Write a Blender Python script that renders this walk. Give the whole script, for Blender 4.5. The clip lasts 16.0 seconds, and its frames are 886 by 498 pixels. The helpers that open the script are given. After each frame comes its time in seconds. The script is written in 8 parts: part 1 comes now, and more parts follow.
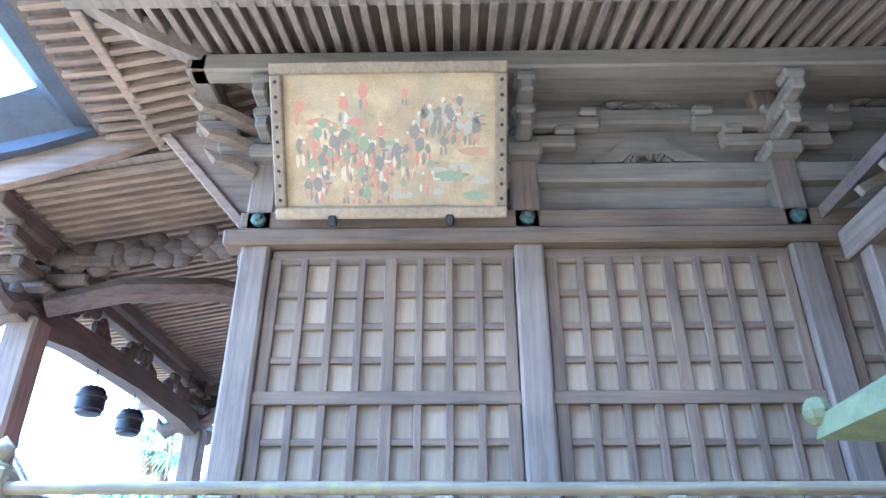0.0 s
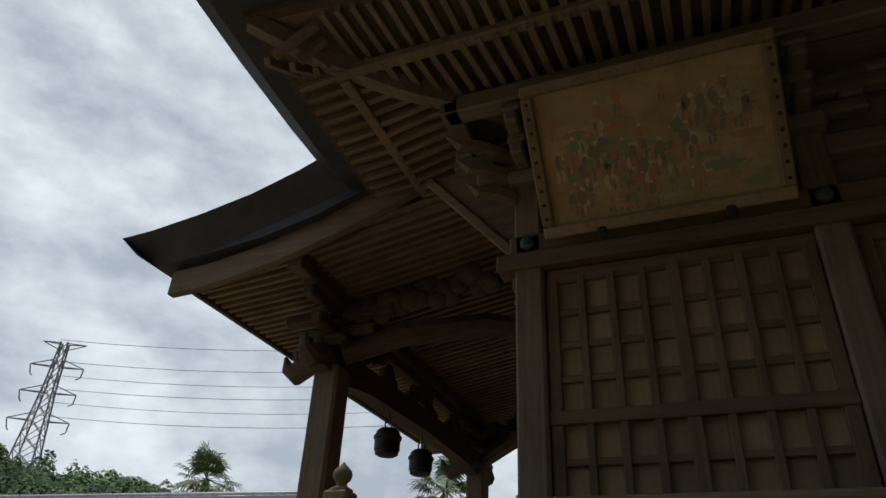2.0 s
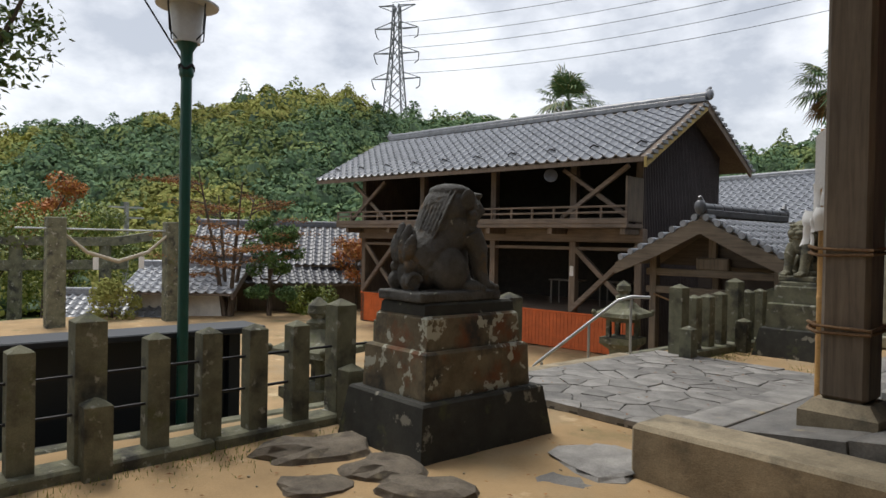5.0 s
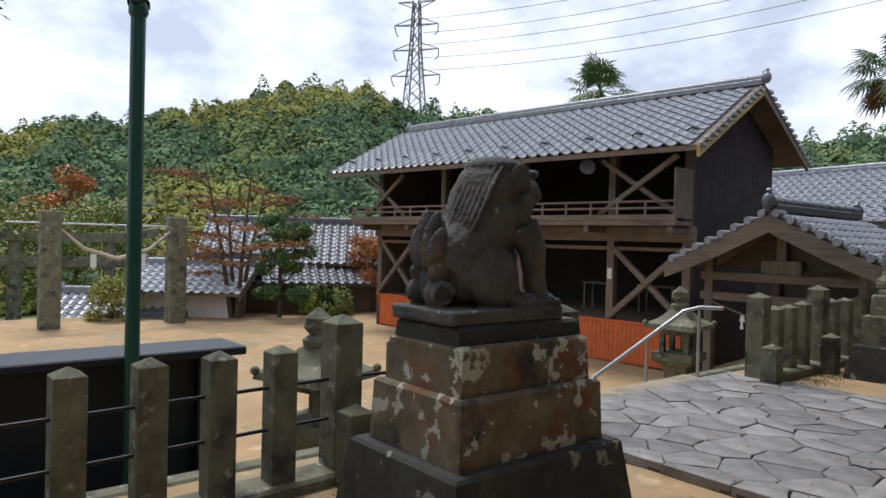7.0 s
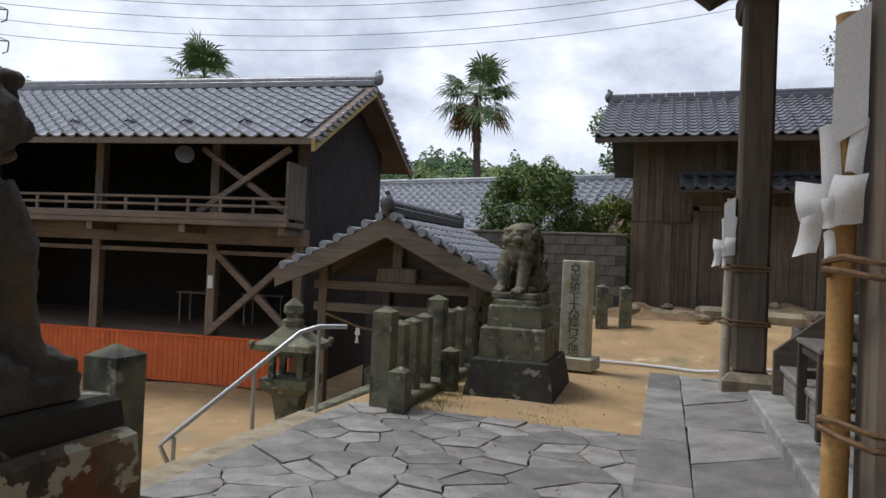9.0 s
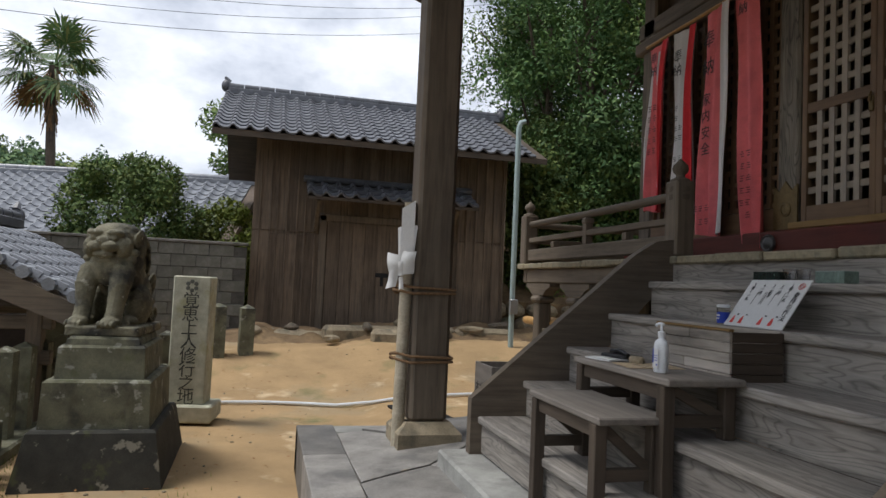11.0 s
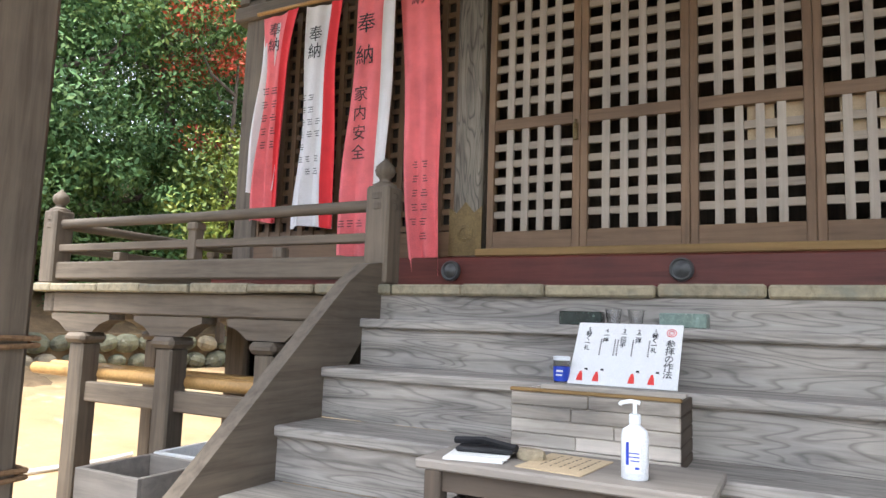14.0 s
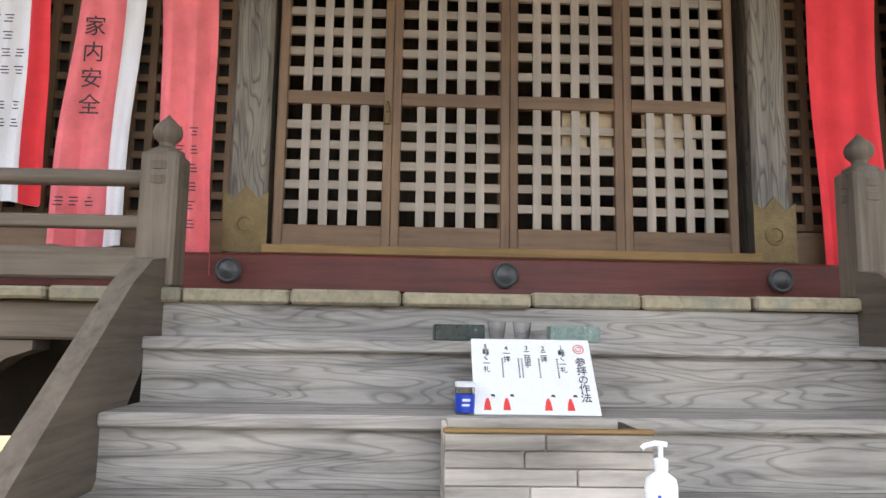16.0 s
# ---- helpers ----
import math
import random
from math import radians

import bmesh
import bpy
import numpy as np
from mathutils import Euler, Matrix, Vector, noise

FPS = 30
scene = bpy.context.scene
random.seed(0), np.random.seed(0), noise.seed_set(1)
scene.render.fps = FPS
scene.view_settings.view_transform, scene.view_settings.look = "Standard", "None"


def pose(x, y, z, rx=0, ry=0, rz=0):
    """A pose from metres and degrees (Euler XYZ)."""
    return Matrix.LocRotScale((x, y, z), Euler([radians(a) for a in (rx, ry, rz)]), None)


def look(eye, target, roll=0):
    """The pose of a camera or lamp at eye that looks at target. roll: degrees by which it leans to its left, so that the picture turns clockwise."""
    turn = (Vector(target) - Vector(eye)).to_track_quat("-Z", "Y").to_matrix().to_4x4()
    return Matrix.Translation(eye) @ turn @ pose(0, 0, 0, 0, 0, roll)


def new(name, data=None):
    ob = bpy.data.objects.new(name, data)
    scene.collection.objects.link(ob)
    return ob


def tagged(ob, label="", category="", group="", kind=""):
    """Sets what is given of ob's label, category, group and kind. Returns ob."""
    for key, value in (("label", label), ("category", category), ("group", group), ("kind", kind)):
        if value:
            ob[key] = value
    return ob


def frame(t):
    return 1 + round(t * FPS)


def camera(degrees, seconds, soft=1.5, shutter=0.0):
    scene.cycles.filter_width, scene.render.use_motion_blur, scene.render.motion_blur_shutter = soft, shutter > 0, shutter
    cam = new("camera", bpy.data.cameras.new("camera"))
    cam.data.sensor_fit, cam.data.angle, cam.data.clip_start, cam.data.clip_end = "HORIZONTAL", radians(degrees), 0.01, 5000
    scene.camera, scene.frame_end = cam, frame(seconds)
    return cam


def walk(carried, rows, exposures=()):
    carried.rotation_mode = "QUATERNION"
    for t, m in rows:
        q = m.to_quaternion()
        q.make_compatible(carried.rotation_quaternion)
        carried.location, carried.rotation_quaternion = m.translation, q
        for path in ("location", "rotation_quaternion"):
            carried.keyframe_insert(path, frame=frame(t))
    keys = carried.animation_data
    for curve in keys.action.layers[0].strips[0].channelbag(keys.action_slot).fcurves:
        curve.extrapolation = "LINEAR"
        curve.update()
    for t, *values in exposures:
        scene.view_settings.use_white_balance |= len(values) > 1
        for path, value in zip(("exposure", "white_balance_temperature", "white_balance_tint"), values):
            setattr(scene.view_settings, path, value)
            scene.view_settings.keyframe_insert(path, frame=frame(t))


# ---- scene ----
cam = camera(66.2, 16.0)
PATH = [
    (0, (-1.075, 0.898, 1.607), (-1.11, 2.669, 2.537), 0.1),
    (0.5, (-1.085, 0.859, 1.646), (-1.327, 2.593, 2.614), 0.1),
    (1, (-1.1, 0.89, 1.586), (-1.548, 2.552, 2.605), 1.0),
    (1.5, (-1.232, 0.943, 1.531), (-1.808, 2.554, 2.566), 1.7),
    (2, (-1.389, 1.009, 1.47), (-2.069, 2.586, 2.495), 2.9),
    (2.5, (-1.625, 1.134, 1.505), (-2.39, 2.813, 2.278), 1.3),
    (2.9, (-1.93, 1.29, 1.53), (-2.775, 3.037, 2.015), 0.9),
    (3, (-2.03, 1.355, 1.51), (-2.905, 3.104, 1.932), 1.4),
    (3.5, (-2.383, 1.411, 1.444), (-3.426, 3.095, 1.717), 1.2),
    (4, (-2.709, 1.507, 1.456), (-3.972, 3.052, 1.58), 1.6),
    (4.5, (-3.037, 1.704, 1.433), (-4.445, 3.124, 1.449), 1.5),
    (5, (-3.417, 1.836, 1.407), (-4.926, 3.148, 1.384), 1.1),
    (5.2, (-3.521, 1.895, 1.391), (-5.058, 3.175, 1.366), 1.1),
    (7.3, (-4.842, 2.936, 1.388), (-6.385, 4.208, 1.36), 1.5),
    (7.5, (-4.971, 3.083, 1.392), (-6.433, 4.448, 1.374), 1.5),
    (8, (-5.133, 3.446, 1.385), (-6.358, 5.027, 1.384), 1.6),
    (8.5, (-5.424, 3.833, 1.339), (-6.368, 5.596, 1.363), 1.6),
    (9, (-5.695, 4.268, 1.37), (-6.32, 6.168, 1.396), 2.4),
    (9.5, (-5.815, 4.749, 1.405), (-6.161, 6.718, 1.446), 2.9),
    (10, (-6.001, 5.278, 1.397), (-5.997, 7.276, 1.473), 3.1),
    (10.2, (-6.047, 5.459, 1.413), (-5.937, 7.454, 1.498), 3.1),
    (12.3, (-6.271, 7.142, 1.439), (-5.147, 8.79, 1.585), 2.0),
    (12.5, (-6.312, 7.279, 1.425), (-5.095, 8.858, 1.584), 2.1),
    (13, (-6.408, 7.67, 1.47), (-4.952, 9.027, 1.667), 2.1),
    (13.5, (-6.41, 7.997, 1.487), (-4.79, 9.149, 1.7), 2.1),
    (14, (-6.432, 8.318, 1.506), (-4.666, 9.232, 1.725), 1.9),
    (14.5, (-6.416, 8.595, 1.513), (-4.536, 9.237, 1.748), 1.8),
    (15, (-6.269, 8.858, 1.511), (-4.313, 9.201, 1.749), 1.6),
    (15.5, (-6.168, 9.032, 1.526), (-4.186, 9.157, 1.766), 1.6),
    (16, (-6.039, 9.259, 1.553), (-4.054, 9.186, 1.793), 0.9),
]
EXPOSURES = [(0.0, 4.75, 3850, 8), (0.5, 4.35, 3850, 8), (0.8, 3.2, 4400, 8), (1.1, 1.55, 4850, 8), (1.5, 0.15, 6350, 6),
             (2.0, 0.0, 6200, 5), (2.5, 0.15, 6100, 7), (3.0, 0.5, 6200, 8), (3.5, 0.72, 6250, 9), (4.0, 0.78, 6300, 10), (5.0, 0.42, 6450, 9), (7.5, 0.6, 5900, 12),
             (8.5, 0.5, 5950, 12), (9.5, 0.3, 6200, 10), (10.2, 0.35, 6300, 10), (12.5, 1.5, 6100, 10), (13.0, 2.08, 6100, 10), (14.0, 2.5, 6000, 10), (16.0, 2.65, 6150, 10)]
walk(cam, [(t, look(eye, target, roll)) for t, eye, target, roll in PATH], EXPOSURES)

# ---- sky and sun ----
world = bpy.data.worlds.new("overcast_sky")
scene.world = world
world.use_nodes = True
wn, wl = world.node_tree.nodes, world.node_tree.links
wn.clear()
w_out, w_bg = wn.new("ShaderNodeOutputWorld"), wn.new("ShaderNodeBackground")
sky = wn.new("ShaderNodeTexSky")
sky.sky_type, sky.sun_disc = "NISHITA", False
sky.sun_elevation, sky.sun_rotation = radians(63), radians(-85)
sky_gain = wn.new("ShaderNodeVectorMath")
sky_gain.operation = "SCALE"
sky_gain.inputs["Scale"].default_value = 0.10
w_co, w_map = wn.new("ShaderNodeTexCoord"), wn.new("ShaderNodeMapping")
w_map.inputs["Scale"].default_value = (1.0, 1.0, 1.9)
cloud = wn.new("ShaderNodeTexNoise")
cloud.inputs["Scale"].default_value, cloud.inputs["Detail"].default_value, cloud.inputs["Roughness"].default_value = 5.5, 9.0, 0.58
cloud_ramp = wn.new("ShaderNodeValToRGB")
cloud_ramp.color_ramp.elements[0].position, cloud_ramp.color_ramp.elements[0].color = 0.36, (0.47, 0.49, 0.54, 1)
cloud_ramp.color_ramp.elements[1].position, cloud_ramp.color_ramp.elements[1].color = 0.68, (0.93, 0.93, 0.95, 1)
w_mix = wn.new("ShaderNodeMix")
w_mix.data_type = "RGBA"
w_mix.inputs["Factor"].default_value = 0.86
wl.new(w_co.outputs["Generated"], w_map.inputs["Vector"])
wl.new(w_map.outputs["Vector"], cloud.inputs["Vector"])
wl.new(cloud.outputs["Fac"], cloud_ramp.inputs["Fac"])
wl.new(sky.outputs["Color"], sky_gain.inputs[0])
wl.new(sky_gain.outputs["Vector"], w_mix.inputs["A"])
wl.new(cloud_ramp.outputs["Color"], w_mix.inputs["B"])
wl.new(w_mix.outputs["Result"], w_bg.inputs["Color"])
w_bg.inputs["Strength"].default_value = 1.0
wl.new(w_bg.outputs["Background"], w_out.inputs["Surface"])

sun = new("sun", bpy.data.lights.new("sun", "SUN"))
sun.data.energy, sun.data.angle, sun.data.color = 1.9, radians(16), (1.0, 0.95, 0.88)
sun.matrix_world = look((-11, 1, 22), (0, 0, 0))


# ---- materials ----
def material(name):
    m = bpy.data.materials.new(name)
    m.use_nodes = True
    return m, m.node_tree.nodes, m.node_tree.links, m.node_tree.nodes["Principled BSDF"]


def node(ns, kind, **values):
    n = ns.new("ShaderNode" + kind)
    for key, value in values.items():
        n.inputs[key].default_value = value
    return n


def ramp(ns, stops):
    r = ns.new("ShaderNodeValToRGB")
    e = r.color_ramp.elements
    while len(e) < len(stops):
        e.new(0.5)
    for el, (p, c) in zip(e, stops):
        el.position, el.color = p, (*c, 1)
    return r


def mixed(ns, ls, mode, fac, a, b):
    m = ns.new("ShaderNodeMix")
    m.data_type, m.blend_type = "RGBA", mode
    for key, v in (("Factor", fac), ("A", a), ("B", b)):
        if hasattr(v, "links"):
            ls.new(v, m.inputs[key])
        elif key == "Factor":
            m.inputs[key].default_value = v
        else:
            m.inputs[key].default_value = (*v, 1)
    return m.outputs["Result"]


def tone(c, k):
    return tuple(min(1.0, v * k) for v in c)


def bump(ns, ls, bsdf, height, strength, distance):
    b = node(ns, "Bump", Strength=strength, Distance=distance)
    ls.new(height, b.inputs["Height"])
    ls.new(b.outputs["Normal"], bsdf.inputs["Normal"])


def surface(name, base, rough=0.85, scale=6.0, contrast=0.35, fine=90.0, relief=0.35, depth=0.004, spots=None, metal=0.0, vary=0.0, streak=(1, 1, 1), spec=0.4):
    """A worn mineral or painted surface: stains, grain, and patches such as lichen or moss."""
    m, ns, ls, p = material(name)
    co = node(ns, "TexCoord")
    mp = node(ns, "Mapping", Scale=streak)
    ls.new(co.outputs["Object"], mp.inputs["Vector"])
    big = node(ns, "TexNoise", Scale=scale, Detail=8.0, Roughness=0.62)
    small = node(ns, "TexNoise", Scale=fine, Detail=4.0, Roughness=0.7)
    ls.new(mp.outputs["Vector"], big.inputs["Vector"])
    ls.new(mp.outputs["Vector"], small.inputs["Vector"])
    r = ramp(ns, [(0.28, tone(base, 1 - contrast)), (0.5, base), (0.74, tone(base, 1 + contrast))])
    ls.new(big.outputs["Fac"], r.inputs["Fac"])
    g = ramp(ns, [(0.3, (0.72, 0.72, 0.72)), (0.7, (1.2, 1.2, 1.2))])
    ls.new(small.outputs["Fac"], g.inputs["Fac"])
    colour = mixed(ns, ls, "MULTIPLY", 0.75, r.outputs["Color"], g.outputs["Color"])
    if vary:
        info = ns.new("ShaderNodeObjectInfo")
        v = ramp(ns, [(0.0, (1 - vary,) * 3), (1.0, (1 + vary,) * 3)])
        ls.new(info.outputs["Random"], v.inputs["Fac"])
        colour = mixed(ns, ls, "MULTIPLY", 1.0, colour, v.outputs["Color"])
    for i, (c, s, low, high) in enumerate(spots or []):
        off = node(ns, "Mapping", Location=(3.7 * i + 1.3, 5.1 * i, 2.2 * i))
        ls.new(co.outputs["Object"], off.inputs["Vector"])
        n = node(ns, "TexNoise", Scale=s, Detail=6.0, Roughness=0.6)
        ls.new(off.outputs["Vector"], n.inputs["Vector"])
        k = ramp(ns, [(low, (0, 0, 0)), (high, (1, 1, 1))])
        ls.new(n.outputs["Fac"], k.inputs["Fac"])
        colour = mixed(ns, ls, "MIX", k.outputs["Color"], colour, c)
    ls.new(colour, p.inputs["Base Color"])
    p.inputs["Roughness"].default_value, p.inputs["Metallic"].default_value = rough, metal
    p.inputs["Specular IOR Level"].default_value = spec
    both = node(ns, "Math")
    both.operation = "ADD"
    ls.new(big.outputs["Fac"], both.inputs[0])
    ls.new(small.outputs["Fac"], both.inputs[1])
    bump(ns, ls, p, both.outputs["Value"], relief, depth)
    return m


def wood(name, base, axis, rough=0.75, contrast=0.45, ring=0.0, moss=None, vary=0.12, fine=1.0, spec=0.3):
    """Old wood with its grain along one axis; ring adds the arched figure of flat-sawn boards."""
    m, ns, ls, p = material(name)
    co = node(ns, "TexCoord")
    stretch = [26.0 * fine] * 3
    stretch[axis] = 1.6
    mp = node(ns, "Mapping", Scale=stretch)
    ls.new(co.outputs["Object"], mp.inputs["Vector"])
    grain = node(ns, "TexNoise", Scale=1.0, Detail=6.0, Roughness=0.65, Distortion=0.4)
    ls.new(mp.outputs["Vector"], grain.inputs["Vector"])
    stain = node(ns, "TexNoise", Scale=1.7, Detail=6.0, Roughness=0.6)
    ls.new(co.outputs["Object"], stain.inputs["Vector"])
    r = ramp(ns, [(0.25, tone(base, 1 - contrast)), (0.5, base), (0.78, tone(base, 1 + contrast * 0.8))])
    ls.new(grain.outputs["Fac"], r.inputs["Fac"])
    s = ramp(ns, [(0.3, (0.68, 0.69, 0.71)), (0.7, (1.2, 1.17, 1.12))])
    ls.new(stain.outputs["Fac"], s.inputs["Fac"])
    colour = mixed(ns, ls, "MULTIPLY", 0.8, r.outputs["Color"], s.outputs["Color"])
    height = grain.outputs["Fac"]
    if ring:
        wide = [15.0] * 3
        wide[axis] = 1.7
        wm = node(ns, "Mapping", Scale=wide)
        ls.new(co.outputs["Object"], wm.inputs["Vector"])
        figure = node(ns, "TexNoise", Scale=0.8, Detail=1.0, Roughness=0.4, Distortion=0.3)
        ls.new(wm.outputs["Vector"], figure.inputs["Vector"])
        bands = node(ns, "Math")
        bands.operation = "MULTIPLY"
        bands.inputs[1].default_value = 13.0
        ls.new(figure.outputs["Fac"], bands.inputs[0])
        part_of = node(ns, "Math")
        part_of.operation = "FRACT"
        ls.new(bands.outputs["Value"], part_of.inputs[0])
        k = ramp(ns, [(0.0, (1 - ring,) * 3), (0.12, (1.0,) * 3), (0.7, (1.06,) * 3), (1.0, (1 - ring,) * 3)])
        ls.new(part_of.outputs["Value"], k.inputs["Fac"])
        colour = mixed(ns, ls, "MULTIPLY", 1.0, colour, k.outputs["Color"])
    if vary:
        info = ns.new("ShaderNodeObjectInfo")
        v = ramp(ns, [(0.0, (1 - vary,) * 3), (1.0, (1 + vary,) * 3)])
        ls.new(info.outputs["Random"], v.inputs["Fac"])
        colour = mixed(ns, ls, "MULTIPLY", 1.0, colour, v.outputs["Color"])
    if moss:
        n = node(ns, "TexNoise", Scale=5.0, Detail=7.0, Roughness=0.65)
        ls.new(co.outputs["Object"], n.inputs["Vector"])
        k = ramp(ns, [(0.52, (0, 0, 0)), (0.68, (0.8, 0.8, 0.8))])
        ls.new(n.outputs["Fac"], k.inputs["Fac"])
        colour = mixed(ns, ls, "MIX", k.outputs["Color"], colour, moss)
    ls.new(colour, p.inputs["Base Color"])
    p.inputs["Roughness"].default_value = rough
    p.inputs["Specular IOR Level"].default_value = spec
    bump(ns, ls, p, height, 0.45, 0.003)
    return m


def plain(name, base, rough=0.5, metal=0.0, scale=30.0, contrast=0.08, spec=0.5):
    return surface(name, base, rough, scale, contrast, scale * 8, 0.08, 0.001, metal=metal, spec=spec)


def leaf_material(name, stops, rough=0.55, spec=0.35, patch=0.35):
    m, ns, ls, p = material(name)
    geo = ns.new("ShaderNodeNewGeometry")
    r = ramp(ns, stops)
    ls.new(geo.outputs["Random Per Island"], r.inputs["Fac"])
    co = node(ns, "TexCoord")
    n = node(ns, "TexNoise", Scale=patch, Detail=4.0)
    ls.new(co.outputs["Object"], n.inputs["Vector"])
    k = ramp(ns, [(0.3, (0.6, 0.62, 0.6)), (0.7, (1.3, 1.3, 1.2))])
    ls.new(n.outputs["Fac"], k.inputs["Fac"])
    ls.new(mixed(ns, ls, "MULTIPLY", 1.0, r.outputs["Color"], k.outputs["Color"]), p.inputs["Base Color"])
    p.inputs["Roughness"].default_value = rough
    p.inputs["Specular IOR Level"].default_value = spec
    return m


GREY = (0.145, 0.118, 0.090)
wood_grey = [wood("grey_wood_" + n, GREY, a) for n, a in (("x", 0), ("y", 1), ("z", 2))]
wood_south = [wood("south_wall_wood_" + n, (0.125, 0.094, 0.062), a) for n, a in (("x", 0), ("z", 2))]
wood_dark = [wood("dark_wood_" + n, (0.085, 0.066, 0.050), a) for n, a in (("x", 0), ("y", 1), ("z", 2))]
wood_moss = [wood("mossy_wood_" + n, (0.14, 0.125, 0.085), a, moss=(0.17, 0.17, 0.06)) for n, a in (("x", 0), ("y", 1), ("z", 2))]
wood_step = wood("step_wood", (0.285, 0.262, 0.235), 1, ring=0.36, contrast=0.6)
wood_tread = wood("tread_wood", (0.305, 0.282, 0.255), 1, contrast=0.6, ring=0.25)
wood_board = wood("board_end_wood", (0.27, 0.235, 0.16), 0, contrast=0.4, moss=(0.19, 0.19, 0.15))
wood_panel = wood("panel_wood", (0.20, 0.16, 0.105), 2, contrast=0.3, vary=0.22)
wood_bar = wood("lattice_bar_wood", (0.34, 0.295, 0.245), 2, contrast=0.25, vary=0.08)
wood_column = wood("column_wood", (0.21, 0.185, 0.15), 2, ring=0.5, contrast=0.6)
wood_bar_y = wood("lattice_crossbar_wood", (0.30, 0.255, 0.205), 1, contrast=0.25, vary=0.08)
wood_frieze = wood("frieze_wood", (0.15, 0.135, 0.11), 0, contrast=0.35)
wood_rafter_x = wood("rafter_wood_x", (0.17, 0.13, 0.095), 0, contrast=0.4)
wood_rafter_y = wood("rafter_wood_y", (0.16, 0.135, 0.11), 1, contrast=0.4)
wood_door = wood("lattice_wood", (0.165, 0.105, 0.062), 2, contrast=0.3, rough=0.6)
wood_door_y = wood("lattice_wood_cross", (0.165, 0.105, 0.062), 1, contrast=0.3, rough=0.6)
wood_red = wood("red_brown_wood", (0.115, 0.028, 0.02), 1, contrast=0.4, rough=0.45)
wood_sill = wood("yellow_sill_wood", (0.24, 0.15, 0.06), 1, contrast=0.3)
wood_kura = wood("shed_board_wood", (0.15, 0.115, 0.084), 2, contrast=0.55, vary=0.25)
wood_stage = wood("stage_wood", (0.16, 0.125, 0.098), 2, contrast=0.45)
wood_stage_x = wood("stage_wood_x", (0.175, 0.138, 0.11), 0, contrast=0.45)
# near-black: the shade of enclosed rooms is put into this colour
shaded_inside = surface("shaded_interior", (0.03, 0.026, 0.022), 0.9)
wood_table = wood("table_wood", (0.24, 0.215, 0.19), 1, contrast=0.3)
wood_crate = wood("whitewashed_wood", (0.46, 0.41, 0.35), 1, contrast=0.7, fine=0.6, vary=0.25)
stone = surface("weathered_stone", (0.152, 0.15, 0.10), 0.9, 5.0, 0.45, 120, 0.6, 0.006,
                spots=[((0.045, 0.045, 0.04), 3.2, 0.52, 0.66), ((0.30, 0.30, 0.25), 9.0, 0.60, 0.66), ((0.10, 0.11, 0.045), 4.0, 0.60, 0.75)])
stone_lichen = surface("lichened_stone", (0.165, 0.135, 0.085), 0.92, 4.0, 0.5, 120, 0.6, 0.006,
                       spots=[((0.17, 0.065, 0.03), 2.6, 0.53, 0.66), ((0.04, 0.04, 0.036), 3.0, 0.52, 0.66), ((0.42, 0.42, 0.34), 6.5, 0.575, 0.595)])
stone_black = surface("blackened_stone", (0.036, 0.036, 0.030), 0.85, 4.0, 0.5, 120, 0.6, 0.006,
                      spots=[((0.22, 0.21, 0.17), 6.0, 0.62, 0.66), ((0.10, 0.11, 0.04), 3.5, 0.6, 0.75)])
stone_statue = surface("statue_stone", (0.085, 0.083, 0.078), 0.88, 5.0, 0.5, 100, 0.6, 0.006,
                       spots=[((0.15, 0.10, 0.05), 5.0, 0.58, 0.7), ((0.30, 0.30, 0.25), 14.0, 0.66, 0.69)])
stone_far_statue = surface("pale_statue_stone", (0.17, 0.16, 0.11), 0.88, 6.0, 0.5, 100, 0.6, 0.006,
                           spots=[((0.045, 0.045, 0.04), 4.0, 0.48, 0.62), ((0.33, 0.32, 0.26), 14.0, 0.62, 0.68)])
stone_pale = surface("pale_granite", (0.44, 0.43, 0.33), 0.85, 8.0, 0.3, 160, 0.4, 0.003, spots=[((0.33, 0.31, 0.16), 3.0, 0.55, 0.7)])
stone_tan = surface("tan_stone", (0.30, 0.25, 0.17), 0.9, 5.0, 0.35, 90, 0.6, 0.008, spots=[((0.10, 0.095, 0.075), 3.0, 0.55, 0.7)])
flag = surface("slate_flagstone", (0.215, 0.205, 0.19), 0.62, 4.0, 0.45, 70, 0.6, 0.008, vary=0.3, spots=[((0.10, 0.10, 0.10), 2.0, 0.55, 0.75), ((0.33, 0.27, 0.17), 3.5, 0.64, 0.74)])
flag_bed = surface("joint_earth", (0.085, 0.08, 0.07), 0.95, 8.0, 0.4)
concrete = surface("grey_concrete", (0.30, 0.30, 0.28), 0.9, 3.0, 0.4, 120, 0.4, 0.004, spots=[((0.09, 0.09, 0.085), 1.6, 0.5, 0.7)], vary=0.12)
sand = surface("ochre_sand", (0.375, 0.255, 0.13), 0.95, 1.6, 0.22, 160, 0.5, 0.006,
               spots=[((0.30, 0.24, 0.15), 0.9, 0.52, 0.72), ((0.17, 0.16, 0.07), 1.3, 0.58, 0.75), ((0.60, 0.47, 0.30), 2.2, 0.60, 0.75)])
tile_grey = surface("glazed_grey_tile", (0.20, 0.212, 0.235), 0.38, 6.0, 0.35, 60, 0.2, 0.002, vary=0.16, spec=0.6)
tile_old = surface("old_dark_tile", (0.10, 0.105, 0.12), 0.45, 6.0, 0.4, 60, 0.25, 0.002, vary=0.2, spec=0.55)
copper_roof = surface("blue_black_roof", (0.035, 0.042, 0.058), 0.6, 3.0, 0.35, 40, 0.2, 0.003)
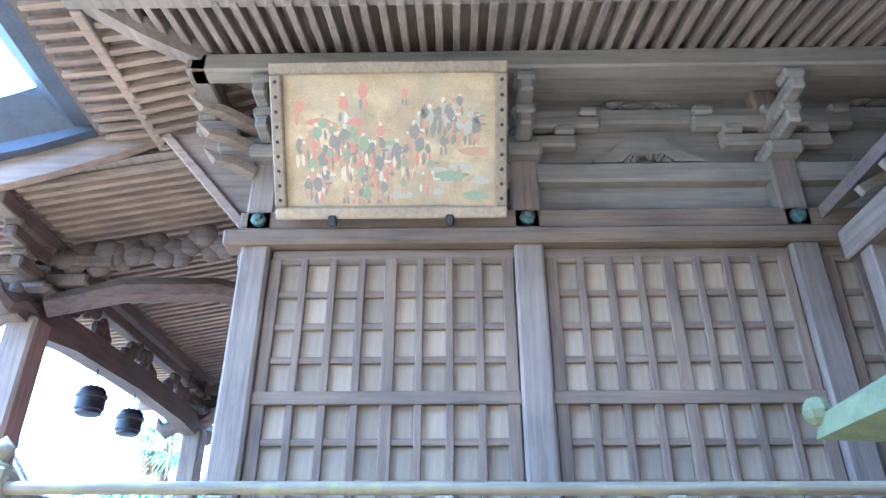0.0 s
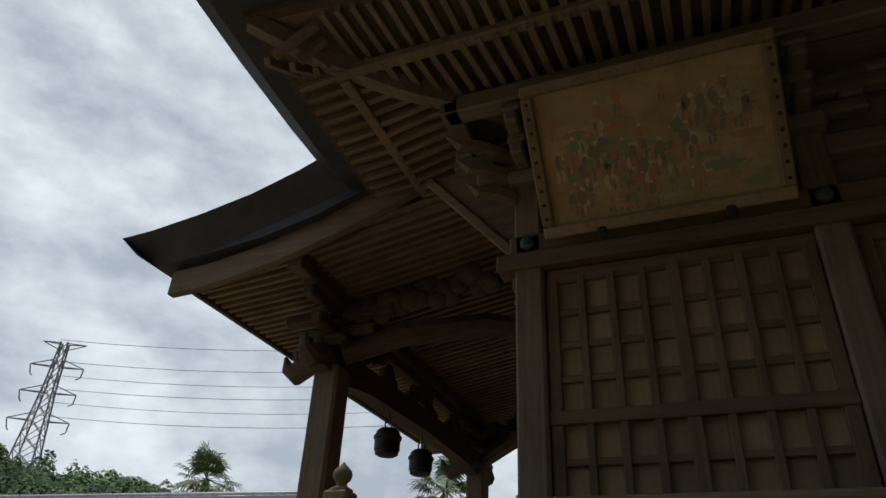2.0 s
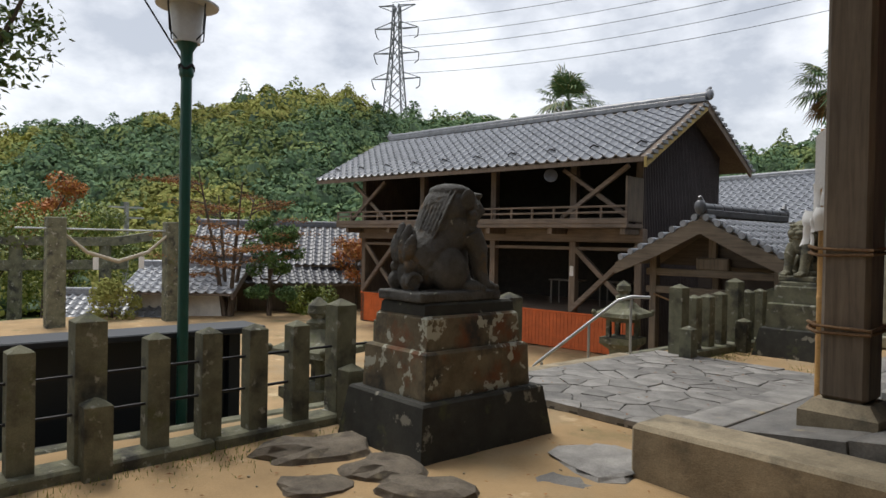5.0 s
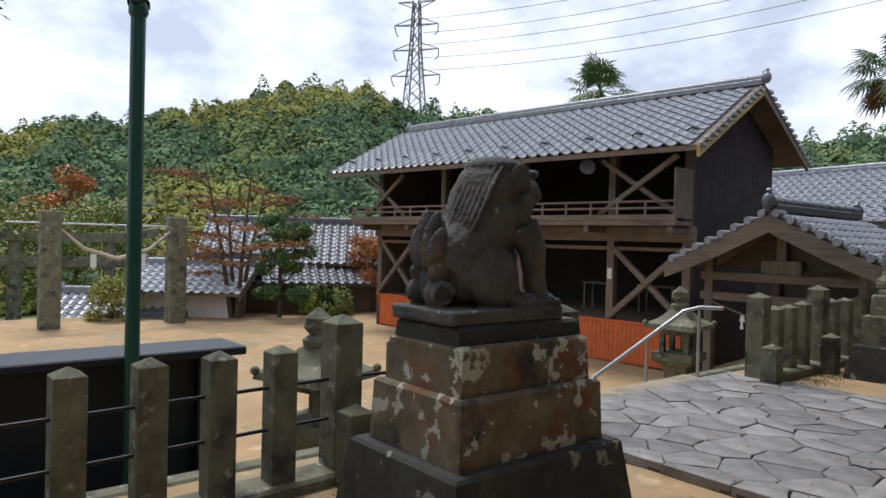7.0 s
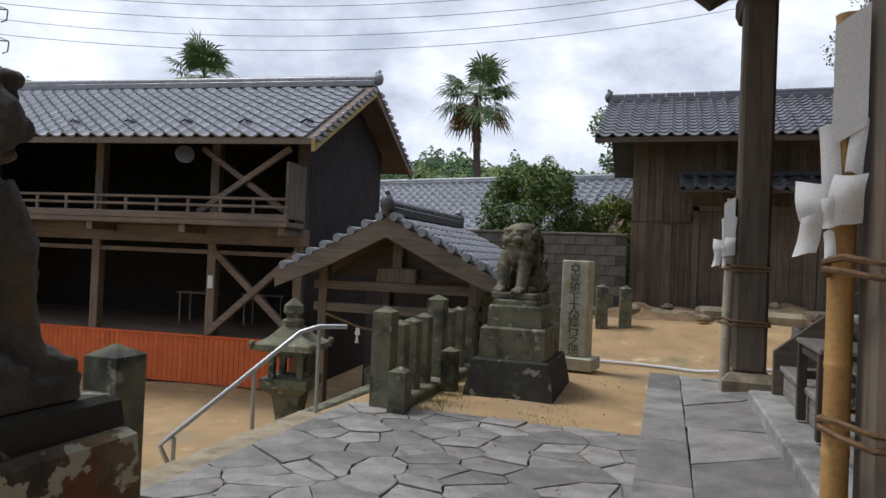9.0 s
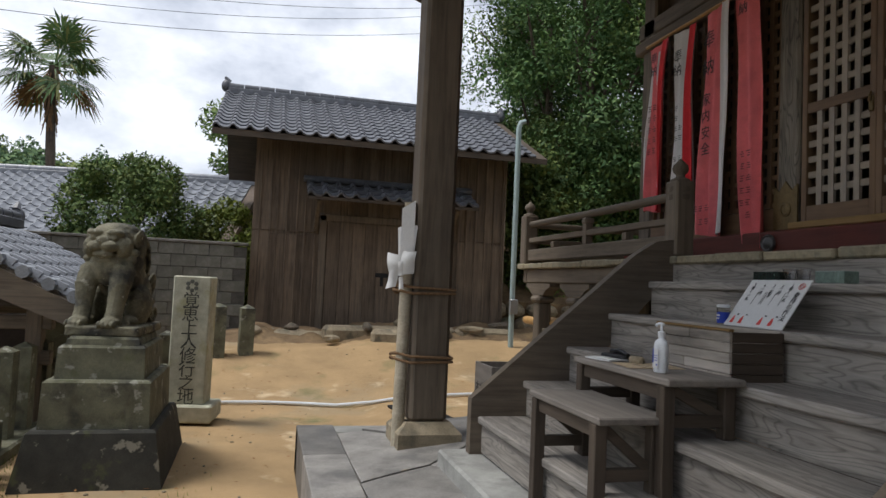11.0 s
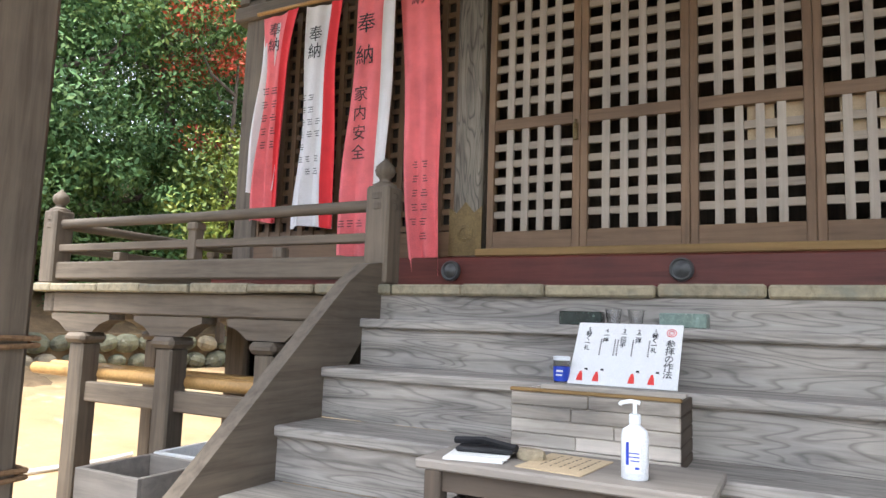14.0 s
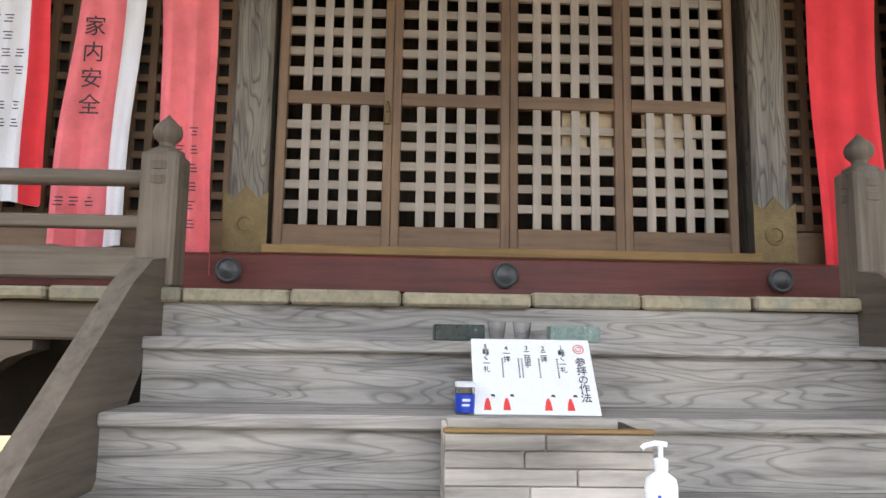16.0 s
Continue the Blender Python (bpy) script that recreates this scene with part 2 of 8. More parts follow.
corrugated = surface("corrugated_iron", (0.040, 0.032, 0.034), 0.55, 3.0, 0.4, 40, 0.1, 0.002)
orange_board = surface("orange_painted_board", (0.58, 0.125, 0.03), 0.6, 5.0, 0.18, 90, 0.2, 0.002, vary=0.06)
metal_grey = plain("galvanised_steel", (0.45, 0.46, 0.46), 0.4, 0.8)
metal_green = plain("green_painted_steel", (0.012, 0.075, 0.055), 0.4)
metal_black = surface("black_iron", (0.018, 0.018, 0.02), 0.55, 12.0, 0.4, metal=0.3)
metal_bronze = surface("green_bronze", (0.07, 0.10, 0.085), 0.6, 14.0, 0.4, metal=0.5)
brass_old = surface("tarnished_brass", (0.15, 0.105, 0.045), 0.5, 12.0, 0.3, metal=0.6)
board_black = plain("black_board", (0.010, 0.014, 0.02), 0.5)
bamboo = surface("dry_bamboo", (0.46, 0.27, 0.095), 0.45, 4.0, 0.2, 60, 0.2, 0.002, spots=[((0.20, 0.10, 0.03), 5.0, 0.62, 0.75)])
bamboo_pale = surface("pale_bamboo", (0.42, 0.37, 0.28), 0.55, 4.0, 0.2, 60, 0.2, 0.002)
rope = surface("straw_rope", (0.17, 0.10, 0.05), 0.9, 40.0, 0.4)
paper = plain("white_paper", (0.70, 0.70, 0.69), 0.8, contrast=0.04, spec=0.2)
cloth_red = surface("red_cotton", (0.72, 0.055, 0.065), 0.85, 7.0, 0.12, 400, 0.1, 0.001, spec=0.15)
cloth_pink = surface("faded_red_cotton", (0.78, 0.19, 0.20), 0.85, 5.0, 0.2, 400, 0.1, 0.001, spec=0.15)
cloth_white = surface("white_cotton", (0.70, 0.68, 0.68), 0.85, 5.0, 0.08, 400, 0.1, 0.001, spec=0.15)
ink = plain("black_ink", (0.012, 0.011, 0.012), 0.7)
red_paint = plain("red_print", (0.65, 0.04, 0.03), 0.6)
blue_print = plain("blue_print", (0.015, 0.05, 0.42), 0.4)
white_plastic = plain("white_plastic", (0.74, 0.77, 0.80), 0.3, contrast=0.03)
card = plain("brown_card", (0.50, 0.39, 0.25), 0.8)
bark = surface("brown_bark", (0.085, 0.065, 0.048), 0.95, 9.0, 0.5, 60, 0.8, 0.01, streak=(1, 1, 0.3))
plaster = surface("white_plaster", (0.62, 0.60, 0.55), 0.9, 3.0, 0.2)
soil = surface("brown_earth", (0.20, 0.135, 0.075), 0.95, 3.0, 0.4, 60, 0.8, 0.02, spots=[((0.33, 0.23, 0.12), 2.0, 0.5, 0.65)])
field_grass = surface("field_grass", (0.13, 0.16, 0.055), 0.95, 1.2, 0.4, 60, 0.6, 0.01)
leaf_dark = leaf_material("dark_leaf", [(0.0, (0.045, 0.10, 0.035)), (0.5, (0.085, 0.16, 0.055)), (1.0, (0.16, 0.24, 0.08))], 0.6, 0.2)
leaf_mid = leaf_material("mid_leaf", [(0.0, (0.055, 0.105, 0.035)), (0.5, (0.11, 0.17, 0.05)), (1.0, (0.20, 0.245, 0.075))], 0.6, 0.2)
leaf_bright = leaf_material("yellow_green_leaf", [(0.0, (0.09, 0.14, 0.025)), (1.0, (0.24, 0.27, 0.05))])
leaf_orange = leaf_material("orange_leaf", [(0.0, (0.22, 0.07, 0.02)), (0.5, (0.42, 0.13, 0.03)), (1.0, (0.50, 0.26, 0.05))])
leaf_red = leaf_material("red_maple_leaf", [(0.0, (0.30, 0.03, 0.015)), (1.0, (0.55, 0.09, 0.03))])
leaf_rust = leaf_material("rust_leaf", [(0.0, (0.17, 0.085, 0.045)), (0.6, (0.29, 0.14, 0.065)), (1.0, (0.36, 0.20, 0.085))], 0.8, 0.1)
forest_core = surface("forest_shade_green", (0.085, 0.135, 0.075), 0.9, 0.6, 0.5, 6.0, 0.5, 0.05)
rock_brown = surface("layered_brown_rock", (0.15, 0.125, 0.095), 0.9, 5.0, 0.5, 70, 0.8, 0.012, spots=[((0.07, 0.065, 0.05), 4.0, 0.52, 0.8), ((0.26, 0.22, 0.15), 7.0, 0.58, 0.7)], streak=(1, 1, 5))
pylon_steel = plain("dull_pylon_steel", (0.13, 0.135, 0.145), 0.6, 0.2)
leaf_forest = leaf_material("forest_leaf", [(0.0, (0.115, 0.18, 0.115)), (0.6, (0.145, 0.22, 0.12)), (1.0, (0.19, 0.25, 0.125))], 0.95, 0.05, 0.16)
leaf_wood = leaf_material("mixed_wood_leaf", [(0.0, (0.16, 0.215, 0.095)), (0.7, (0.21, 0.255, 0.105)), (1.0, (0.26, 0.28, 0.11))], 0.95, 0.05, 0.16)
leaf_olive = leaf_material("bamboo_grove_leaf", [(0.0, (0.26, 0.27, 0.085)), (0.7, (0.31, 0.31, 0.10)), (1.0, (0.35, 0.31, 0.11))], 0.95, 0.05, 0.16)
leaf_palm = leaf_material("palm_leaf", [(0.0, (0.06, 0.12, 0.05)), (0.7, (0.13, 0.20, 0.075)), (1.0, (0.28, 0.26, 0.10))])


def glass_material():
    m, ns, ls, p = material("clear_glass")
    p.inputs["Transmission Weight"].default_value, p.inputs["Roughness"].default_value = 1.0, 0.03
    p.inputs["IOR"].default_value = 1.45
    return m


glass = glass_material()
frosted = plain("frosted_lamp_glass", (0.50, 0.53, 0.55), 0.35)


# ---- mesh tools ----
class Shape:
    """Gathers vertices and faces of one part."""

    def __init__(self):
        self.v, self.f = [], []

    def add(self, verts, faces, m=None):
        n = len(self.v)
        self.v += [tuple(m @ Vector(p)) if m else tuple(p) for p in verts]
        self.f += [tuple(i + n for i in f) for f in faces]
        return self

    def box(self, x0, x1, y0, y1, z0, z1, c=0.0, m=None):
        if c <= 0:
            v = [(x, y, z) for x in (x0, x1) for y in (y0, y1) for z in (z0, z1)]
            return self.add(v, [(0, 1, 3, 2), (4, 6, 7, 5), (0, 4, 5, 1), (2, 3, 7, 6), (0, 2, 6, 4), (1, 5, 7, 3)], m)
        c = min(c, 0.45 * min(abs(x1 - x0), abs(y1 - y0), abs(z1 - z0)))
        lo, hi = (x0, y0, z0), (x1, y1, z1)
        v, ids = [], {}
        for s in [(a, b, d) for a in (0, 1) for b in (0, 1) for d in (0, 1)]:
            for ax in range(3):
                p = []
                for k in range(3):
                    e = hi[k] if s[k] else lo[k]
                    p.append(e if k == ax else e + (-c if s[k] else c))
                ids[s, ax] = len(v)
                v.append(p)
        f = []
        for ax in range(3):
            o = [k for k in range(3) if k != ax]
            for side in (0, 1):
                ring = []
                for a, b in ((0, 0), (1, 0), (1, 1), (0, 1)):
                    s = [0, 0, 0]
                    s[ax], s[o[0]], s[o[1]] = side, a, b
                    ring.append(ids[tuple(s), ax])
                f.append(ring if (side == 1) == (ax != 1) else ring[::-1])
            for a in (0, 1):
                for b in (0, 1):
                    s0, s1 = [0, 0, 0], [0, 0, 0]
                    s0[o[0]] = s1[o[0]] = a
                    s0[o[1]] = s1[o[1]] = b
                    s1[ax] = 1
                    s0, s1 = tuple(s0), tuple(s1)
                    q = [ids[s0, o[0]], ids[s1, o[0]], ids[s1, o[1]], ids[s0, o[1]]]
                    f.append(q if (a == b) != (ax == 1) else q[::-1])
        for s in [(a, b, d) for a in (0, 1) for b in (0, 1) for d in (0, 1)]:
            t = [ids[s, 0], ids[s, 1], ids[s, 2]]
            f.append(t if sum(s) % 2 else t[::-1])
        return self.add(v, f, m)

    def beam(self, p0, p1, w, h, c=0.006, up=(0, 0, 1)):
        """A bar of section w by h from p0 to p1."""
        p0, p1 = Vector(p0), Vector(p1)
        d = p1 - p0
        x = d.normalized()
        y = Vector(up).cross(x)
        y = y.normalized() if y.length > 1e-6 else Vector((0, 1, 0))
        z = x.cross(y)
        m = Matrix((x, y, z)).transposed().to_4x4()
        m.translation = p0
        return self.box(0, d.length, -w / 2, w / 2, -h / 2, h / 2, c, m)

    def tube(self, points, radii, n=10, caps=True):
        pts = [Vector(p) for p in points]
        if not isinstance(radii, (list, tuple)):
            radii = [radii] * len(pts)
        base, prev = len(self.v), None
        for i, p in enumerate(pts):
            d = (pts[min(i + 1, len(pts) - 1)] - pts[max(i - 1, 0)]).normalized()
            a = prev - d * prev.dot(d) if prev else d.orthogonal()
            a = a.normalized() if a.length > 1e-6 else d.orthogonal().normalized()
            prev = a
            b = d.cross(a)
            for k in range(n):
                t = 2 * math.pi * k / n
                self.v.append(tuple(p + (a * math.cos(t) + b * math.sin(t)) * radii[i]))
        for i in range(len(pts) - 1):
            for k in range(n):
                q = base + i * n
                self.f.append((q + k, q + (k + 1) % n, q + n + (k + 1) % n, q + n + k))
        if caps:
            self.f.append(tuple(base + k for k in range(n))[::-1])
            self.f.append(tuple(base + (len(pts) - 1) * n + k for k in range(n)))
        return self

    def lathe(self, profile, x=0.0, y=0.0, n=16, turn=0.0, squash=(1, 1)):
        base = len(self.v)
        for r, z in profile:
            for k in range(n):
                t = 2 * math.pi * k / n + turn
                self.v.append((x + r * math.cos(t) * squash[0], y + r * math.sin(t) * squash[1], z))
        for i in range(len(profile) - 1):
            for k in range(n):
                q = base + i * n
                self.f.append((q + k, q + (k + 1) % n, q + n + (k + 1) % n, q + n + k))
        self.f.append(tuple(base + k for k in range(n))[::-1])
        self.f.append(tuple(base + (len(profile) - 1) * n + k for k in range(n)))
        return self

    def prism(self, outline, axis, a, b):
        """A flat outline in the two other axes, drawn out along axis from a to b."""
        def at(p, k):
            q = list(p)
            q.insert(axis, k)
            return q
        n = len(outline)
        v = [at(p, a) for p in outline] + [at(p, b) for p in outline]
        f = [tuple(range(n))[::-1], tuple(range(n, 2 * n))]
        f += [(i, (i + 1) % n, n + (i + 1) % n, n + i) for i in range(n)]
        return self.add(v, f)

    def sheet(self, rows, thick=None):
        """A grid of points; thick (a vector) gives it depth."""
        nr, nc = len(rows), len(rows[0])
        base = len(self.v)
        self.v += [tuple(p) for r in rows for p in r]
        for i in range(nr - 1):
            for j in range(nc - 1):
                q = base + i * nc + j
                self.f.append((q, q + 1, q + nc + 1, q + nc))
        if thick is not None:
            off = len(self.v)
            self.v += [tuple(Vector(p) + Vector(thick)) for r in rows for p in r]
            for i in range(nr - 1):
                for j in range(nc - 1):
                    q = off + i * nc + j
                    self.f.append((q + nc, q + nc + 1, q + 1, q))
            edge = [j for j in range(nc)] + [i * nc + nc - 1 for i in range(1, nr)] + [(nr - 1) * nc + j for j in range(nc - 2, -1, -1)] + [i * nc for i in range(nr - 2, 0, -1)]
            for k in range(len(edge)):
                a, b = edge[k], edge[(k + 1) % len(edge)]
                self.f.append((base + b, base + a, off + a, off + b))
        return self

    def ball(self, c, r, n=10, rings=7, m=None):
        r = r if isinstance(r, (tuple, list)) else (r, r, r)
        v = [(c[0], c[1], c[2] - r[2])]
        for i in range(1, rings):
            a = -math.pi / 2 + math.pi * i / rings
            v += [(c[0] + r[0] * math.cos(a) * math.cos(2 * math.pi * k / n), c[1] + r[1] * math.cos(a) * math.sin(2 * math.pi * k / n), c[2] + r[2] * math.sin(a)) for k in range(n)]
        v.append((c[0], c[1], c[2] + r[2]))
        f = [(0, 1 + (k + 1) % n, 1 + k) for k in range(n)]
        for i in range(rings - 2):
            q = 1 + i * n
            f += [(q + k, q + (k + 1) % n, q + n + (k + 1) % n, q + n + k) for k in range(n)]
        q = 1 + (rings - 2) * n
        f += [(q + k, q + (k + 1) % n, len(v) - 1) for k in range(n)]
        return self.add(v, f, m)

    def mesh(self, name, mat, smooth=False):
        me = bpy.data.meshes.new(name)
        me.from_pydata(self.v, [], self.f)
        me.materials.append(mat)
        if smooth:
            me.polygons.foreach_set("use_smooth", [True] * len(me.polygons))
            me.set_sharp_from_angle(angle=radians(38))
        me.update()
        return me


def part(name, shape, mat, parent, label="", smooth=False, at=None):
    ob = new(name, shape.mesh(name, mat, smooth) if isinstance(shape, Shape) else shape)
    ob.parent = parent
    if at is not None:
        ob.matrix_basis = at
    return tagged(ob, label)


def thing(name, label, category, at=(0, 0, 0), turn=0.0, group="", kind=""):
    ob = new(name)
    ob.matrix_basis = pose(at[0], at[1], at[2], 0, 0, turn)
    ob.empty_display_size = 0.1
    return tagged(ob, label, category, group, kind)


def solid(name, shape, mat, label, category, at=(0, 0, 0), turn=0.0, group="", kind="", smooth=False):
    ob = new(name, shape.mesh(name, mat, smooth))
    ob.matrix_basis = pose(at[0], at[1], at[2], 0, 0, turn)
    return tagged(ob, label, category, group, kind)


def lettering(name, text, size, mat, parent, at, label="", upright=True, spacing=1.0):
    """Writing as a thin mesh in its own plane (x to the right, y up); upright: one sign under another."""
    c = bpy.data.curves.new(name, "FONT")
    c.body = "\n".join(text) if upright else text
    c.size, c.align_x, c.align_y, c.extrude, c.space_line = size, "CENTER", "CENTER", 0.0008, spacing
    c.resolution_u = 2
    tmp = bpy.data.objects.new(name, c)
    scene.collection.objects.link(tmp)
    me = bpy.data.meshes.new_from_object(tmp.evaluated_get(bpy.context.evaluated_depsgraph_get()))
    bpy.data.objects.remove(tmp)
    me.materials.clear()
    me.materials.append(mat)
    ob = new(name, me)
    ob.parent = parent
    ob.matrix_basis = at
    return tagged(ob, label)


rnd = random.Random(7)


def wpart(name, shape, mat, parent, label="", smooth=False):
    """A part whose shape is given in the place's own metres."""
    ob = part(name, shape, mat, parent, label, smooth)
    if parent.parent is None:
        ob.matrix_parent_inverse = parent.matrix_basis.inverted()
    return ob


# ---- ground ----
def ease(a, b, x):
    t = min(1.0, max(0.0, (x - a) / (b - a)))
    return t * t * (3 - 2 * t)


def ground_height(x, y):
    yard = ease(-8.78, -8.70, x)
    z = -1.1 + 1.0 * yard
    z += 0.50 * yard * ease(14.6, 17.6, y) * ease(-8.2, -7.0, x)
    z += 0.12 * yard * ease(-5.2, -4.2, x)
    z += 0.03 * noise.noise((x * 0.5, y * 0.5, 0)) + 0.012 * noise.noise((x * 2.3, y * 2.3, 4)) if -40 < x < 12 else 0
    z -= 2.4 * ease(-26, -34, x)
    return z


xs = [-2500, -900, -300, -140, -80, -55] + [-42 + 0.7 * i for i in range(46)] + [-9.8 + 0.35 * i for i in range(3)] + [-8.80, -8.76, -8.72, -8.68, -8.5] + [-8.2 + 0.25 * i for i in range(46)] + [4, 6, 9, 14, 25, 60, 160, 500, 2500]
ys = [-2500, -600, -160, -60, -28, -14, -8] + [-5 + 0.25 * i for i in range(104)] + [22, 24, 28, 36, 50, 80, 160, 500, 2500]
g_rows = [[(x, y, ground_height(x, y)) for x in xs] for y in ys]
ground = solid("ground", Shape().sheet(g_rows), sand, "ochre sandy ground of the terrace and yard, with grass beyond", "ground", kind="structure", smooth=True)
ground.data.materials.append(field_grass)
for poly in ground.data.polygons:
    c = poly.center
    if c.x < -27 or c.x > 5 or c.y > 26 or c.y < -12:
        poly.material_index = 1


# ---- flagged approach and the stone platform before the hall ----
def clip_cell(poly, a, b, c):
    """Keep the part of a convex outline where a x + b y <= c."""
    out = []
    for i, p in enumerate(poly):
        q = poly[(i + 1) % len(poly)]
        dp, dq = a * p[0] + b * p[1] - c, a * q[0] + b * q[1] - c
        if dp <= 0:
            out.append(p)
        if dp * dq < 0:
            t = dp / (dp - dq)
            out.append((p[0] + t * (q[0] - p[0]), p[1] + t * (q[1] - p[1])))
    return out


def flagstones(parent, x0, x1, y0, y1, z, size, gap, seed, stretch=1.35, deep=0.06, slope=0.0):
    r = random.Random(seed)
    nx, ny = max(1, round((x1 - x0) / (size * stretch))), max(1, round((y1 - y0) / size))
    seeds = [(x0 + (i + 0.5 + r.uniform(-0.47, 0.47) + (0.5 * (j % 2) - 0.25)) * (x1 - x0) / nx, y0 + (j + 0.5 + r.uniform(-0.47, 0.47)) * (y1 - y0) / ny) for i in range(nx) for j in range(ny)]
    for k, s in enumerate(seeds):
        cell = [(x0, y0), (x1, y0), (x1, y1), (x0, y1)]
        for o in seeds:
            d = (o[0] - s[0], o[1] - s[1])
            n = math.hypot(*d)
            if 0 < n < 3.2 * size * stretch:
                cell = clip_cell(cell, d[0] / n, d[1] / n, (d[0] * (s[0] + o[0]) + d[1] * (s[1] + o[1])) / 2 / n - gap / 2 * r.uniform(0.5, 1.6))
                if len(cell) < 3:
                    break
        if len(cell) < 3:
            continue
        cx, cy = sum(p[0] for p in cell) / len(cell), sum(p[1] for p in cell) / len(cell)
        rim = []
        for i, p in enumerate(cell):
            q = cell[(i + 1) % len(cell)]
            for t in (0.0, 0.35, 0.7):
                rim.append((p[0] + t * (q[0] - p[0]) + r.uniform(-0.008, 0.008), p[1] + t * (q[1] - p[1]) + r.uniform(-0.008, 0.008)))
        tilt, lift = (r.uniform(-0.012, 0.012), r.uniform(-0.012, 0.012)), r.uniform(-0.006, 0.006)
        n = len(rim)
        v = [(p[0] - cx, p[1] - cy, -deep) for p in rim] + [(p[0] - cx, p[1] - cy, -0.004 + lift + tilt[0] * (p[0] - cx) + tilt[1] * (p[1] - cy)) for p in rim]
        v += [((p[0] - cx) * 0.965, (p[1] - cy) * 0.965, lift + tilt[0] * (p[0] - cx) + tilt[1] * (p[1] - cy)) for p in rim]
        f = [(i, (i + 1) % n, n + (i + 1) % n, n + i) for i in range(n)] + [(n + i, n + (i + 1) % n, 2 * n + (i + 1) % n, 2 * n + i) for i in range(n)] + [tuple(range(2 * n, 3 * n))]
        part("flagstone", Shape().add(v, f), flag, parent, at=pose(cx, cy, z + max(0.0, cx + 5.55) * slope, 0, -math.degrees(math.atan(slope)), 0))


approach = solid("paving", Shape().box(-8.48, -5.80, 6.62, 10.15, -0.5, -0.065), flag_bed, "paved approach of irregular grey slate flagstones", "paving", kind="structure")
flagstones(approach, -8.48, -5.82, 6.62, 10.15, -0.025, 0.245, 0.009, 3, 1.6)
platform = solid("stone_platform", Shape().box(-5.55, -2.4, 6.1, 11.6, -0.4, 0.20), flag_bed, "raised platform of large grey flagstones before the hall", "platform", kind="structure")
flagstones(platform, -5.52, -3.6, 6.1, 11.60, 0.24, 0.78, 0.006, 5, 1.2, 0.12, 0.11)
for i in range(6):
    a, b = 6.1 + 0.96 * i, 6.1 + 0.96 * (i + 1)
    part("kerb_stone", Shape().box(-5.82, -5.523, a + 0.003, b - 0.003, -0.35, 0.243, 0.006), flag, platform)
for a, b in ((-5.93, -4.42), (-4.41, -2.9)):
    part("kerb_stone", Shape().box(a, b, 5.66, 6.09, -0.35, 0.25, 0.03), stone_tan, platform, "thick tan sandstone kerb")
part("kerb_stone", Shape().box(-5.82, -4.3, 11.6, 11.86, -0.35, 0.235, 0.015), concrete, platform)

# steps down to the yard and their handrail
for i in range(4):
    solid("stone_step", Shape().box(-8.80 - 0.32 * i, -8.46 - 0.32 * i, 7.3, 9.75, -1.3, -0.06 - 0.25 * i, 0.02), stone_tan, "worn stone step leading down to the yard", "step", group="steps to the yard", kind="structure")
retaining = solid("retaining_wall", Shape().box(-8.86, -8.70, -6, 7.28, -1.4, -0.09, 0.02).box(-8.86, -8.70, 9.77, 16.5, -1.4, -0.09, 0.02), stone, "low stone retaining wall at the terrace edge", "wall", kind="structure")
handrail = thing("handrail", "thin white-grey steel handrail beside the steps", "handrail", (-8.9, 9.4, -0.6))
wpart("rail", Shape().tube([(-9.55, 8.95, -0.44), (-9.62, 8.92, -0.28), (-9.55, 8.98, -0.20), (-8.75, 9.62, 0.66), (-8.62, 9.72, 0.71), (-8.42, 9.86, 0.71)], 0.022, 10), metal_grey, handrail, smooth=True)
for x, y, top, low in ((-9.53, 8.98, -0.22, -1.1), (-9.05, 9.38, 0.31, -0.6), (-8.62, 9.72, 0.68, -0.2)):
    wpart("post", Shape().tube([(x, y, low), (x, y, top)], 0.018, 8), metal_grey, handrail, smooth=True)

# ---- main hall ----
FLOOR = 1.70
hall = thing("temple_hall", "old weathered wooden temple hall with lattice walls and deep eaves", "temple hall", (-2.6, 8.79, 0))
S_WALL, W_WALL, N_WALL, E_END = 5.2, -2.61, 12.08, 4.0


def column(x0, x1, y0, y1, z0, z1, mat=None):
    return wpart("column", Shape().box(x0, x1, y0, y1, z0, z1, 0.02), mat or wood_grey[2], hall)


for x in (-2.62, -0.65, 1.31, 3.3):
    column(x, x + 0.21, S_WALL, S_WALL + 0.21, 0.1, 5.3)
for y in (7.32, 10.03):
    column(W_WALL - 0.02, W_WALL + 0.19, y, y + 0.20, 0.1, 5.3, wood_column)
column(W_WALL - 0.02, W_WALL + 0.19, 11.88, 12.09, 0.1, 5.3)
for x in (-0.65, 1.31, 3.3):
    column(x, x + 0.21, 11.88, 12.09, 0.1, 5.3)
for y in (7.32, 10.03):
    sh = Shape().prism([(y - 0.012, 1.93), (y + 0.212, 1.93), (y + 0.212, 2.24), (y + 0.16, 2.20), (y + 0.10, 2.27), (y + 0.04, 2.20), (y - 0.012, 2.24)], 0, W_WALL - 0.032, W_WALL - 0.021)
    wpart("column_shoe", sh, brass_old, hall, "tarnished brass shoe with a cut edge")
    wpart("crest", Shape().lathe([(0.055, 0), (0.055, 0.006), (0.035, 0.009), (0.032, 0.004)], n=18), brass_old, hall).matrix_basis = pose(W_WALL - 0.03, y + 0.1, 2.07, 0, -90, 0)

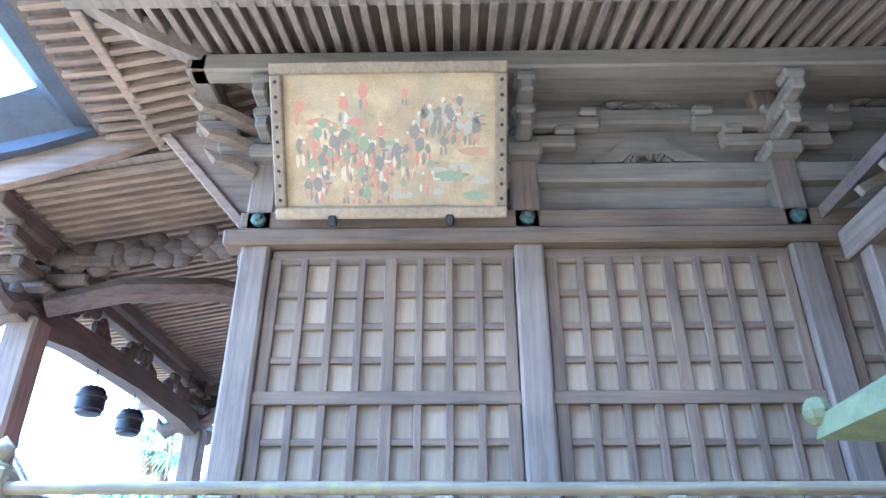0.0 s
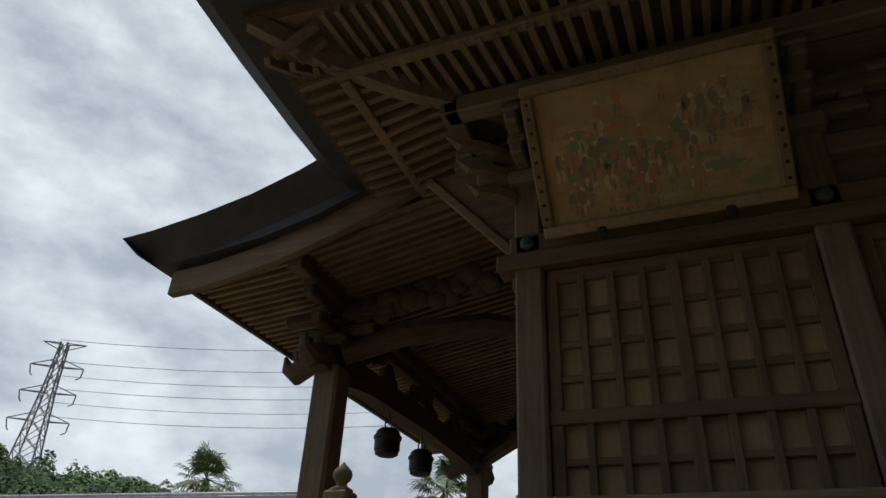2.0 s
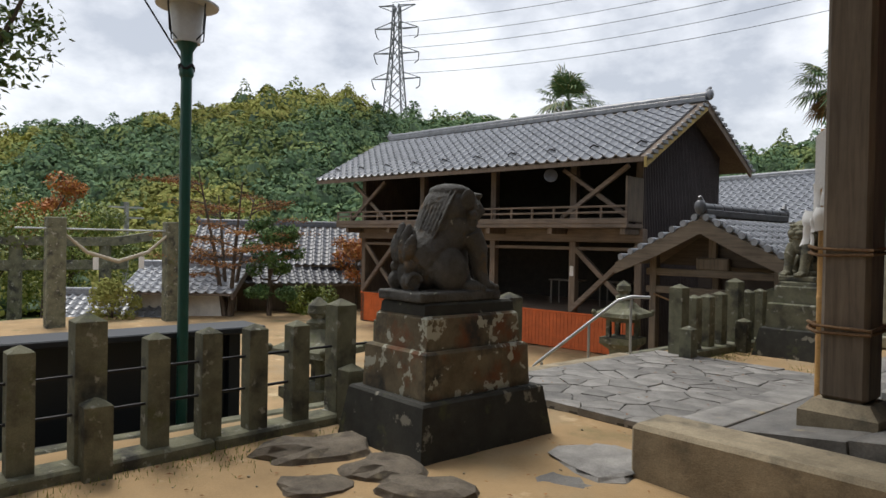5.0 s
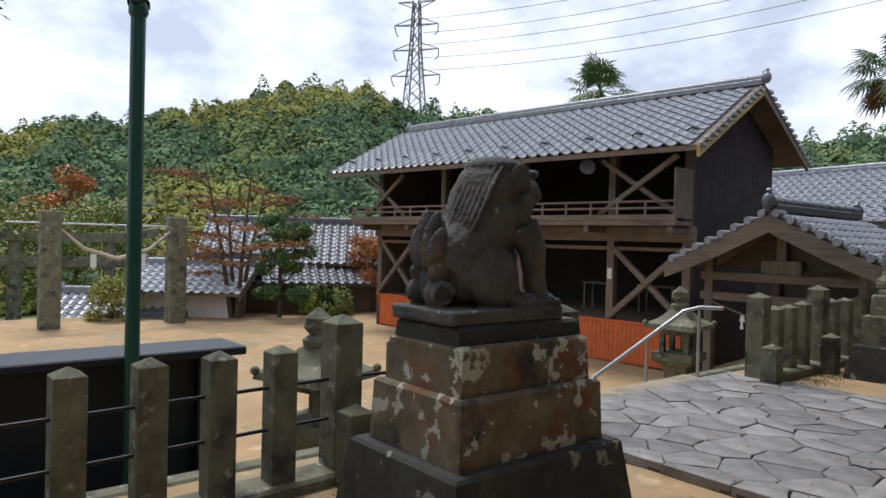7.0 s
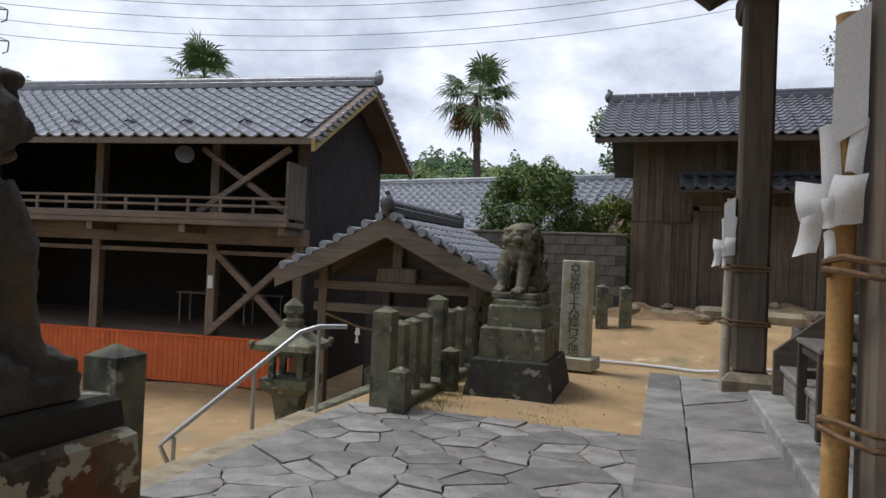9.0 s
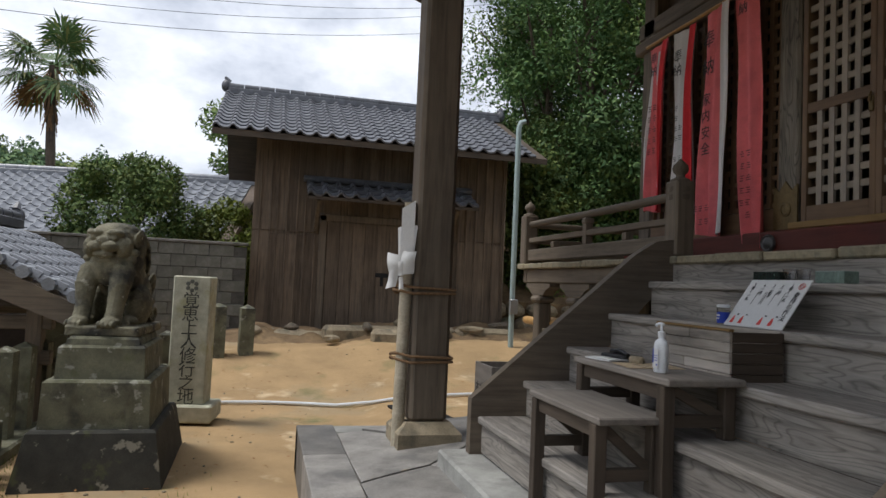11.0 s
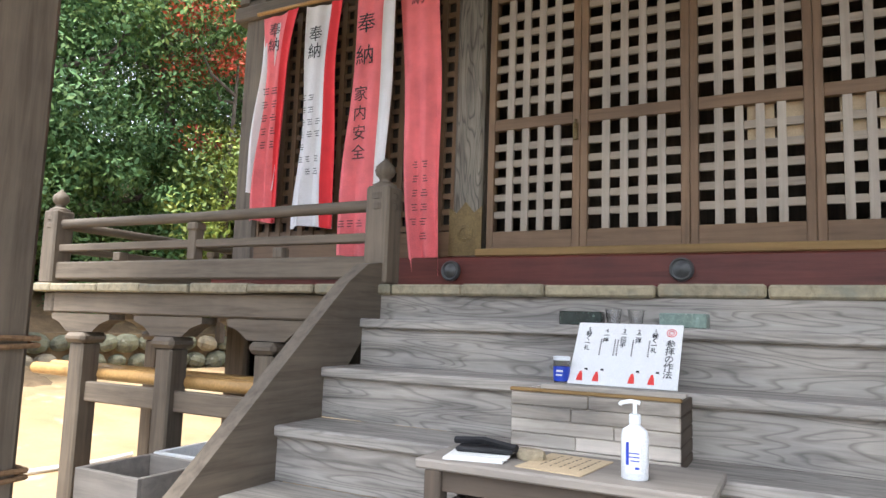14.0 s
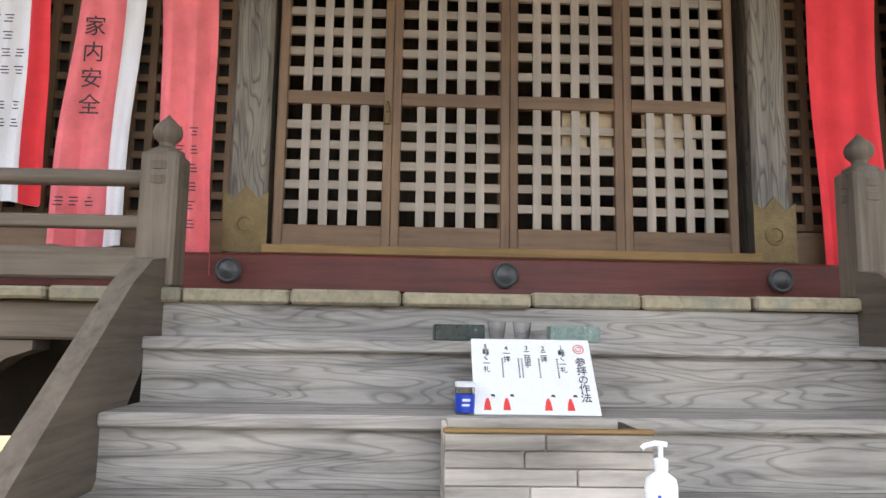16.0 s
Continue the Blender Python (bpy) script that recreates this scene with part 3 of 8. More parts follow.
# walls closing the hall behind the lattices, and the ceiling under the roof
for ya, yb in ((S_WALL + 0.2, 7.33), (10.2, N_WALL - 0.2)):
    wpart("wall_board", Shape().box(W_WALL + 0.14, W_WALL + 0.2, ya, yb, 1.0, 5.3), shaded_inside, hall)
wpart("wall_board", Shape().box(W_WALL + 0.2, E_END, N_WALL - 0.14, N_WALL - 0.06, 1.0, 5.3), wood_panel, hall)
wpart("wall_board", Shape().box(E_END, E_END + 0.1, S_WALL + 0.1, N_WALL - 0.1, 0.0, 5.3), wood_panel, hall)
wpart("wall_board", Shape().box(W_WALL + 0.2, E_END, S_WALL + 0.13, S_WALL + 0.17, 4.0, 5.6), wood_frieze, hall)
wpart("wall_board", Shape().box(W_WALL + 0.12, W_WALL + 0.16, S_WALL + 0.2, N_WALL - 0.2, 3.75, 5.6), wood_dark[1], hall)
wpart("interior_floor", Shape().box(W_WALL + 0.2, E_END, S_WALL + 0.18, N_WALL - 0.16, 1.62, 1.72), wood_dark[0], hall)
wpart("interior_ceiling", Shape().box(W_WALL + 0.2, E_END, S_WALL + 0.18, N_WALL - 0.16, 4.6, 4.66), wood_dark[0], hall)
wpart("interior_screen", Shape().box(-0.4, -0.36, S_WALL + 0.3, N_WALL - 0.3, 1.72, 4.6), wood_dark[2], hall)

# beams of the south wall
for x0, x1, z0, z1, y in ((-2.75, 4.0, 3.90, 4.03, S_WALL - 0.045), (-2.66, 4.0, 4.03, 4.20, S_WALL + 0.0), (-2.4, 4.0, 3.80, 3.90, S_WALL + 0.05), (-2.5, 4.0, 1.71, 1.86, S_WALL - 0.01),
                          (-2.5, 4.0, 4.45, 4.62, S_WALL + 0.02), (-2.5, 4.0, 4.98, 5.12, S_WALL + 0.0), (-2.7, 4.0, 5.30, 5.46, S_WALL - 0.12)):
    wpart("beam", Shape().box(x0, x1, y, S_WALL + 0.16, z0, z1, 0.018), wood_south[0] if z0 < 4.2 else wood_frieze, hall)
for x in (-2.515, -0.545, 1.415):
    wpart("nail_cover", Shape().lathe([(0.06, 0), (0.055, 0.03), (0.03, 0.045), (0.028, 0.06), (0.0, 0.065)], n=8), metal_bronze, hall, "green bronze nail cover").matrix_basis = pose(x, S_WALL - 0.0, 4.115, 90, 0, 0)
# carved strut and cloud carvings in the frieze
def cloud_carving(name, x, z, w, h, seed):
    r = random.Random(seed)
    sh = Shape()
    for i in range(16):
        t = i / 15 * 2 - 1
        sh.ball((x + t * w / 2, S_WALL + 0.09, z + (1 - t * t) * h * r.uniform(0.15, 0.9)), (w * 0.07, 0.05, h * r.uniform(0.16, 0.3)), 8, 6)
    wpart(name, sh, wood_frieze, hall, "carved cloud relief", True)


frog = [(-0.42, 0), (-0.42, 0.03), (-0.3, 0.07), (-0.2, 0.17), (-0.12, 0.26), (0.12, 0.26), (0.2, 0.17), (0.3, 0.07), (0.42, 0.03), (0.42, 0), (0.2, 0), (0.13, 0.08), (-0.13, 0.08), (-0.2, 0)]
for x in (0.42, 2.4):
    wpart("frog_leg_strut", Shape().prism([(x + a, 4.63 + b) for a, b in frog], 1, S_WALL + 0.03, S_WALL + 0.12), wood_frieze, hall, "carved frog-leg strut")
    cloud_carving("frieze_carving", x, 4.64, 0.34, 0.16, 3)
    cloud_carving("frieze_carving", x, 5.13, 0.9, 0.14, 5)
# stepped brackets over each column
def bracket(x, y, z, along):
    sh = Shape().box(x - 0.14, x + 0.14, y - 0.14, y + 0.14, z, z + 0.12, 0.03)
    for k, (w, zz) in enumerate(((0.42, 0.12), (0.62, 0.30))):
        if along == 0:
            sh.box(x - w, x + w, y - 0.055, y + 0.055, z + zz, z + zz + 0.11, 0.02)
            for d in (-w + 0.09, 0, w - 0.09):
                sh.box(x + d - 0.08, x + d + 0.08, y - 0.08, y + 0.08, z + zz + 0.11, z + zz + 0.19, 0.02)
            sh.box(x - 0.055, x + 0.055, y - w * 0.8, y + 0.1, z + zz, z + zz + 0.11, 0.02)
            sh.box(x - 0.08, x + 0.08, y - w * 0.8, y - w * 0.8 + 0.16, z + zz + 0.11, z + zz + 0.19, 0.02)
        else:
            sh.box(x - 0.055, x + 0.055, y - w, y + w, z + zz, z + zz + 0.11, 0.02)
            for d in (-w + 0.09, 0, w - 0.09):
                sh.box(x - 0.08, x + 0.08, y + d - 0.08, y + d + 0.08, z + zz + 0.11, z + zz + 0.19, 0.02)
            sh.box(x - w * 0.8, x + 0.1, y - 0.055, y + 0.055, z + zz, z + zz + 0.11, 0.02)
    return sh


for x in (-2.5, -0.545, 1.415):
    wpart("bracket", bracket(x, S_WALL + 0.02, 4.62, 0), wood_frieze, hall, "stepped bracket arms with bearing blocks")
for y in (7.42, 10.13, 11.98):
    wpart("bracket", bracket(W_WALL, y, 4.62, 1), wood_grey[1], hall, "stepped bracket arms with bearing blocks")
# carved nose at the corner
for k in range(3):
    wpart("carved_nose", Shape().tube([(-2.62, 5.22, 4.55 + 0.2 * k), (-2.76 - 0.05 * k, 5.10 - 0.05 * k, 4.57 + 0.2 * k), (-2.85 - 0.06 * k, 5.02 - 0.06 * k, 4.54 + 0.2 * k), (-2.92 - 0.07 * k, 4.97 - 0.07 * k, 4.60 + 0.2 * k)], [0.07, 0.065, 0.05, 0.012], 6), wood_grey[0], hall, "carved tip of a corner bracket arm", True)
wpart("side_board", Shape().prism([(-3.42, 5.08), (-2.64, 4.16), (-2.64, 5.12)], 1, 5.44, 5.48), wood_rafter_x, hall, "tan board closing the canopy's side")
wpart("side_trim", Shape().beam((-3.46, 5.42, 5.06), (-2.62, 5.42, 4.10), 0.06, 0.07), wood_rafter_x, hall)

# south wall grids: boards behind a raised lattice
panel_mesh = Shape().box(-0.105, 0.105, -0.012, 0.012, -0.15, 0.15, 0.0).mesh("board_panel", wood_panel)
ROWS_Z = [1.86, 2.03, 2.27, 2.52, 2.80, 3.06, 3.30, 3.54, 3.80]
for x0, x1 in ((-2.41, -0.65), (-0.44, 1.31), (1.52, 3.3)):
    grid = wpart("grid_wall", Shape().box(x0, x1, S_WALL + 0.10, S_WALL + 0.13, 1.8, 3.9), wood_panel, hall, "pale boards behind a raised wooden grid")
    pitch = (x1 - x0 - 0.10) / 8
    for i in range(9):
        x = x0 + 0.05 + i * pitch
        w = 0.026 if i not in (0, 4, 8) else 0.042
        part("upright", Shape().box(x - w, x + w, S_WALL + 0.045, S_WALL + 0.10, 1.86, 3.82, 0.006), wood_south[1], grid)
    for k, z in enumerate(ROWS_Z):
        w = 0.045 if k == 4 else 0.024
        part("crossbar", Shape().box(x0, x1, S_WALL + (0.035 if k == 4 else 0.055), S_WALL + 0.098, z - w, z + w, 0.006), wood_south[0], grid)
    for i in range(8):
        for k in range(len(ROWS_Z) - 1):
            part("panel", panel_mesh, wood_panel, grid, at=pose(x0 + 0.05 + (i + 0.5) * pitch, S_WALL + 0.092, (ROWS_Z[k] + ROWS_Z[k + 1]) / 2))

# annex wing that closes the south side on the east
annex = thing("annex_wing", "plank-walled side wing under low eaves", "building", (2.6, 3.2, 0))
wpart("wall", Shape().box(1.75, 1.85, -1.5, 5.15, 0.0, 3.75), wood_panel, annex)
for y in (0.4, 1.9, 3.4, 4.9):
    wpart("post", Shape().box(1.66, 1.76, y, y + 0.14, 0.0, 3.8, 0.01), wood_grey[2], annex)
wpart("beam", Shape().box(1.62, 1.78, -1.6, 5.15, 3.72, 3.95, 0.015), wood_grey[1], annex)
wpart("roof", Shape().prism([(1.55, 4.06), (1.55, 4.16), (3.2, 5.1), (4.6, 4.4), (4.6, 4.28), (3.2, 4.96)], 1, -1.8, 5.15), wood_dark[0], annex)
for i in range(22):
    y = -1.4 + i * 0.29
    wpart("rafter", Shape().beam((1.56, y, 4.0), (2.6, y, 4.58), 0.06, 0.07), wood_rafter_x, annex)

# votive painting leaning out under the eaves
ema = thing("votive_painting", "large faded votive painting in a wooden frame leaning from the wall", "painting", (-1.53, 5.14, 4.09))
ema.matrix_basis = pose(-1.53, 5.14, 4.09, 90 + 37, 0, 0)
W2, HGT = 0.83, 1.10
for n, a in (("frame_rail", (-W2, W2, 0, 0.085)), ("frame_rail", (-W2, W2, HGT - 0.085, HGT)), ("frame_stile", (-W2, -W2 + 0.085, 0.086, HGT - 0.086)), ("frame_stile", (W2 - 0.085, W2, 0.086, HGT - 0.086))):
    part(n, Shape().box(a[0], a[1], a[2], a[3], -0.02, 0.055, 0.012), wood_panel, ema)
paint_ground = surface("faded_gold_ground", (0.27, 0.21, 0.12), 0.8, 3.0, 0.3, 90, 0.2, 0.002, spots=[((0.22, 0.23, 0.17), 2.2, 0.52, 0.7), ((0.37, 0.29, 0.16), 3.0, 0.55, 0.7)])
part("painted_board", Shape().box(-W2 + 0.08, W2 - 0.08, 0.08, HGT - 0.08, -0.015, 0.012), paint_ground, ema)
hues = {"red": plain("faded_vermilion", (0.36, 0.075, 0.05), 0.8), "black": plain("faded_black", (0.035, 0.035, 0.03), 0.8), "white": plain("faded_white", (0.55, 0.52, 0.43), 0.8),
        "green": plain("faded_green", (0.13, 0.18, 0.11), 0.8), "brown": plain("faded_brown", (0.21, 0.12, 0.06), 0.8)}
faded = {"red": plain("worn_vermilion", (0.31, 0.15, 0.10), 0.85), "dark": plain("worn_ink", (0.165, 0.148, 0.115), 0.85), "white": plain("worn_white", (0.40, 0.34, 0.235), 0.85),
         "green": plain("worn_green", (0.19, 0.21, 0.13), 0.85), "brown": plain("worn_brown", (0.28, 0.19, 0.11), 0.85), "grey": plain("worn_grey", (0.27, 0.25, 0.19), 0.85)}
pr = random.Random(11)
fade = {hue: Shape() for hue in faded}


def daub(hue, cx, cy, sx, sy, lift):
    k = pr.randint(7, 10)
    ring = [(max(-0.70, min(0.70, cx + sx * pr.uniform(0.6, 1.15) * math.cos(2 * math.pi * j / k))), max(0.11, min(0.98, cy + sy * pr.uniform(0.6, 1.15) * math.sin(2 * math.pi * j / k)))) for j in range(k)]
    fade[hue].prism(ring, 2, 0.0121, 0.0128 + lift)


for i in range(26):                                       # hills, smoke and ground
    daub(pr.choice(("grey", "grey", "green", "brown")), pr.uniform(-0.66, 0.66), pr.uniform(0.15, 0.72), pr.uniform(0.05, 0.14), pr.uniform(0.02, 0.05), 0.0001 * (i % 6))
for i in range(110):                                      # small standing shapes in a crowd
    cx, cy = (pr.gauss(-0.22, 0.27), pr.gauss(0.40, 0.16)) if i < 84 else (pr.gauss(0.45, 0.12), pr.gauss(0.66, 0.06))
    k, q = pr.uniform(1.0, 1.8), 0.001 + 0.00012 * (i % 9)
    daub("brown" if pr.random() < 0.5 else "white", cx, cy + 0.062 * k, 0.011 * k, 0.013 * k, q)
    daub(pr.choice(("dark", "dark", "red", "brown", "green") if i < 84 else ("dark", "grey", "dark")), cx, cy + 0.025 * k, 0.024 * k, 0.036 * k, q + 0.0002)
    for s in (-1, 1):
        daub(pr.choice(("white", "red", "brown", "dark") if i < 84 else ("dark", "brown")), cx + s * 0.012 * k, cy - 0.032 * k, 0.009 * k, 0.030 * k, q + 0.0001)
    if pr.random() < 0.5:
        daub(pr.choice(("dark", "red", "white")), cx + 0.035 * k, cy + 0.03 * k, 0.022 * k, 0.007 * k, q)
for a, b in ((-0.60, -0.40), (-0.33, -0.16)):
    daub("red", (a + b) / 2, 0.69, (b - a) / 2, 0.030, 0.0006)
for hue, sh in fade.items():
    tagged(part("painted_patch", sh, faded[hue], ema, hue + " patches of flaking paint"), kind="stuff")
for x in (-0.42, 0.42):
    part("clip", Shape().box(x - 0.03, x + 0.03, -0.05, 0.03, 0.02, 0.075, 0.01), metal_black, ema)
for i in range(9):
    for sx in (-1, 1):
        part("rivet", Shape().lathe([(0.014, 0), (0.011, 0.006), (0.0, 0.008)], n=8), metal_black, ema, at=pose(sx * (W2 - 0.04), 0.14 + i * 0.103, 0.055))

# ---- hall roof ----
EAVE_W, EAVE_S, EAVE_N = -4.2, 3.55, 13.75
wpart("purlin", Shape().box(-3.05, 4.5, 4.72, 4.88, 5.13, 5.30, 0.015), wood_frieze, hall)
wpart("purlin", Shape().box(-3.08, -2.92, 4.72, 12.6, 5.13, 5.30, 0.015), wood_grey[1], hall)


def corner_lift(d):
    """How far the eave sweeps up at a distance d from the hip."""
    return 0.20 * max(0.0, 1 - d / 2.6) ** 2


def south_eave():
    for i in range(60):
        x = -4.05 + i * 0.125
        if x > 3.9:
            break
        lift = corner_lift(x + 4.2)
        y_in = 5.25 if x > -2.6 else max(3.75, 5.25 - (-2.6 - x) * 1.02)
        wpart("rafter", Shape().beam((x, y_in, 5.33 + (y_in - 4.8) * 0.3 + lift * 0.6), (x, 4.12, 5.17 + lift), 0.055, 0.07, 0.006), wood_rafter_y, hall)
        if y_in > 4.2:
            wpart("flying_rafter", Shape().beam((x, 4.5, 5.29 + lift), (x, EAVE_S + 0.1, 5.20 + lift), 0.05, 0.06, 0.006), wood_rafter_y, hall)


def west_eave():
    for i in range(90):
        y = 3.75 + i * 0.125
        if y > 13.6:
            break
        d = min(y - 3.55, 13.75 - y)
        lift = corner_lift(d)
        x_in = -2.55 if 5.15 < y < 12.1 else -2.55 - max(5.15 - y, y - 12.1) * 1.02
        if x_in < -4.0:
            continue
        wpart("rafter", Shape().beam((x_in, y, 5.33 + (x_in + 3.0) * 0.3 + lift * 0.6), (-3.65, y, 5.17 + lift), 0.07, 0.055, 0.006, up=(0, 1, 0)), wood_rafter_x, hall)
        if x_in > -3.5:
            wpart("flying_rafter", Shape().beam((-3.3, y, 5.29 + lift), (EAVE_W + 0.1, y, 5.20 + lift), 0.06, 0.05, 0.006, up=(0, 1, 0)), wood_rafter_x, hall)


south_eave()
west_eave()
wpart("eave_batten", Shape().box(-3.7, 4.2, 4.095, 4.185, 5.185, 5.26, 0.01), wood_rafter_y, hall)
wpart("eave_batten", Shape().box(-3.70, -3.61, 4.2, 13.1, 5.185, 5.26, 0.01), wood_rafter_x, hall)
wpart("hip_rafter", Shape().tube([(-2.6, 5.2, 5.40), (-3.3, 4.45, 5.26), (-3.75, 4.0, 5.28), (-4.14, 3.6, 5.40)], [0.10, 0.10, 0.09, 0.08], 4), wood_rafter_y, hall)
wpart("hip_rafter", Shape().tube([(-2.6, 12.1, 5.40), (-3.3, 12.85, 5.26), (-3.75, 13.3, 5.28), (-4.14, 13.7, 5.40)], [0.10, 0.10, 0.09, 0.08], 4), wood_rafter_y, hall)


def main_roof():
    """The underside boards, the thick eave edge and the swept upper surface of the hipped roof."""
    def ring(inset, z, lift):
        pts = []
        x0, x1, y0, y1 = EAVE_W + inset, 5.6 - inset, EAVE_S + inset, EAVE_N - inset
        n = 14
        for k in range(n):
            t = k / n
            pts.append((x0, y1 + (y0 - y1) * t))
        for k in range(n):
            t = k / n
            pts.append((x0 + (x1 - x0) * t, y0))
        for k in range(n):
            t = k / n
            pts.append((x1, y0 + (y1 - y0) * t))
        for k in range(n):
            t = k / n
            pts.append((x1 + (x0 - x1) * t, y1))
        out = []
        for x, y in pts:
            d = max(min(abs(x - x0), abs(x - x1)), min(abs(y - y0), abs(y - y1)))
            out.append((x, y, z + corner_lift(d) * lift))
        return out
    def loop(*rings):
        rows = [r + [r[0]] for r in rings]
        return Shape().sheet(rows)
    wpart("eave_soffit", loop(ring(0.02, 5.245, 1.0), ring(0.60, 5.30, 1.0), ring(1.65, 5.50, 0.5)), wood_rafter_y, hall, "boarded underside of the eaves", True)
    wpart("eave_fascia", loop(ring(0.10, 5.235, 1.0), ring(0.02, 5.235, 1.0), ring(0.0, 5.33, 1.0), ring(0.05, 5.34, 1.0)), wood_dark[0], hall, "", True)
    wpart("roof", loop(ring(0.08, 5.30, 1.0), ring(-0.16, 5.27, 1.0), ring(-0.34, 5.40, 1.1), ring(-0.1, 5.52, 1.0), ring(0.8, 6.05, 0.5), ring(1.8, 6.75, 0), ring(2.8, 7.7, 0), ring(3.8, 8.9, 0), ring(4.6, 9.9, 0)), copper_roof, hall, "blue-black swept roof with a thick edge", True)
    wpart("ridge", Shape().box(0.3, 1.1, 7.6, 9.8, 9.7, 10.2, 0.05), copper_roof, hall)


main_roof()
# far end of the west front under the eaves: top beams
for z0, z1, x in ((3.80, 3.92, W_WALL - 0.06), (3.95, 4.12, W_WALL - 0.02), (4.45, 4.62, W_WALL), (5.30, 5.46, W_WALL - 0.1)):
    wpart("beam", Shape().box(x, W_WALL + 0.12, S_WALL + 0.1, N_WALL + 0.1, z0, z1, 0.015), wood_grey[1], hall)

# ---- west front: sill, lattice doors, side bays ----
wpart("red_sill_beam", Shape().box(W_WALL - 0.12, W_WALL + 0.1, S_WALL - 0.1, N_WALL + 0.1, 1.73, 1.915, 0.012), wood_red, hall, "dark red stained sill beam")
wpart("yellow_sill", Shape().box(W_WALL - 0.10, W_WALL + 0.1, 7.52, 10.03, 1.918, 1.965, 0.006), wood_sill, hall, "worn yellow-brown door sill")
for y in (7.46, 8.83, 10.17):
    ob = wpart("nail_cover", Shape().lathe([(0.062, 0), (0.062, 0.02), (0.054, 0.03), (0.045, 0.022), (0.036, 0.026), (0.026, 0.04), (0.0, 0.048)], n=20), plain("worn_iron", (0.10, 0.10, 0.10), 0.5, 0.4), hall, "round dark metal nail cover", True)
    ob.matrix_basis = pose(W_WALL - 0.121, y, 1.828, 0, -90, 0)

DOOR_TOP = 3.62
doors = (9.99, 9.405, 8.80, 8.205, 7.61)
def lattice_door(y1, y0):
    """A framed door of crossed bars from y0 to y1."""
    d = wpart("lattice_door", Shape().box(W_WALL - 0.03, W_WALL + 0.02, y0, y0 + 0.045, 1.968, DOOR_TOP, 0.004), wood_door, hall, "brown lattice door of crossed bars")
    part("stile", Shape().box(W_WALL - 0.03, W_WALL + 0.02, y1 - 0.045, y1 - 0.002, 1.968, DOOR_TOP, 0.004), wood_door, d)
    for a, b in ((1.968, 2.075), (2.705, 2.775), (DOOR_TOP - 0.08, DOOR_TOP)):
        part("door_rail", Shape().box(W_WALL - 0.026, W_WALL + 0.016, y0 + 0.045, y1 - 0.045, a, b, 0.003), wood_door_y, d)
    wide = (y1 - y0 - 0.09)
    for i in range(1, 5):
        y = y0 + 0.045 + wide * i / 5
        part("upright_bar", Shape().box(W_WALL - 0.020, W_WALL + 0.004, y - 0.021, y + 0.021, 2.07, DOOR_TOP - 0.07), wood_bar, d)
    for base, rows in ((2.075, 6), (2.775, 7)):
        for k in range(1, rows):
            z = base + k * (0.63 if rows == 6 else DOOR_TOP - 0.08 - 2.775) / rows
            part("cross_bar", Shape().box(W_WALL - 0.012, W_WALL + 0.010, y0 + 0.045, y1 - 0.045, z - 0.021, z + 0.021), wood_bar_y, d)
    return d


leaves = [lattice_door(doors[i], doors[i + 1]) for i in range(4)]
part("latch", Shape().box(W_WALL - 0.045, W_WALL - 0.03, 9.415, 9.445, 2.60, 2.70, 0.004).tube([(W_WALL - 0.04, 9.43, 2.72), (W_WALL - 0.055, 9.43, 2.70), (W_WALL - 0.055, 9.43, 2.66)], 0.008, 6), brass_old, leaves[0], "small brass latch")
wpart("door_head", Shape().box(W_WALL - 0.08, W_WALL + 0.1, 7.52, 10.03, DOOR_TOP, 3.80, 0.01), wood_grey[1], hall)
for y in (8.83, 7.62, 9.98):
    wpart("door_post", Shape().box(W_WALL - 0.0, W_WALL + 0.08, y - 0.02, y + 0.02, 1.96, DOOR_TOP), wood_door, hall)
# side bays: dense lattice over boards
for y0, y1 in ((10.24, 11.88), (5.41, 7.32)):
    bay = wpart("lattice_bay", Shape().box(W_WALL + 0.08, W_WALL + 0.11, y0, y1, 1.9, 3.8), shaded_inside, hall, "dark lattice bay of the front wall")
    n = int((y1 - y0) / 0.102)
    for i in range(n + 1):
        y = y0 + (y1 - y0) * i / n
        part("upright_bar", Shape().box(W_WALL + 0.01, W_WALL + 0.045, y - 0.02, y + 0.02, 2.10, 3.8), wood_door, bay)
    for k in range(17):
        z = 2.12 + k * 0.102
        part("cross_bar", Shape().box(W_WALL + 0.02, W_WALL + 0.04, y0, y1, z - 0.018, z + 0.018), wood_door_y, bay)
    part("skirting", Shape().box(W_WALL - 0.01, W_WALL + 0.05, y0, y1, 1.92, 2.09, 0.006), wood_door_y, bay)

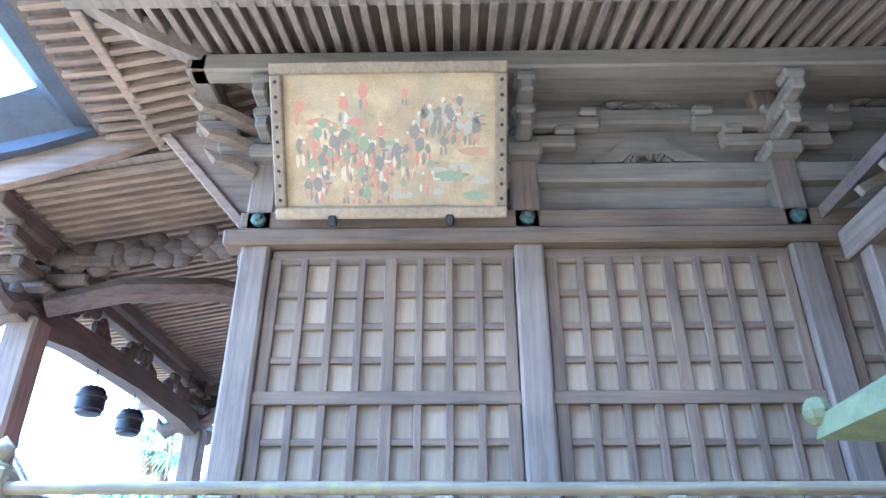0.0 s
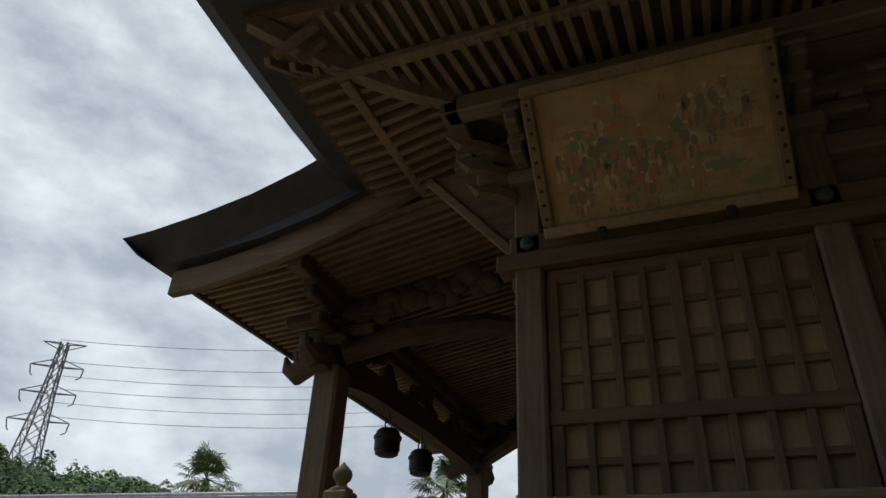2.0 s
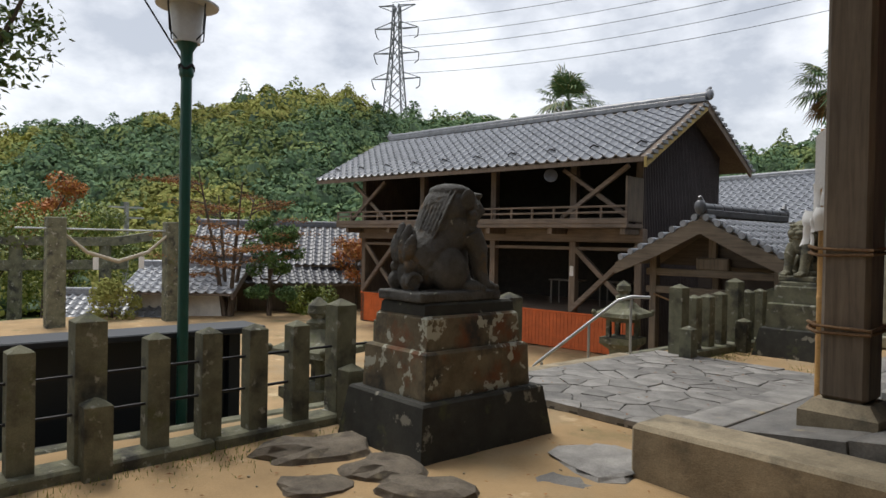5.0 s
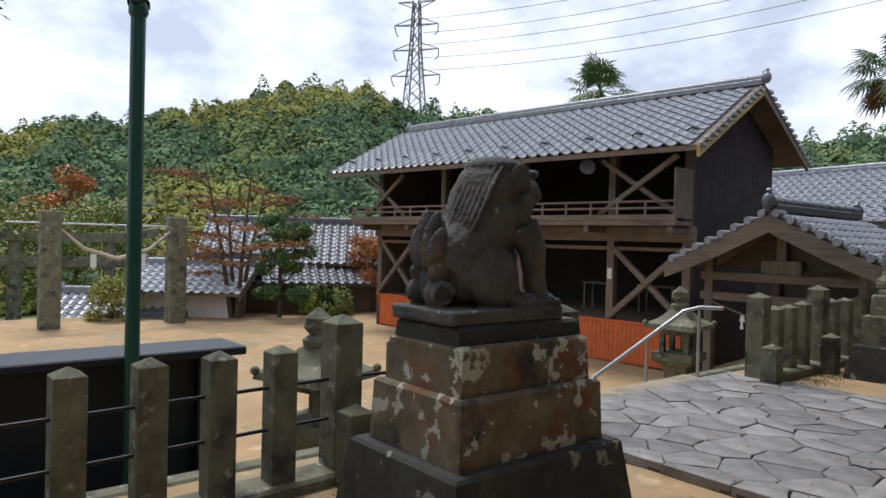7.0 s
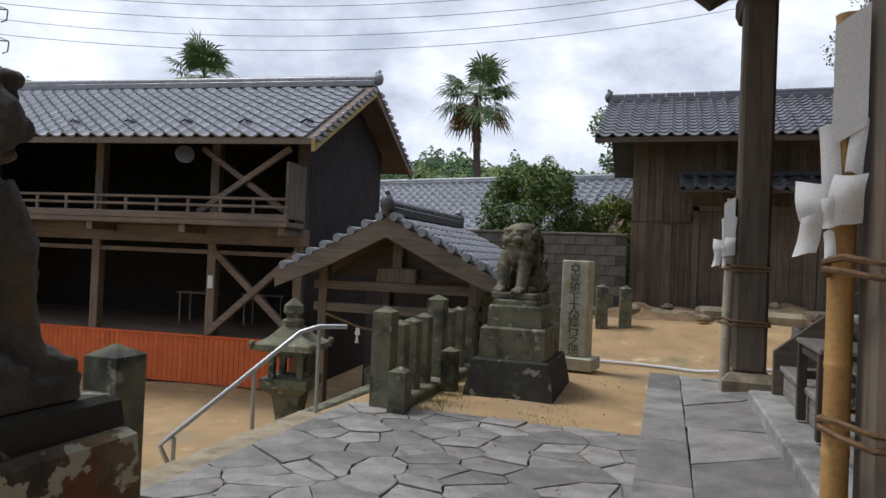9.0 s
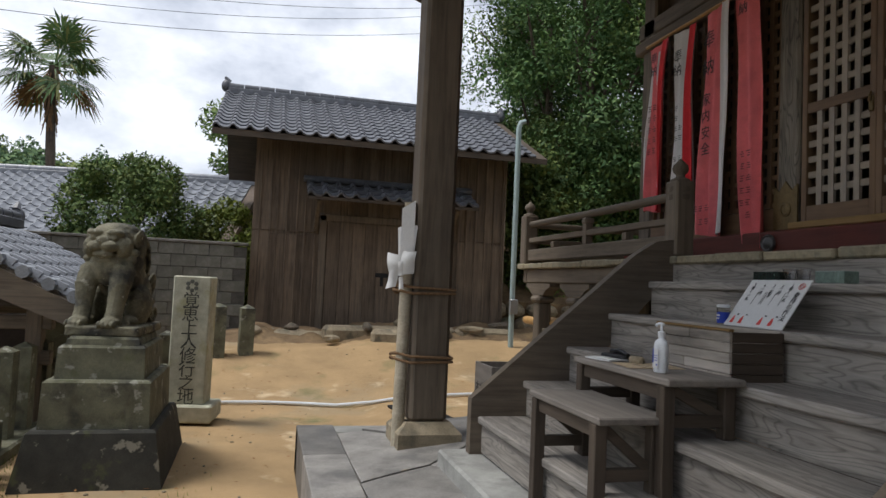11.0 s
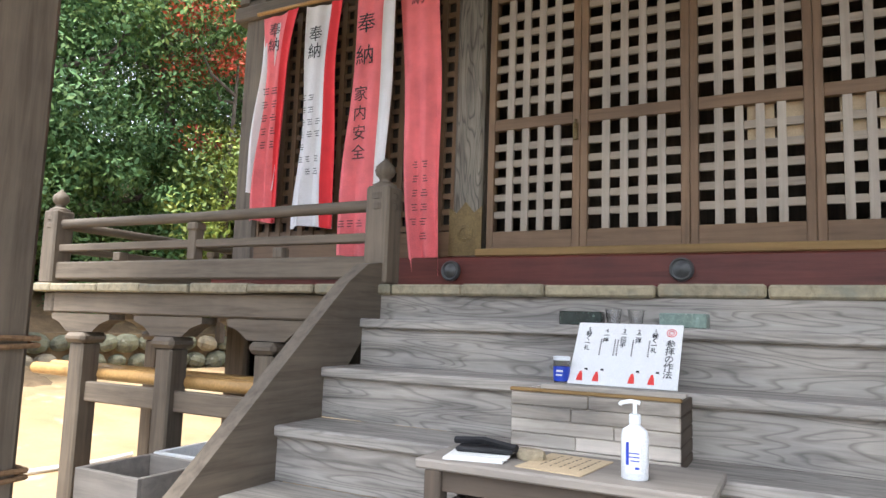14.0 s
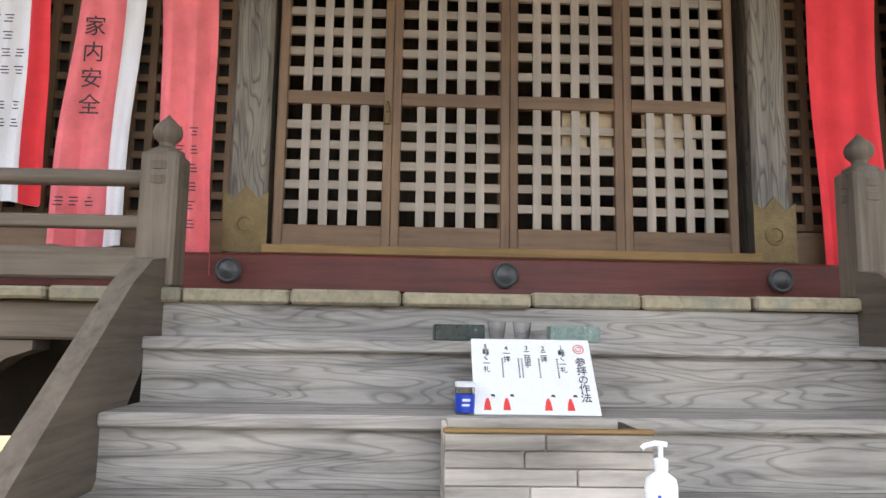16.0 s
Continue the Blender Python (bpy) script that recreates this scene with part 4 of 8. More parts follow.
# ---- verandah ----
verandah = thing("verandah", "weathered plank verandah on short posts round the hall", "verandah", (-3.2, 8.8, 0))
V_W, V_S, V_N = -3.50, 4.34, 13.09
y = V_S
vr = random.Random(5)
while y < V_N - 0.1:
    w = min(vr.uniform(0.40, 0.50), V_N - y)
    wpart("floor_board", Shape().box(V_W + vr.uniform(-0.012, 0.012), W_WALL - 0.1, y + 0.003, y + w - 0.003, 1.645 + vr.uniform(-0.004, 0.004), FLOOR + vr.uniform(-0.006, 0.004), 0.010), wood_board, verandah)
    y += w
for ya, yb in ((V_S, S_WALL), (N_WALL, V_N)):
    x = W_WALL - 0.1
    while x < 3.6:
        w = vr.uniform(0.40, 0.50)
        wpart("floor_board", Shape().box(x + 0.003, x + w - 0.003, ya + vr.uniform(-0.012, 0.012), yb, 1.645, FLOOR + vr.uniform(-0.006, 0.004), 0.010), wood_moss[1] if ya < 6 else wood_board, verandah)
        x += w
for a in ((V_W + 0.06, 3.6, V_S + 0.06, V_S + 0.16), (V_W + 0.06, 3.6, V_N - 0.16, V_N - 0.06)):
    wpart("edge_beam", Shape().box(a[0], a[1], a[2], a[3], 1.50, 1.644, 0.01), wood_grey[0], verandah)
for a in ((V_S + 0.17, 7.5), (10.25, V_N - 0.17)):
    wpart("edge_beam", Shape().box(V_W + 0.06, V_W + 0.16, a[0], a[1], 1.50, 1.644, 0.01), wood_grey[1], verandah)


def support(x, y, foot, along):
    """A post with a stepped cap and a carved bolster."""
    south = y < 5
    wpart("post", Shape().box(x - 0.07, x + 0.07, y - 0.07, y + 0.07, foot, 1.30, 0.012), wood_dark[2] if south else wood_grey[2], verandah)
    cap = Shape().box(x - 0.10, x + 0.10, y - 0.10, y + 0.10, 1.30, 1.37, 0.025)
    w = 0.30
    outline = [(-w, 1.495), (-w, 1.46), (-w * 0.7, 1.43), (-w * 0.45, 1.375), (w * 0.45, 1.375), (w * 0.7, 1.43), (w, 1.46), (w, 1.495)]
    if along == 0:
        cap.prism([(x + p, q) for p, q in outline], 1, y - 0.06, y + 0.06)
    else:
        cap.prism([(y + p, q) for p, q in outline], 0, x - 0.06, x + 0.06)
    wpart("cap", cap, wood_dark[1] if south else wood_grey[1], verandah)


for x in (-3.12, -2.44, -1.4, -0.3, 0.8, 1.9, 3.0):
    support(x, 4.46, -0.1, 0)
for y in (12.62, 11.78, 10.98):
    support(-3.38, y, -0.1, 1)
for x in (-2.5, -1.5, -0.4, 0.7):
    support(x, 12.95, 0.0, 0)
for y in (5.6, 6.6):
    support(-3.38, y, 0.0, 1)
for x, y in ((-2.5, 5.3), (-0.55, 5.3), (-2.5, 11.98), (-2.5, 7.42), (-2.5, 10.13)):
    wpart("post", Shape().box(x - 0.1, x + 0.1, y - 0.1, y + 0.1, -0.1, 1.6, 0.015), wood_dark[2], verandah)
for a, b in (((-3.12, 4.46, 1.14), (-2.44, 4.46, 1.22)), ((-3.12, 4.50, 0.92), (-2.3, 4.50, 0.90)), ((-2.44, 4.46, 0.95), (-0.3, 4.46, 1.05))):
    wpart("brace", Shape().beam(a, b, 0.05, 0.15, 0.008), wood_dark[0], verandah)
wpart("brace", Shape().beam((-3.38, 12.62, 0.98), (-3.38, 11.0, 0.98), 0.05, 0.13, 0.008), wood_grey[1], verandah)
for i in range(7):
    x = -3.3 + 0.68 * i
    wpart("joist_end", Shape().tube([(x + 0.1, V_S - 0.03, 1.555), (x + 0.1, V_S + 0.4, 1.555)], 0.045, 8), wood_moss[1], verandah, "", True)
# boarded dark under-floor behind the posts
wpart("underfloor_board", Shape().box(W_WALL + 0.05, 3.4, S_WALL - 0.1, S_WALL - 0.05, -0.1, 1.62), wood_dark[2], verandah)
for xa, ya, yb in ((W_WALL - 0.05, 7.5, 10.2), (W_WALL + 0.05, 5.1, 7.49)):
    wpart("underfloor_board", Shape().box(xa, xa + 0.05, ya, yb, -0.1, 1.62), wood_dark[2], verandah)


def newel(x, y, top=2.39, kind_mat=None):
    sh = Shape().box(x - 0.072, x + 0.072, y - 0.072, y + 0.072, FLOOR, top - 0.17, 0.012)
    wpart("newel", sh, kind_mat or wood_grey[2], railing)
    z = top - 0.17
    cap = Shape().lathe([(0.074, z - 0.13), (0.078, z - 0.125), (0.078, z - 0.095), (0.070, z - 0.09), (0.070, z - 0.075), (0.078, z - 0.07), (0.078, z - 0.04), (0.070, z - 0.035), (0.070, z - 0.01), (0.066, z + 0.012), (0.045, z + 0.022), (0.030, z + 0.032), (0.031, z + 0.046), (0.050, z + 0.066), (0.056, z + 0.088), (0.050, z + 0.112), (0.030, z + 0.132), (0.012, z + 0.15), (0.0, z + 0.165)], x, y, 16)
    wpart("finial", cap, kind_mat or wood_grey[2], railing, "onion-shaped finial", True)


railing = thing("verandah_railing", "low wooden railing with round top rail and finials", "railing", (-3.4, 8.8, FLOOR))
def rail_run(p0, p1, mats, n):
    a, b = Vector(p0), Vector(p1)
    axis = 0 if abs(b.x - a.x) > abs(b.y - a.y) else 1
    wpart("top_rail", Shape().tube([a + Vector((0, 0, 2.125)), (a + b) / 2 + Vector((0, 0, 2.118)), b + Vector((0, 0, 2.125))], 0.034, 10), mats[axis], railing, "", True)
    wpart("middle_rail", Shape().beam(a + Vector((0, 0, 1.95)), b + Vector((0, 0, 1.95)), 0.06, 0.05), mats[axis], railing)
    wpart("bottom_rail", Shape().beam(a + Vector((0, 0, 1.79)), b + Vector((0, 0, 1.79)), 0.075, 0.12, 0.01), mats[axis], railing)
    for i in range(1, n):
        p = a.lerp(b, i / n)
        tall = i % 2 == 0
        z1 = 2.10 if tall else 1.93
        sh = Shape().box(p.x - 0.035, p.x + 0.035, p.y - 0.035, p.y + 0.035, 1.85, z1 - 0.02, 0.006)
        if tall:
            sh.box(p.x - 0.045, p.x + 0.045, p.y - 0.045, p.y + 0.045, 2.03, 2.085, 0.012)
        wpart("baluster", sh, mats[2], railing)


NX = -3.40
rail_run((NX, 4.42, 0), (3.4, 4.42, 0), wood_moss, 12)
rail_run((NX, 4.42, 0), (NX, 7.47, 0), wood_moss, 4)
rail_run((NX, 10.25, 0), (NX, 13.0, 0), wood_grey, 4)
rail_run((NX, 13.0, 0), (2.5, 13.0, 0), wood_grey, 8)
for x, y, m in ((NX, 4.42, wood_moss[2]), (NX, 13.0, wood_grey[2]), (NX, 7.47, wood_grey[2]), (NX, 10.25, wood_grey[2])):
    newel(x, y, kind_mat=m)

# ---- staircase ----
base_step = solid("stone_step", Shape().box(-5.02, -4.6, 7.40, 10.36, 0.1, 0.40, 0.015), concrete, "long stone footing step under the staircase", "step", kind="structure")
stairs = thing("staircase", "broad grey wooden staircase up to the verandah", "staircase", (-4.3, 8.86, 0.24))
Y0, Y1 = 7.56, 10.20
RISE, RUN = 0.2215, 0.289
for k in range(1, 6):
    top = 1.52 - RISE * (5 - k)
    front = -3.66 - RUN * (5 - k)
    back = front + RUN + 0.03
    wpart("tread", Shape().box(front, back, Y0, Y1, top - 0.045, top, 0.008), wood_tread, stairs)
    wpart("riser", Shape().box(front + 0.03, front + 0.055, Y0, Y1, max(0.21, top - RISE), top - 0.046), wood_step, stairs)
wpart("riser", Shape().box(-3.47, -3.445, Y0, Y1, 1.52, 1.644), wood_step, stairs)
for ya, yb in ((Y1, Y1 + 0.075), (Y0 - 0.075, Y0)):
    outline = [(-4.86, 0.24), (-4.86, 0.74), (-3.76, 1.69), (-3.60, 1.79), (-3.47, 1.81), (-3.47, 1.46), (-3.62, 1.42), (-4.72, 0.24)]
    wpart("stringer", Shape().prism(outline, 1, ya, yb), wood_grey[0], stairs, "sloping side board with a curved top")

# ---- entrance canopy ----
canopy = thing("entrance_canopy", "swept entrance canopy on two square pillars before the steps", "canopy", (-5.0, 8.9, 0.24))
PILLARS = ((-4.965, 6.64), (-4.955, 11.05))
for x, y in PILLARS:
    wpart("pillar", Shape().box(x - 0.14, x + 0.14, y - 0.14, y + 0.14, 0.452, 3.92, 0.028), wood_grey[2], canopy, "square weathered pillar")
    wpart("plinth", Shape().lathe([(0.325, 0.26), (0.325, 0.38), (0.23, 0.454)], x, y, 4, math.pi / 4), stone_tan, canopy, "square bevelled stone base")
    sh = Shape().box(x - 0.2, x + 0.2, y - 0.2, y + 0.2, 4.12, 4.25, 0.05)
    for w, z in ((0.45, 4.25), (0.65, 4.45)):
        sh.box(x - 0.06, x + 0.06, y - w, y + w, z, z + 0.12, 0.02).box(x - w, x + w, y - 0.06, y + 0.06, z, z + 0.12, 0.02)
        for d in (-w + 0.1, 0, w - 0.1):
            sh.box(x - 0.09, x + 0.09, y + d - 0.09, y + d + 0.09, z + 0.12, z + 0.20, 0.025)
    wpart("bracket", sh, wood_dark[1], canopy, "stepped bracket arms with bearing blocks")
bx = -5.0
beam_pts = [(6.35, 3.98), (6.8, 4.14), (8.9, 4.19), (11.1, 4.14), (11.5, 3.98), (11.5, 3.86), (11.05, 3.80), (10.4, 3.88), (8.9, 3.92), (7.4, 3.88), (6.8, 3.80), (6.35, 3.86)]
wpart("rainbow_beam", Shape().prism(beam_pts, 0, bx - 0.10, bx + 0.10), wood_dark[1], canopy, "arched cross beam")
for s, y in ((-1, 6.6), (1, 11.3)):
    nose = Shape().tube([(bx, y, 3.98), (bx, y + s * 0.22, 4.0), (bx, y + s * 0.36, 3.92), (bx, y + s * 0.46, 3.99), (bx, y + s * 0.50, 4.10)], [0.11, 0.13, 0.12, 0.07, 0.02], 8)
    nose.ball((bx - 0.05, y + s * 0.3, 4.08), 0.06, 8, 6).ball((bx + 0.05, y + s * 0.3, 4.08), 0.06, 8, 6)
    wpart("carved_nose", nose, wood_dark[1], canopy, "carved animal-head beam end", True)
for x, y in PILLARS:
    nose = Shape().tube([(x - 0.1, y, 3.98), (x - 0.3, y, 4.0), (x - 0.45, y, 3.9), (x - 0.55, y, 3.97), (x - 0.6, y, 4.1)], [0.11, 0.13, 0.12, 0.07, 0.02], 8)
    nose.ball((x - 0.4, y - 0.05, 4.08), 0.06, 8, 6)
    wpart("carved_nose", nose, wood_dark[0], canopy, "carved animal-head beam end", True)
for x, y, yc in ((PILLARS[0][0], PILLARS[0][1], 7.42), (PILLARS[1][0], PILLARS[1][1], 10.13)):
    pts = [(x + 0.1, y, 4.05), (x + 0.7, y + (yc - y) * 0.25, 4.30), (x + 1.5, y + (yc - y) * 0.6, 4.42), (-2.7, yc, 4.30)]
    wpart("curved_tie_beam", Shape().tube(pts, [0.11, 0.13, 0.13, 0.11], 8), wood_dark[0], canopy, "shrimp-back tie beam", True)
    carve = Shape()
    cr = random.Random(int(y * 10))
    for i in range(22):
        t = i / 21
        carve.ball((x + 0.2 + 1.5 * t, y + cr.uniform(-0.05, 0.05), 4.72 - 0.18 * (1 - t) + cr.uniform(-0.12, 0.1)), (0.12, 0.05, 0.10 + 0.04 * cr.random()), 7, 5)
    wpart("carved_panel", carve, wood_dark[0], canopy, "pierced cloud carving under the rafters", True)
# struts and carvings between beam and purlin
for y in (7.6, 8.9, 10.2):
    carve = Shape()
    cr = random.Random(int(y * 7))
    for i in range(14):
        t = i / 13 * 2 - 1
        carve.ball((bx + 0.02, y + t * 0.42, 4.22 + (1 - t * t) * cr.uniform(0.05, 0.25)), (0.06, 0.08, 0.09), 7, 5)
    wpart("carved_panel", carve, wood_dark[1], canopy, "carved strut above the cross beam", True)
wpart("purlin", Shape().box(bx - 0.08, bx + 0.08, 5.75, 12.1, 4.63, 4.78, 0.012), wood_dark[1], canopy)
wpart("purlin", Shape().box(bx - 0.07, bx + 0.07, 6.3, 11.55, 4.45, 4.58, 0.012), wood_dark[1], canopy)
K_S, K_N = 5.74, 12.13
n_raft = 52
for i in range(n_raft):
    y = K_S + 0.1 + (K_N - K_S - 0.2) * i / (n_raft - 1)
    wpart("rafter", Shape().beam((-2.75, y, 5.22), (-4.9, y, 4.83), 0.07, 0.055, 0.006, up=(0, 1, 0)), wood_rafter_x, canopy)
    wpart("flying_rafter", Shape().beam((-4.75, y, 4.875), (-6.40, y, 4.74), 0.06, 0.05, 0.006, up=(0, 1, 0)), wood_rafter_x, canopy)
wpart("eave_batten", Shape().box(-5.68, -5.60, K_S + 0.05, K_N - 0.05, 4.83, 4.88, 0.008), wood_rafter_y, canopy)
wpart("soffit_board", Shape().prism([(-2.7, 5.27), (-4.85, 4.90), (-6.42, 4.79), (-6.42, 4.81), (-4.85, 4.92), (-2.7, 5.29)], 1, K_S, K_N), wood_rafter_y, canopy)
wpart("eave_fascia", Shape().box(-6.50, -6.43, K_S, K_N, 4.70, 4.83, 0.01), wood_dark[1], canopy)
barge_low = [(-6.42, 4.50), (-6.0, 4.52), (-5.5, 4.60), (-5.0, 4.72), (-4.5, 4.87), (-4.0, 5.05), (-3.55, 5.25)]
for y0 in (K_S - 0.09, K_N):
    sh = Shape().prism(barge_low + [(x, z + 0.26) for x, z in barge_low[::-1]], 1, y0, y0 + 0.09)
    wpart("bargeboard", sh, wood_rafter_x, canopy, "pale curved bargeboard")
roof_low = [(-6.60, 4.80), (-6.0, 4.84), (-5.3, 4.92), (-4.7, 5.06), (-4.1, 5.28), (-3.7, 5.45)]
roof_top = [(-3.7, 5.95), (-4.3, 5.64), (-4.8, 5.43), (-5.3, 5.27), (-5.9, 5.15), (-6.5, 5.07), (-6.88, 5.05)]
outer = roof_low + roof_top
rows = []
for y, out in ((5.62, 0), (5.58, 0), (5.30, 1), (5.34, 1), (12.51, 1), (12.55, 1), (12.27, 0), (12.23, 0)):
    rows.append([(x, y + (0.26 if y < 9 and i < len(roof_low) and out else -0.26 if y > 9 and i < len(roof_low) and out else 0), z) for i, (x, z) in enumerate(outer + outer[:1])])
wpart("roof", Shape().sheet(rows[2:6]).add([p for p in rows[2][:-1]], [tuple(range(len(outer)))]).add([p for p in rows[5][:-1]], [tuple(range(len(outer)))[::-1]]), copper_roof, canopy, "blue-black roof with a thick swept edge")
# gongs under the cross beam
for y, g in ((8.05, 0), (9.02, 1)):
    gong = thing("waniguchi_gong", "dark round iron gong hanging from the canopy beam", "gong", (bx, y, 3.54), group="gongs of the canopy")
    part("drum", Shape().lathe([(0.0, -0.155), (0.10, -0.15), (0.135, -0.13), (0.135, -0.10), (0.15, -0.085), (0.15, 0.03), (0.165, 0.045), (0.165, 0.075), (0.145, 0.09), (0.135, 0.13), (0.10, 0.16), (0.0, 0.17)], n=22), metal_black, gong, smooth=True)
    part("ring", Shape().tube([(0.05 * math.cos(a), 0, 0.22 + 0.05 * math.sin(a)) for a in [k * math.pi / 6 for k in range(13)]], 0.010, 6), metal_black, gong, smooth=True)
    part("hook", Shape().tube([(0, 0, 0.27), (0, 0, 0.36)], 0.010, 6), metal_black, gong)

# ---- trees ----
def crown(sh, centre, radii, count, leaf, r, hollow=0.55, flat=0.0):
    """Scatters small folded leaves through the shell of a clump."""
    for _ in range(count):
        d = Vector((r.gauss(0, 1), r.gauss(0, 1), r.gauss(0, 1)))
        if d.length < 1e-3:
            continue
        d.normalize()
        k = hollow + (1 - hollow) * r.random() ** 0.6
        p = Vector((centre[0] + d.x * radii[0] * k, centre[1] + d.y * radii[1] * k, centre[2] + d.z * radii[2] * k))
        a = Vector((r.gauss(0, 1), r.gauss(0, 1), r.gauss(0, 1) * (1 - flat))).normalized()
        b = a.cross(d + Vector((0.3, 0.2, 0.5)))
        b = b.normalized() if b.length > 1e-3 else a.orthogonal().normalized()
        s = leaf * r.uniform(0.6, 1.3)
        sh.v += [tuple(p - a * s), tuple(p + b * s * 0.45), tuple(p + a * s), tuple(p - b * s * 0.45)]
        n = len(sh.v)
        sh.f.append((n - 4, n - 3, n - 2, n - 1))


def limbs(sh, base, height, spread, r, n, thick, lean=(0, 0)):
    top = Vector(base) + Vector((lean[0], lean[1], height))
    mid = (Vector(base) + top) / 2 + Vector((r.uniform(-0.1, 0.1), r.uniform(-0.1, 0.1), 0)) * height * 0.3
    sh.tube([base, tuple(mid), tuple(top)], [thick, thick * 0.7, thick * 0.3], 8)
    tips = [top]
    for i in range(n):
        t = r.uniform(0.35, 0.95)
        p = Vector(base).lerp(top, t)
        a = r.uniform(0, 6.28)
        q = p + Vector((math.cos(a) * spread * r.uniform(0.5, 1), math.sin(a) * spread * r.uniform(0.5, 1), height * r.uniform(0.1, 0.32)))
        m = (p + q) / 2 + Vector((0, 0, -0.06 * height))
        sh.tube([tuple(p), tuple(m), tuple(q)], [thick * 0.45, thick * 0.3, thick * 0.1], 6)
        tips.append(q)
    return tips


def tree(name, label, at, height, spread, clumps, leaves, leaf, mat, seed, thick=0.15, low=0.35, n_limbs=7, hollow=0.5, bark_mat=None):
    r = random.Random(seed)
    t = thing(name, label, "tree", at)
    tr = Shape()
    tips = limbs(tr, (0, 0, 0), height * 0.8, spread * 0.75, r, n_limbs, thick)
    part("trunk", tr, bark_mat or bark, t, smooth=True)
    sh = Shape()
    for i in range(clumps):
        if i < len(tips):
            c = tips[i]
        else:
            a, k = r.uniform(0, 6.28), r.random() ** 0.5
            z = height * r.uniform(low, 0.97)
            w = spread * (1 - abs((z / height - 0.62) / 0.62) ** 2 * 0.7)
            c = Vector((math.cos(a) * w * k, math.sin(a) * w * k, z))
        s = spread * r.uniform(0.22, 0.42)
        crown(sh, c, (s, s, s * 0.75), leaves // clumps, leaf, r, hollow)
    part("crown", sh, mat, t)
    return t


def palm(at, height, seed, r_crown=1.0):
    r = random.Random(seed)
    t = thing("fan_palm", "tall windmill palm with a shaggy trunk", "palm tree", at, group="windmill palms")
    pts = [(0.12 * math.sin(k * 0.5), 0.05 * k / 8, height * k / 10) for k in range(11)]
    part("trunk", Shape().tube(pts, [0.125 + 0.012 * (k % 2) for k in range(11)], 9), bark, t, smooth=True)
    sh = Shape()
    for i in range(70):
        z = height * r.uniform(0.80, 0.99)
        a = r.uniform(0, 6.28)
        x, y = pts[9][0] + 0.12 * math.cos(a), pts[9][1] + 0.12 * math.sin(a)
        sh.beam((x, y, z), (x + 0.09 * math.cos(a), y + 0.09 * math.sin(a), z - r.uniform(0.2, 0.55)), 0.05, 0.012, 0)
    part("fibre", sh, rope, t, "brown hanging fibre and dead leaf bases")
    top = Vector(pts[-1])
    green, dead = Shape(), Shape()
    for i in range(46):
        a = r.uniform(0, 6.28)
        e = radians(r.uniform(-45, 78)) if i > 4 else radians(r.uniform(-75, -40))
        d = Vector((math.cos(a) * math.cos(e), math.sin(a) * math.cos(e), math.sin(e)))
        stalk = r.uniform(0.45, 0.75) * r_crown
        hub = top + d * stalk + Vector((0, 0, -0.08))
        out = green if i > 4 else dead
        out.tube([tuple(top), tuple(hub)], [0.016, 0.01], 4)
        side = d.cross(Vector((0, 0, 1))).normalized()
        upv = side.cross(d)
        for k in range(17):
            f = radians(-115 + 230 * k / 16)
            q = d * math.cos(f) + side * math.sin(f)
            ln = r_crown * r.uniform(0.5, 0.68) * (1 - 0.25 * abs(f) / 2)
            w = side * math.cos(f) - d * math.sin(f)
            tip = hub + q * ln + Vector((0, 0, -0.22 * ln * r.uniform(0.5, 1.6)))
            mid = hub + q * ln * 0.6 + upv * 0.03
            n = len(out.v)
            out.v += [tuple(hub), tuple(mid + w * 0.028 * r_crown), tuple(tip), tuple(mid - w * 0.028 * r_crown)]
            out.f.append((n, n + 1, n + 2, n + 3))
    part("fronds", green, leaf_palm, t, "pleated green fan leaves")
    part("dead_fronds", dead, leaf_rust, t, "drooping dry leaves")
    return t


# ---- roofs of tiles ----
def tile_mesh(w, l, mat):
    sh = Shape()
    prof = [(-0.5, 0.018), (-0.38, 0.062), (-0.24, 0.066), (-0.12, 0.03), (0.1, 0.0), (0.34, 0.002), (0.5, 0.018)]
    rows = [[(a * w, 0.0, b) for a, b in prof], [(a * w, l * 0.5, b) for a, b in prof], [(a * w, l, b - 0.03) for a, b in prof]]
    sh.sheet(rows, (0, 0, -0.03))
    return sh


def tiled_slope(parent, m, wide, deep, mat, w=0.27, l=0.25, singles=300, smooth=True):
    """Tiles in rows on a slope: m is the frame of the eave's end, x along the eave, y up the slope."""
    me = tile_mesh(w, l * 1.12, mat).mesh("roof_tile", mat, True)
    rest = Shape()
    nx, ny, made = int(wide / w), int(deep / l), 0
    for i in range(nx):
        for j in range(ny):
            q = m @ Matrix.Translation(((i + 0.5) * w, j * l, 0.012 + 0.002 * ((i * 7 + j * 3) % 3)))
            if made < singles:
                part("roof_tile", me, mat, parent, at=q)
                made += 1
            else:
                rest.add([v.co for v in me.vertices], [tuple(p.vertices) for p in me.polygons], q)
    if rest.v:
        tagged(part("roof_tiles", rest, mat, parent, smooth=smooth), kind="stuff")


def slope_frame(p, along, up):
    x, y = Vector(along).normalized(), Vector(up).normalized()
    z = x.cross(y)
    m = Matrix((x, y, z)).transposed().to_4x4()
    m.translation = p
    return m


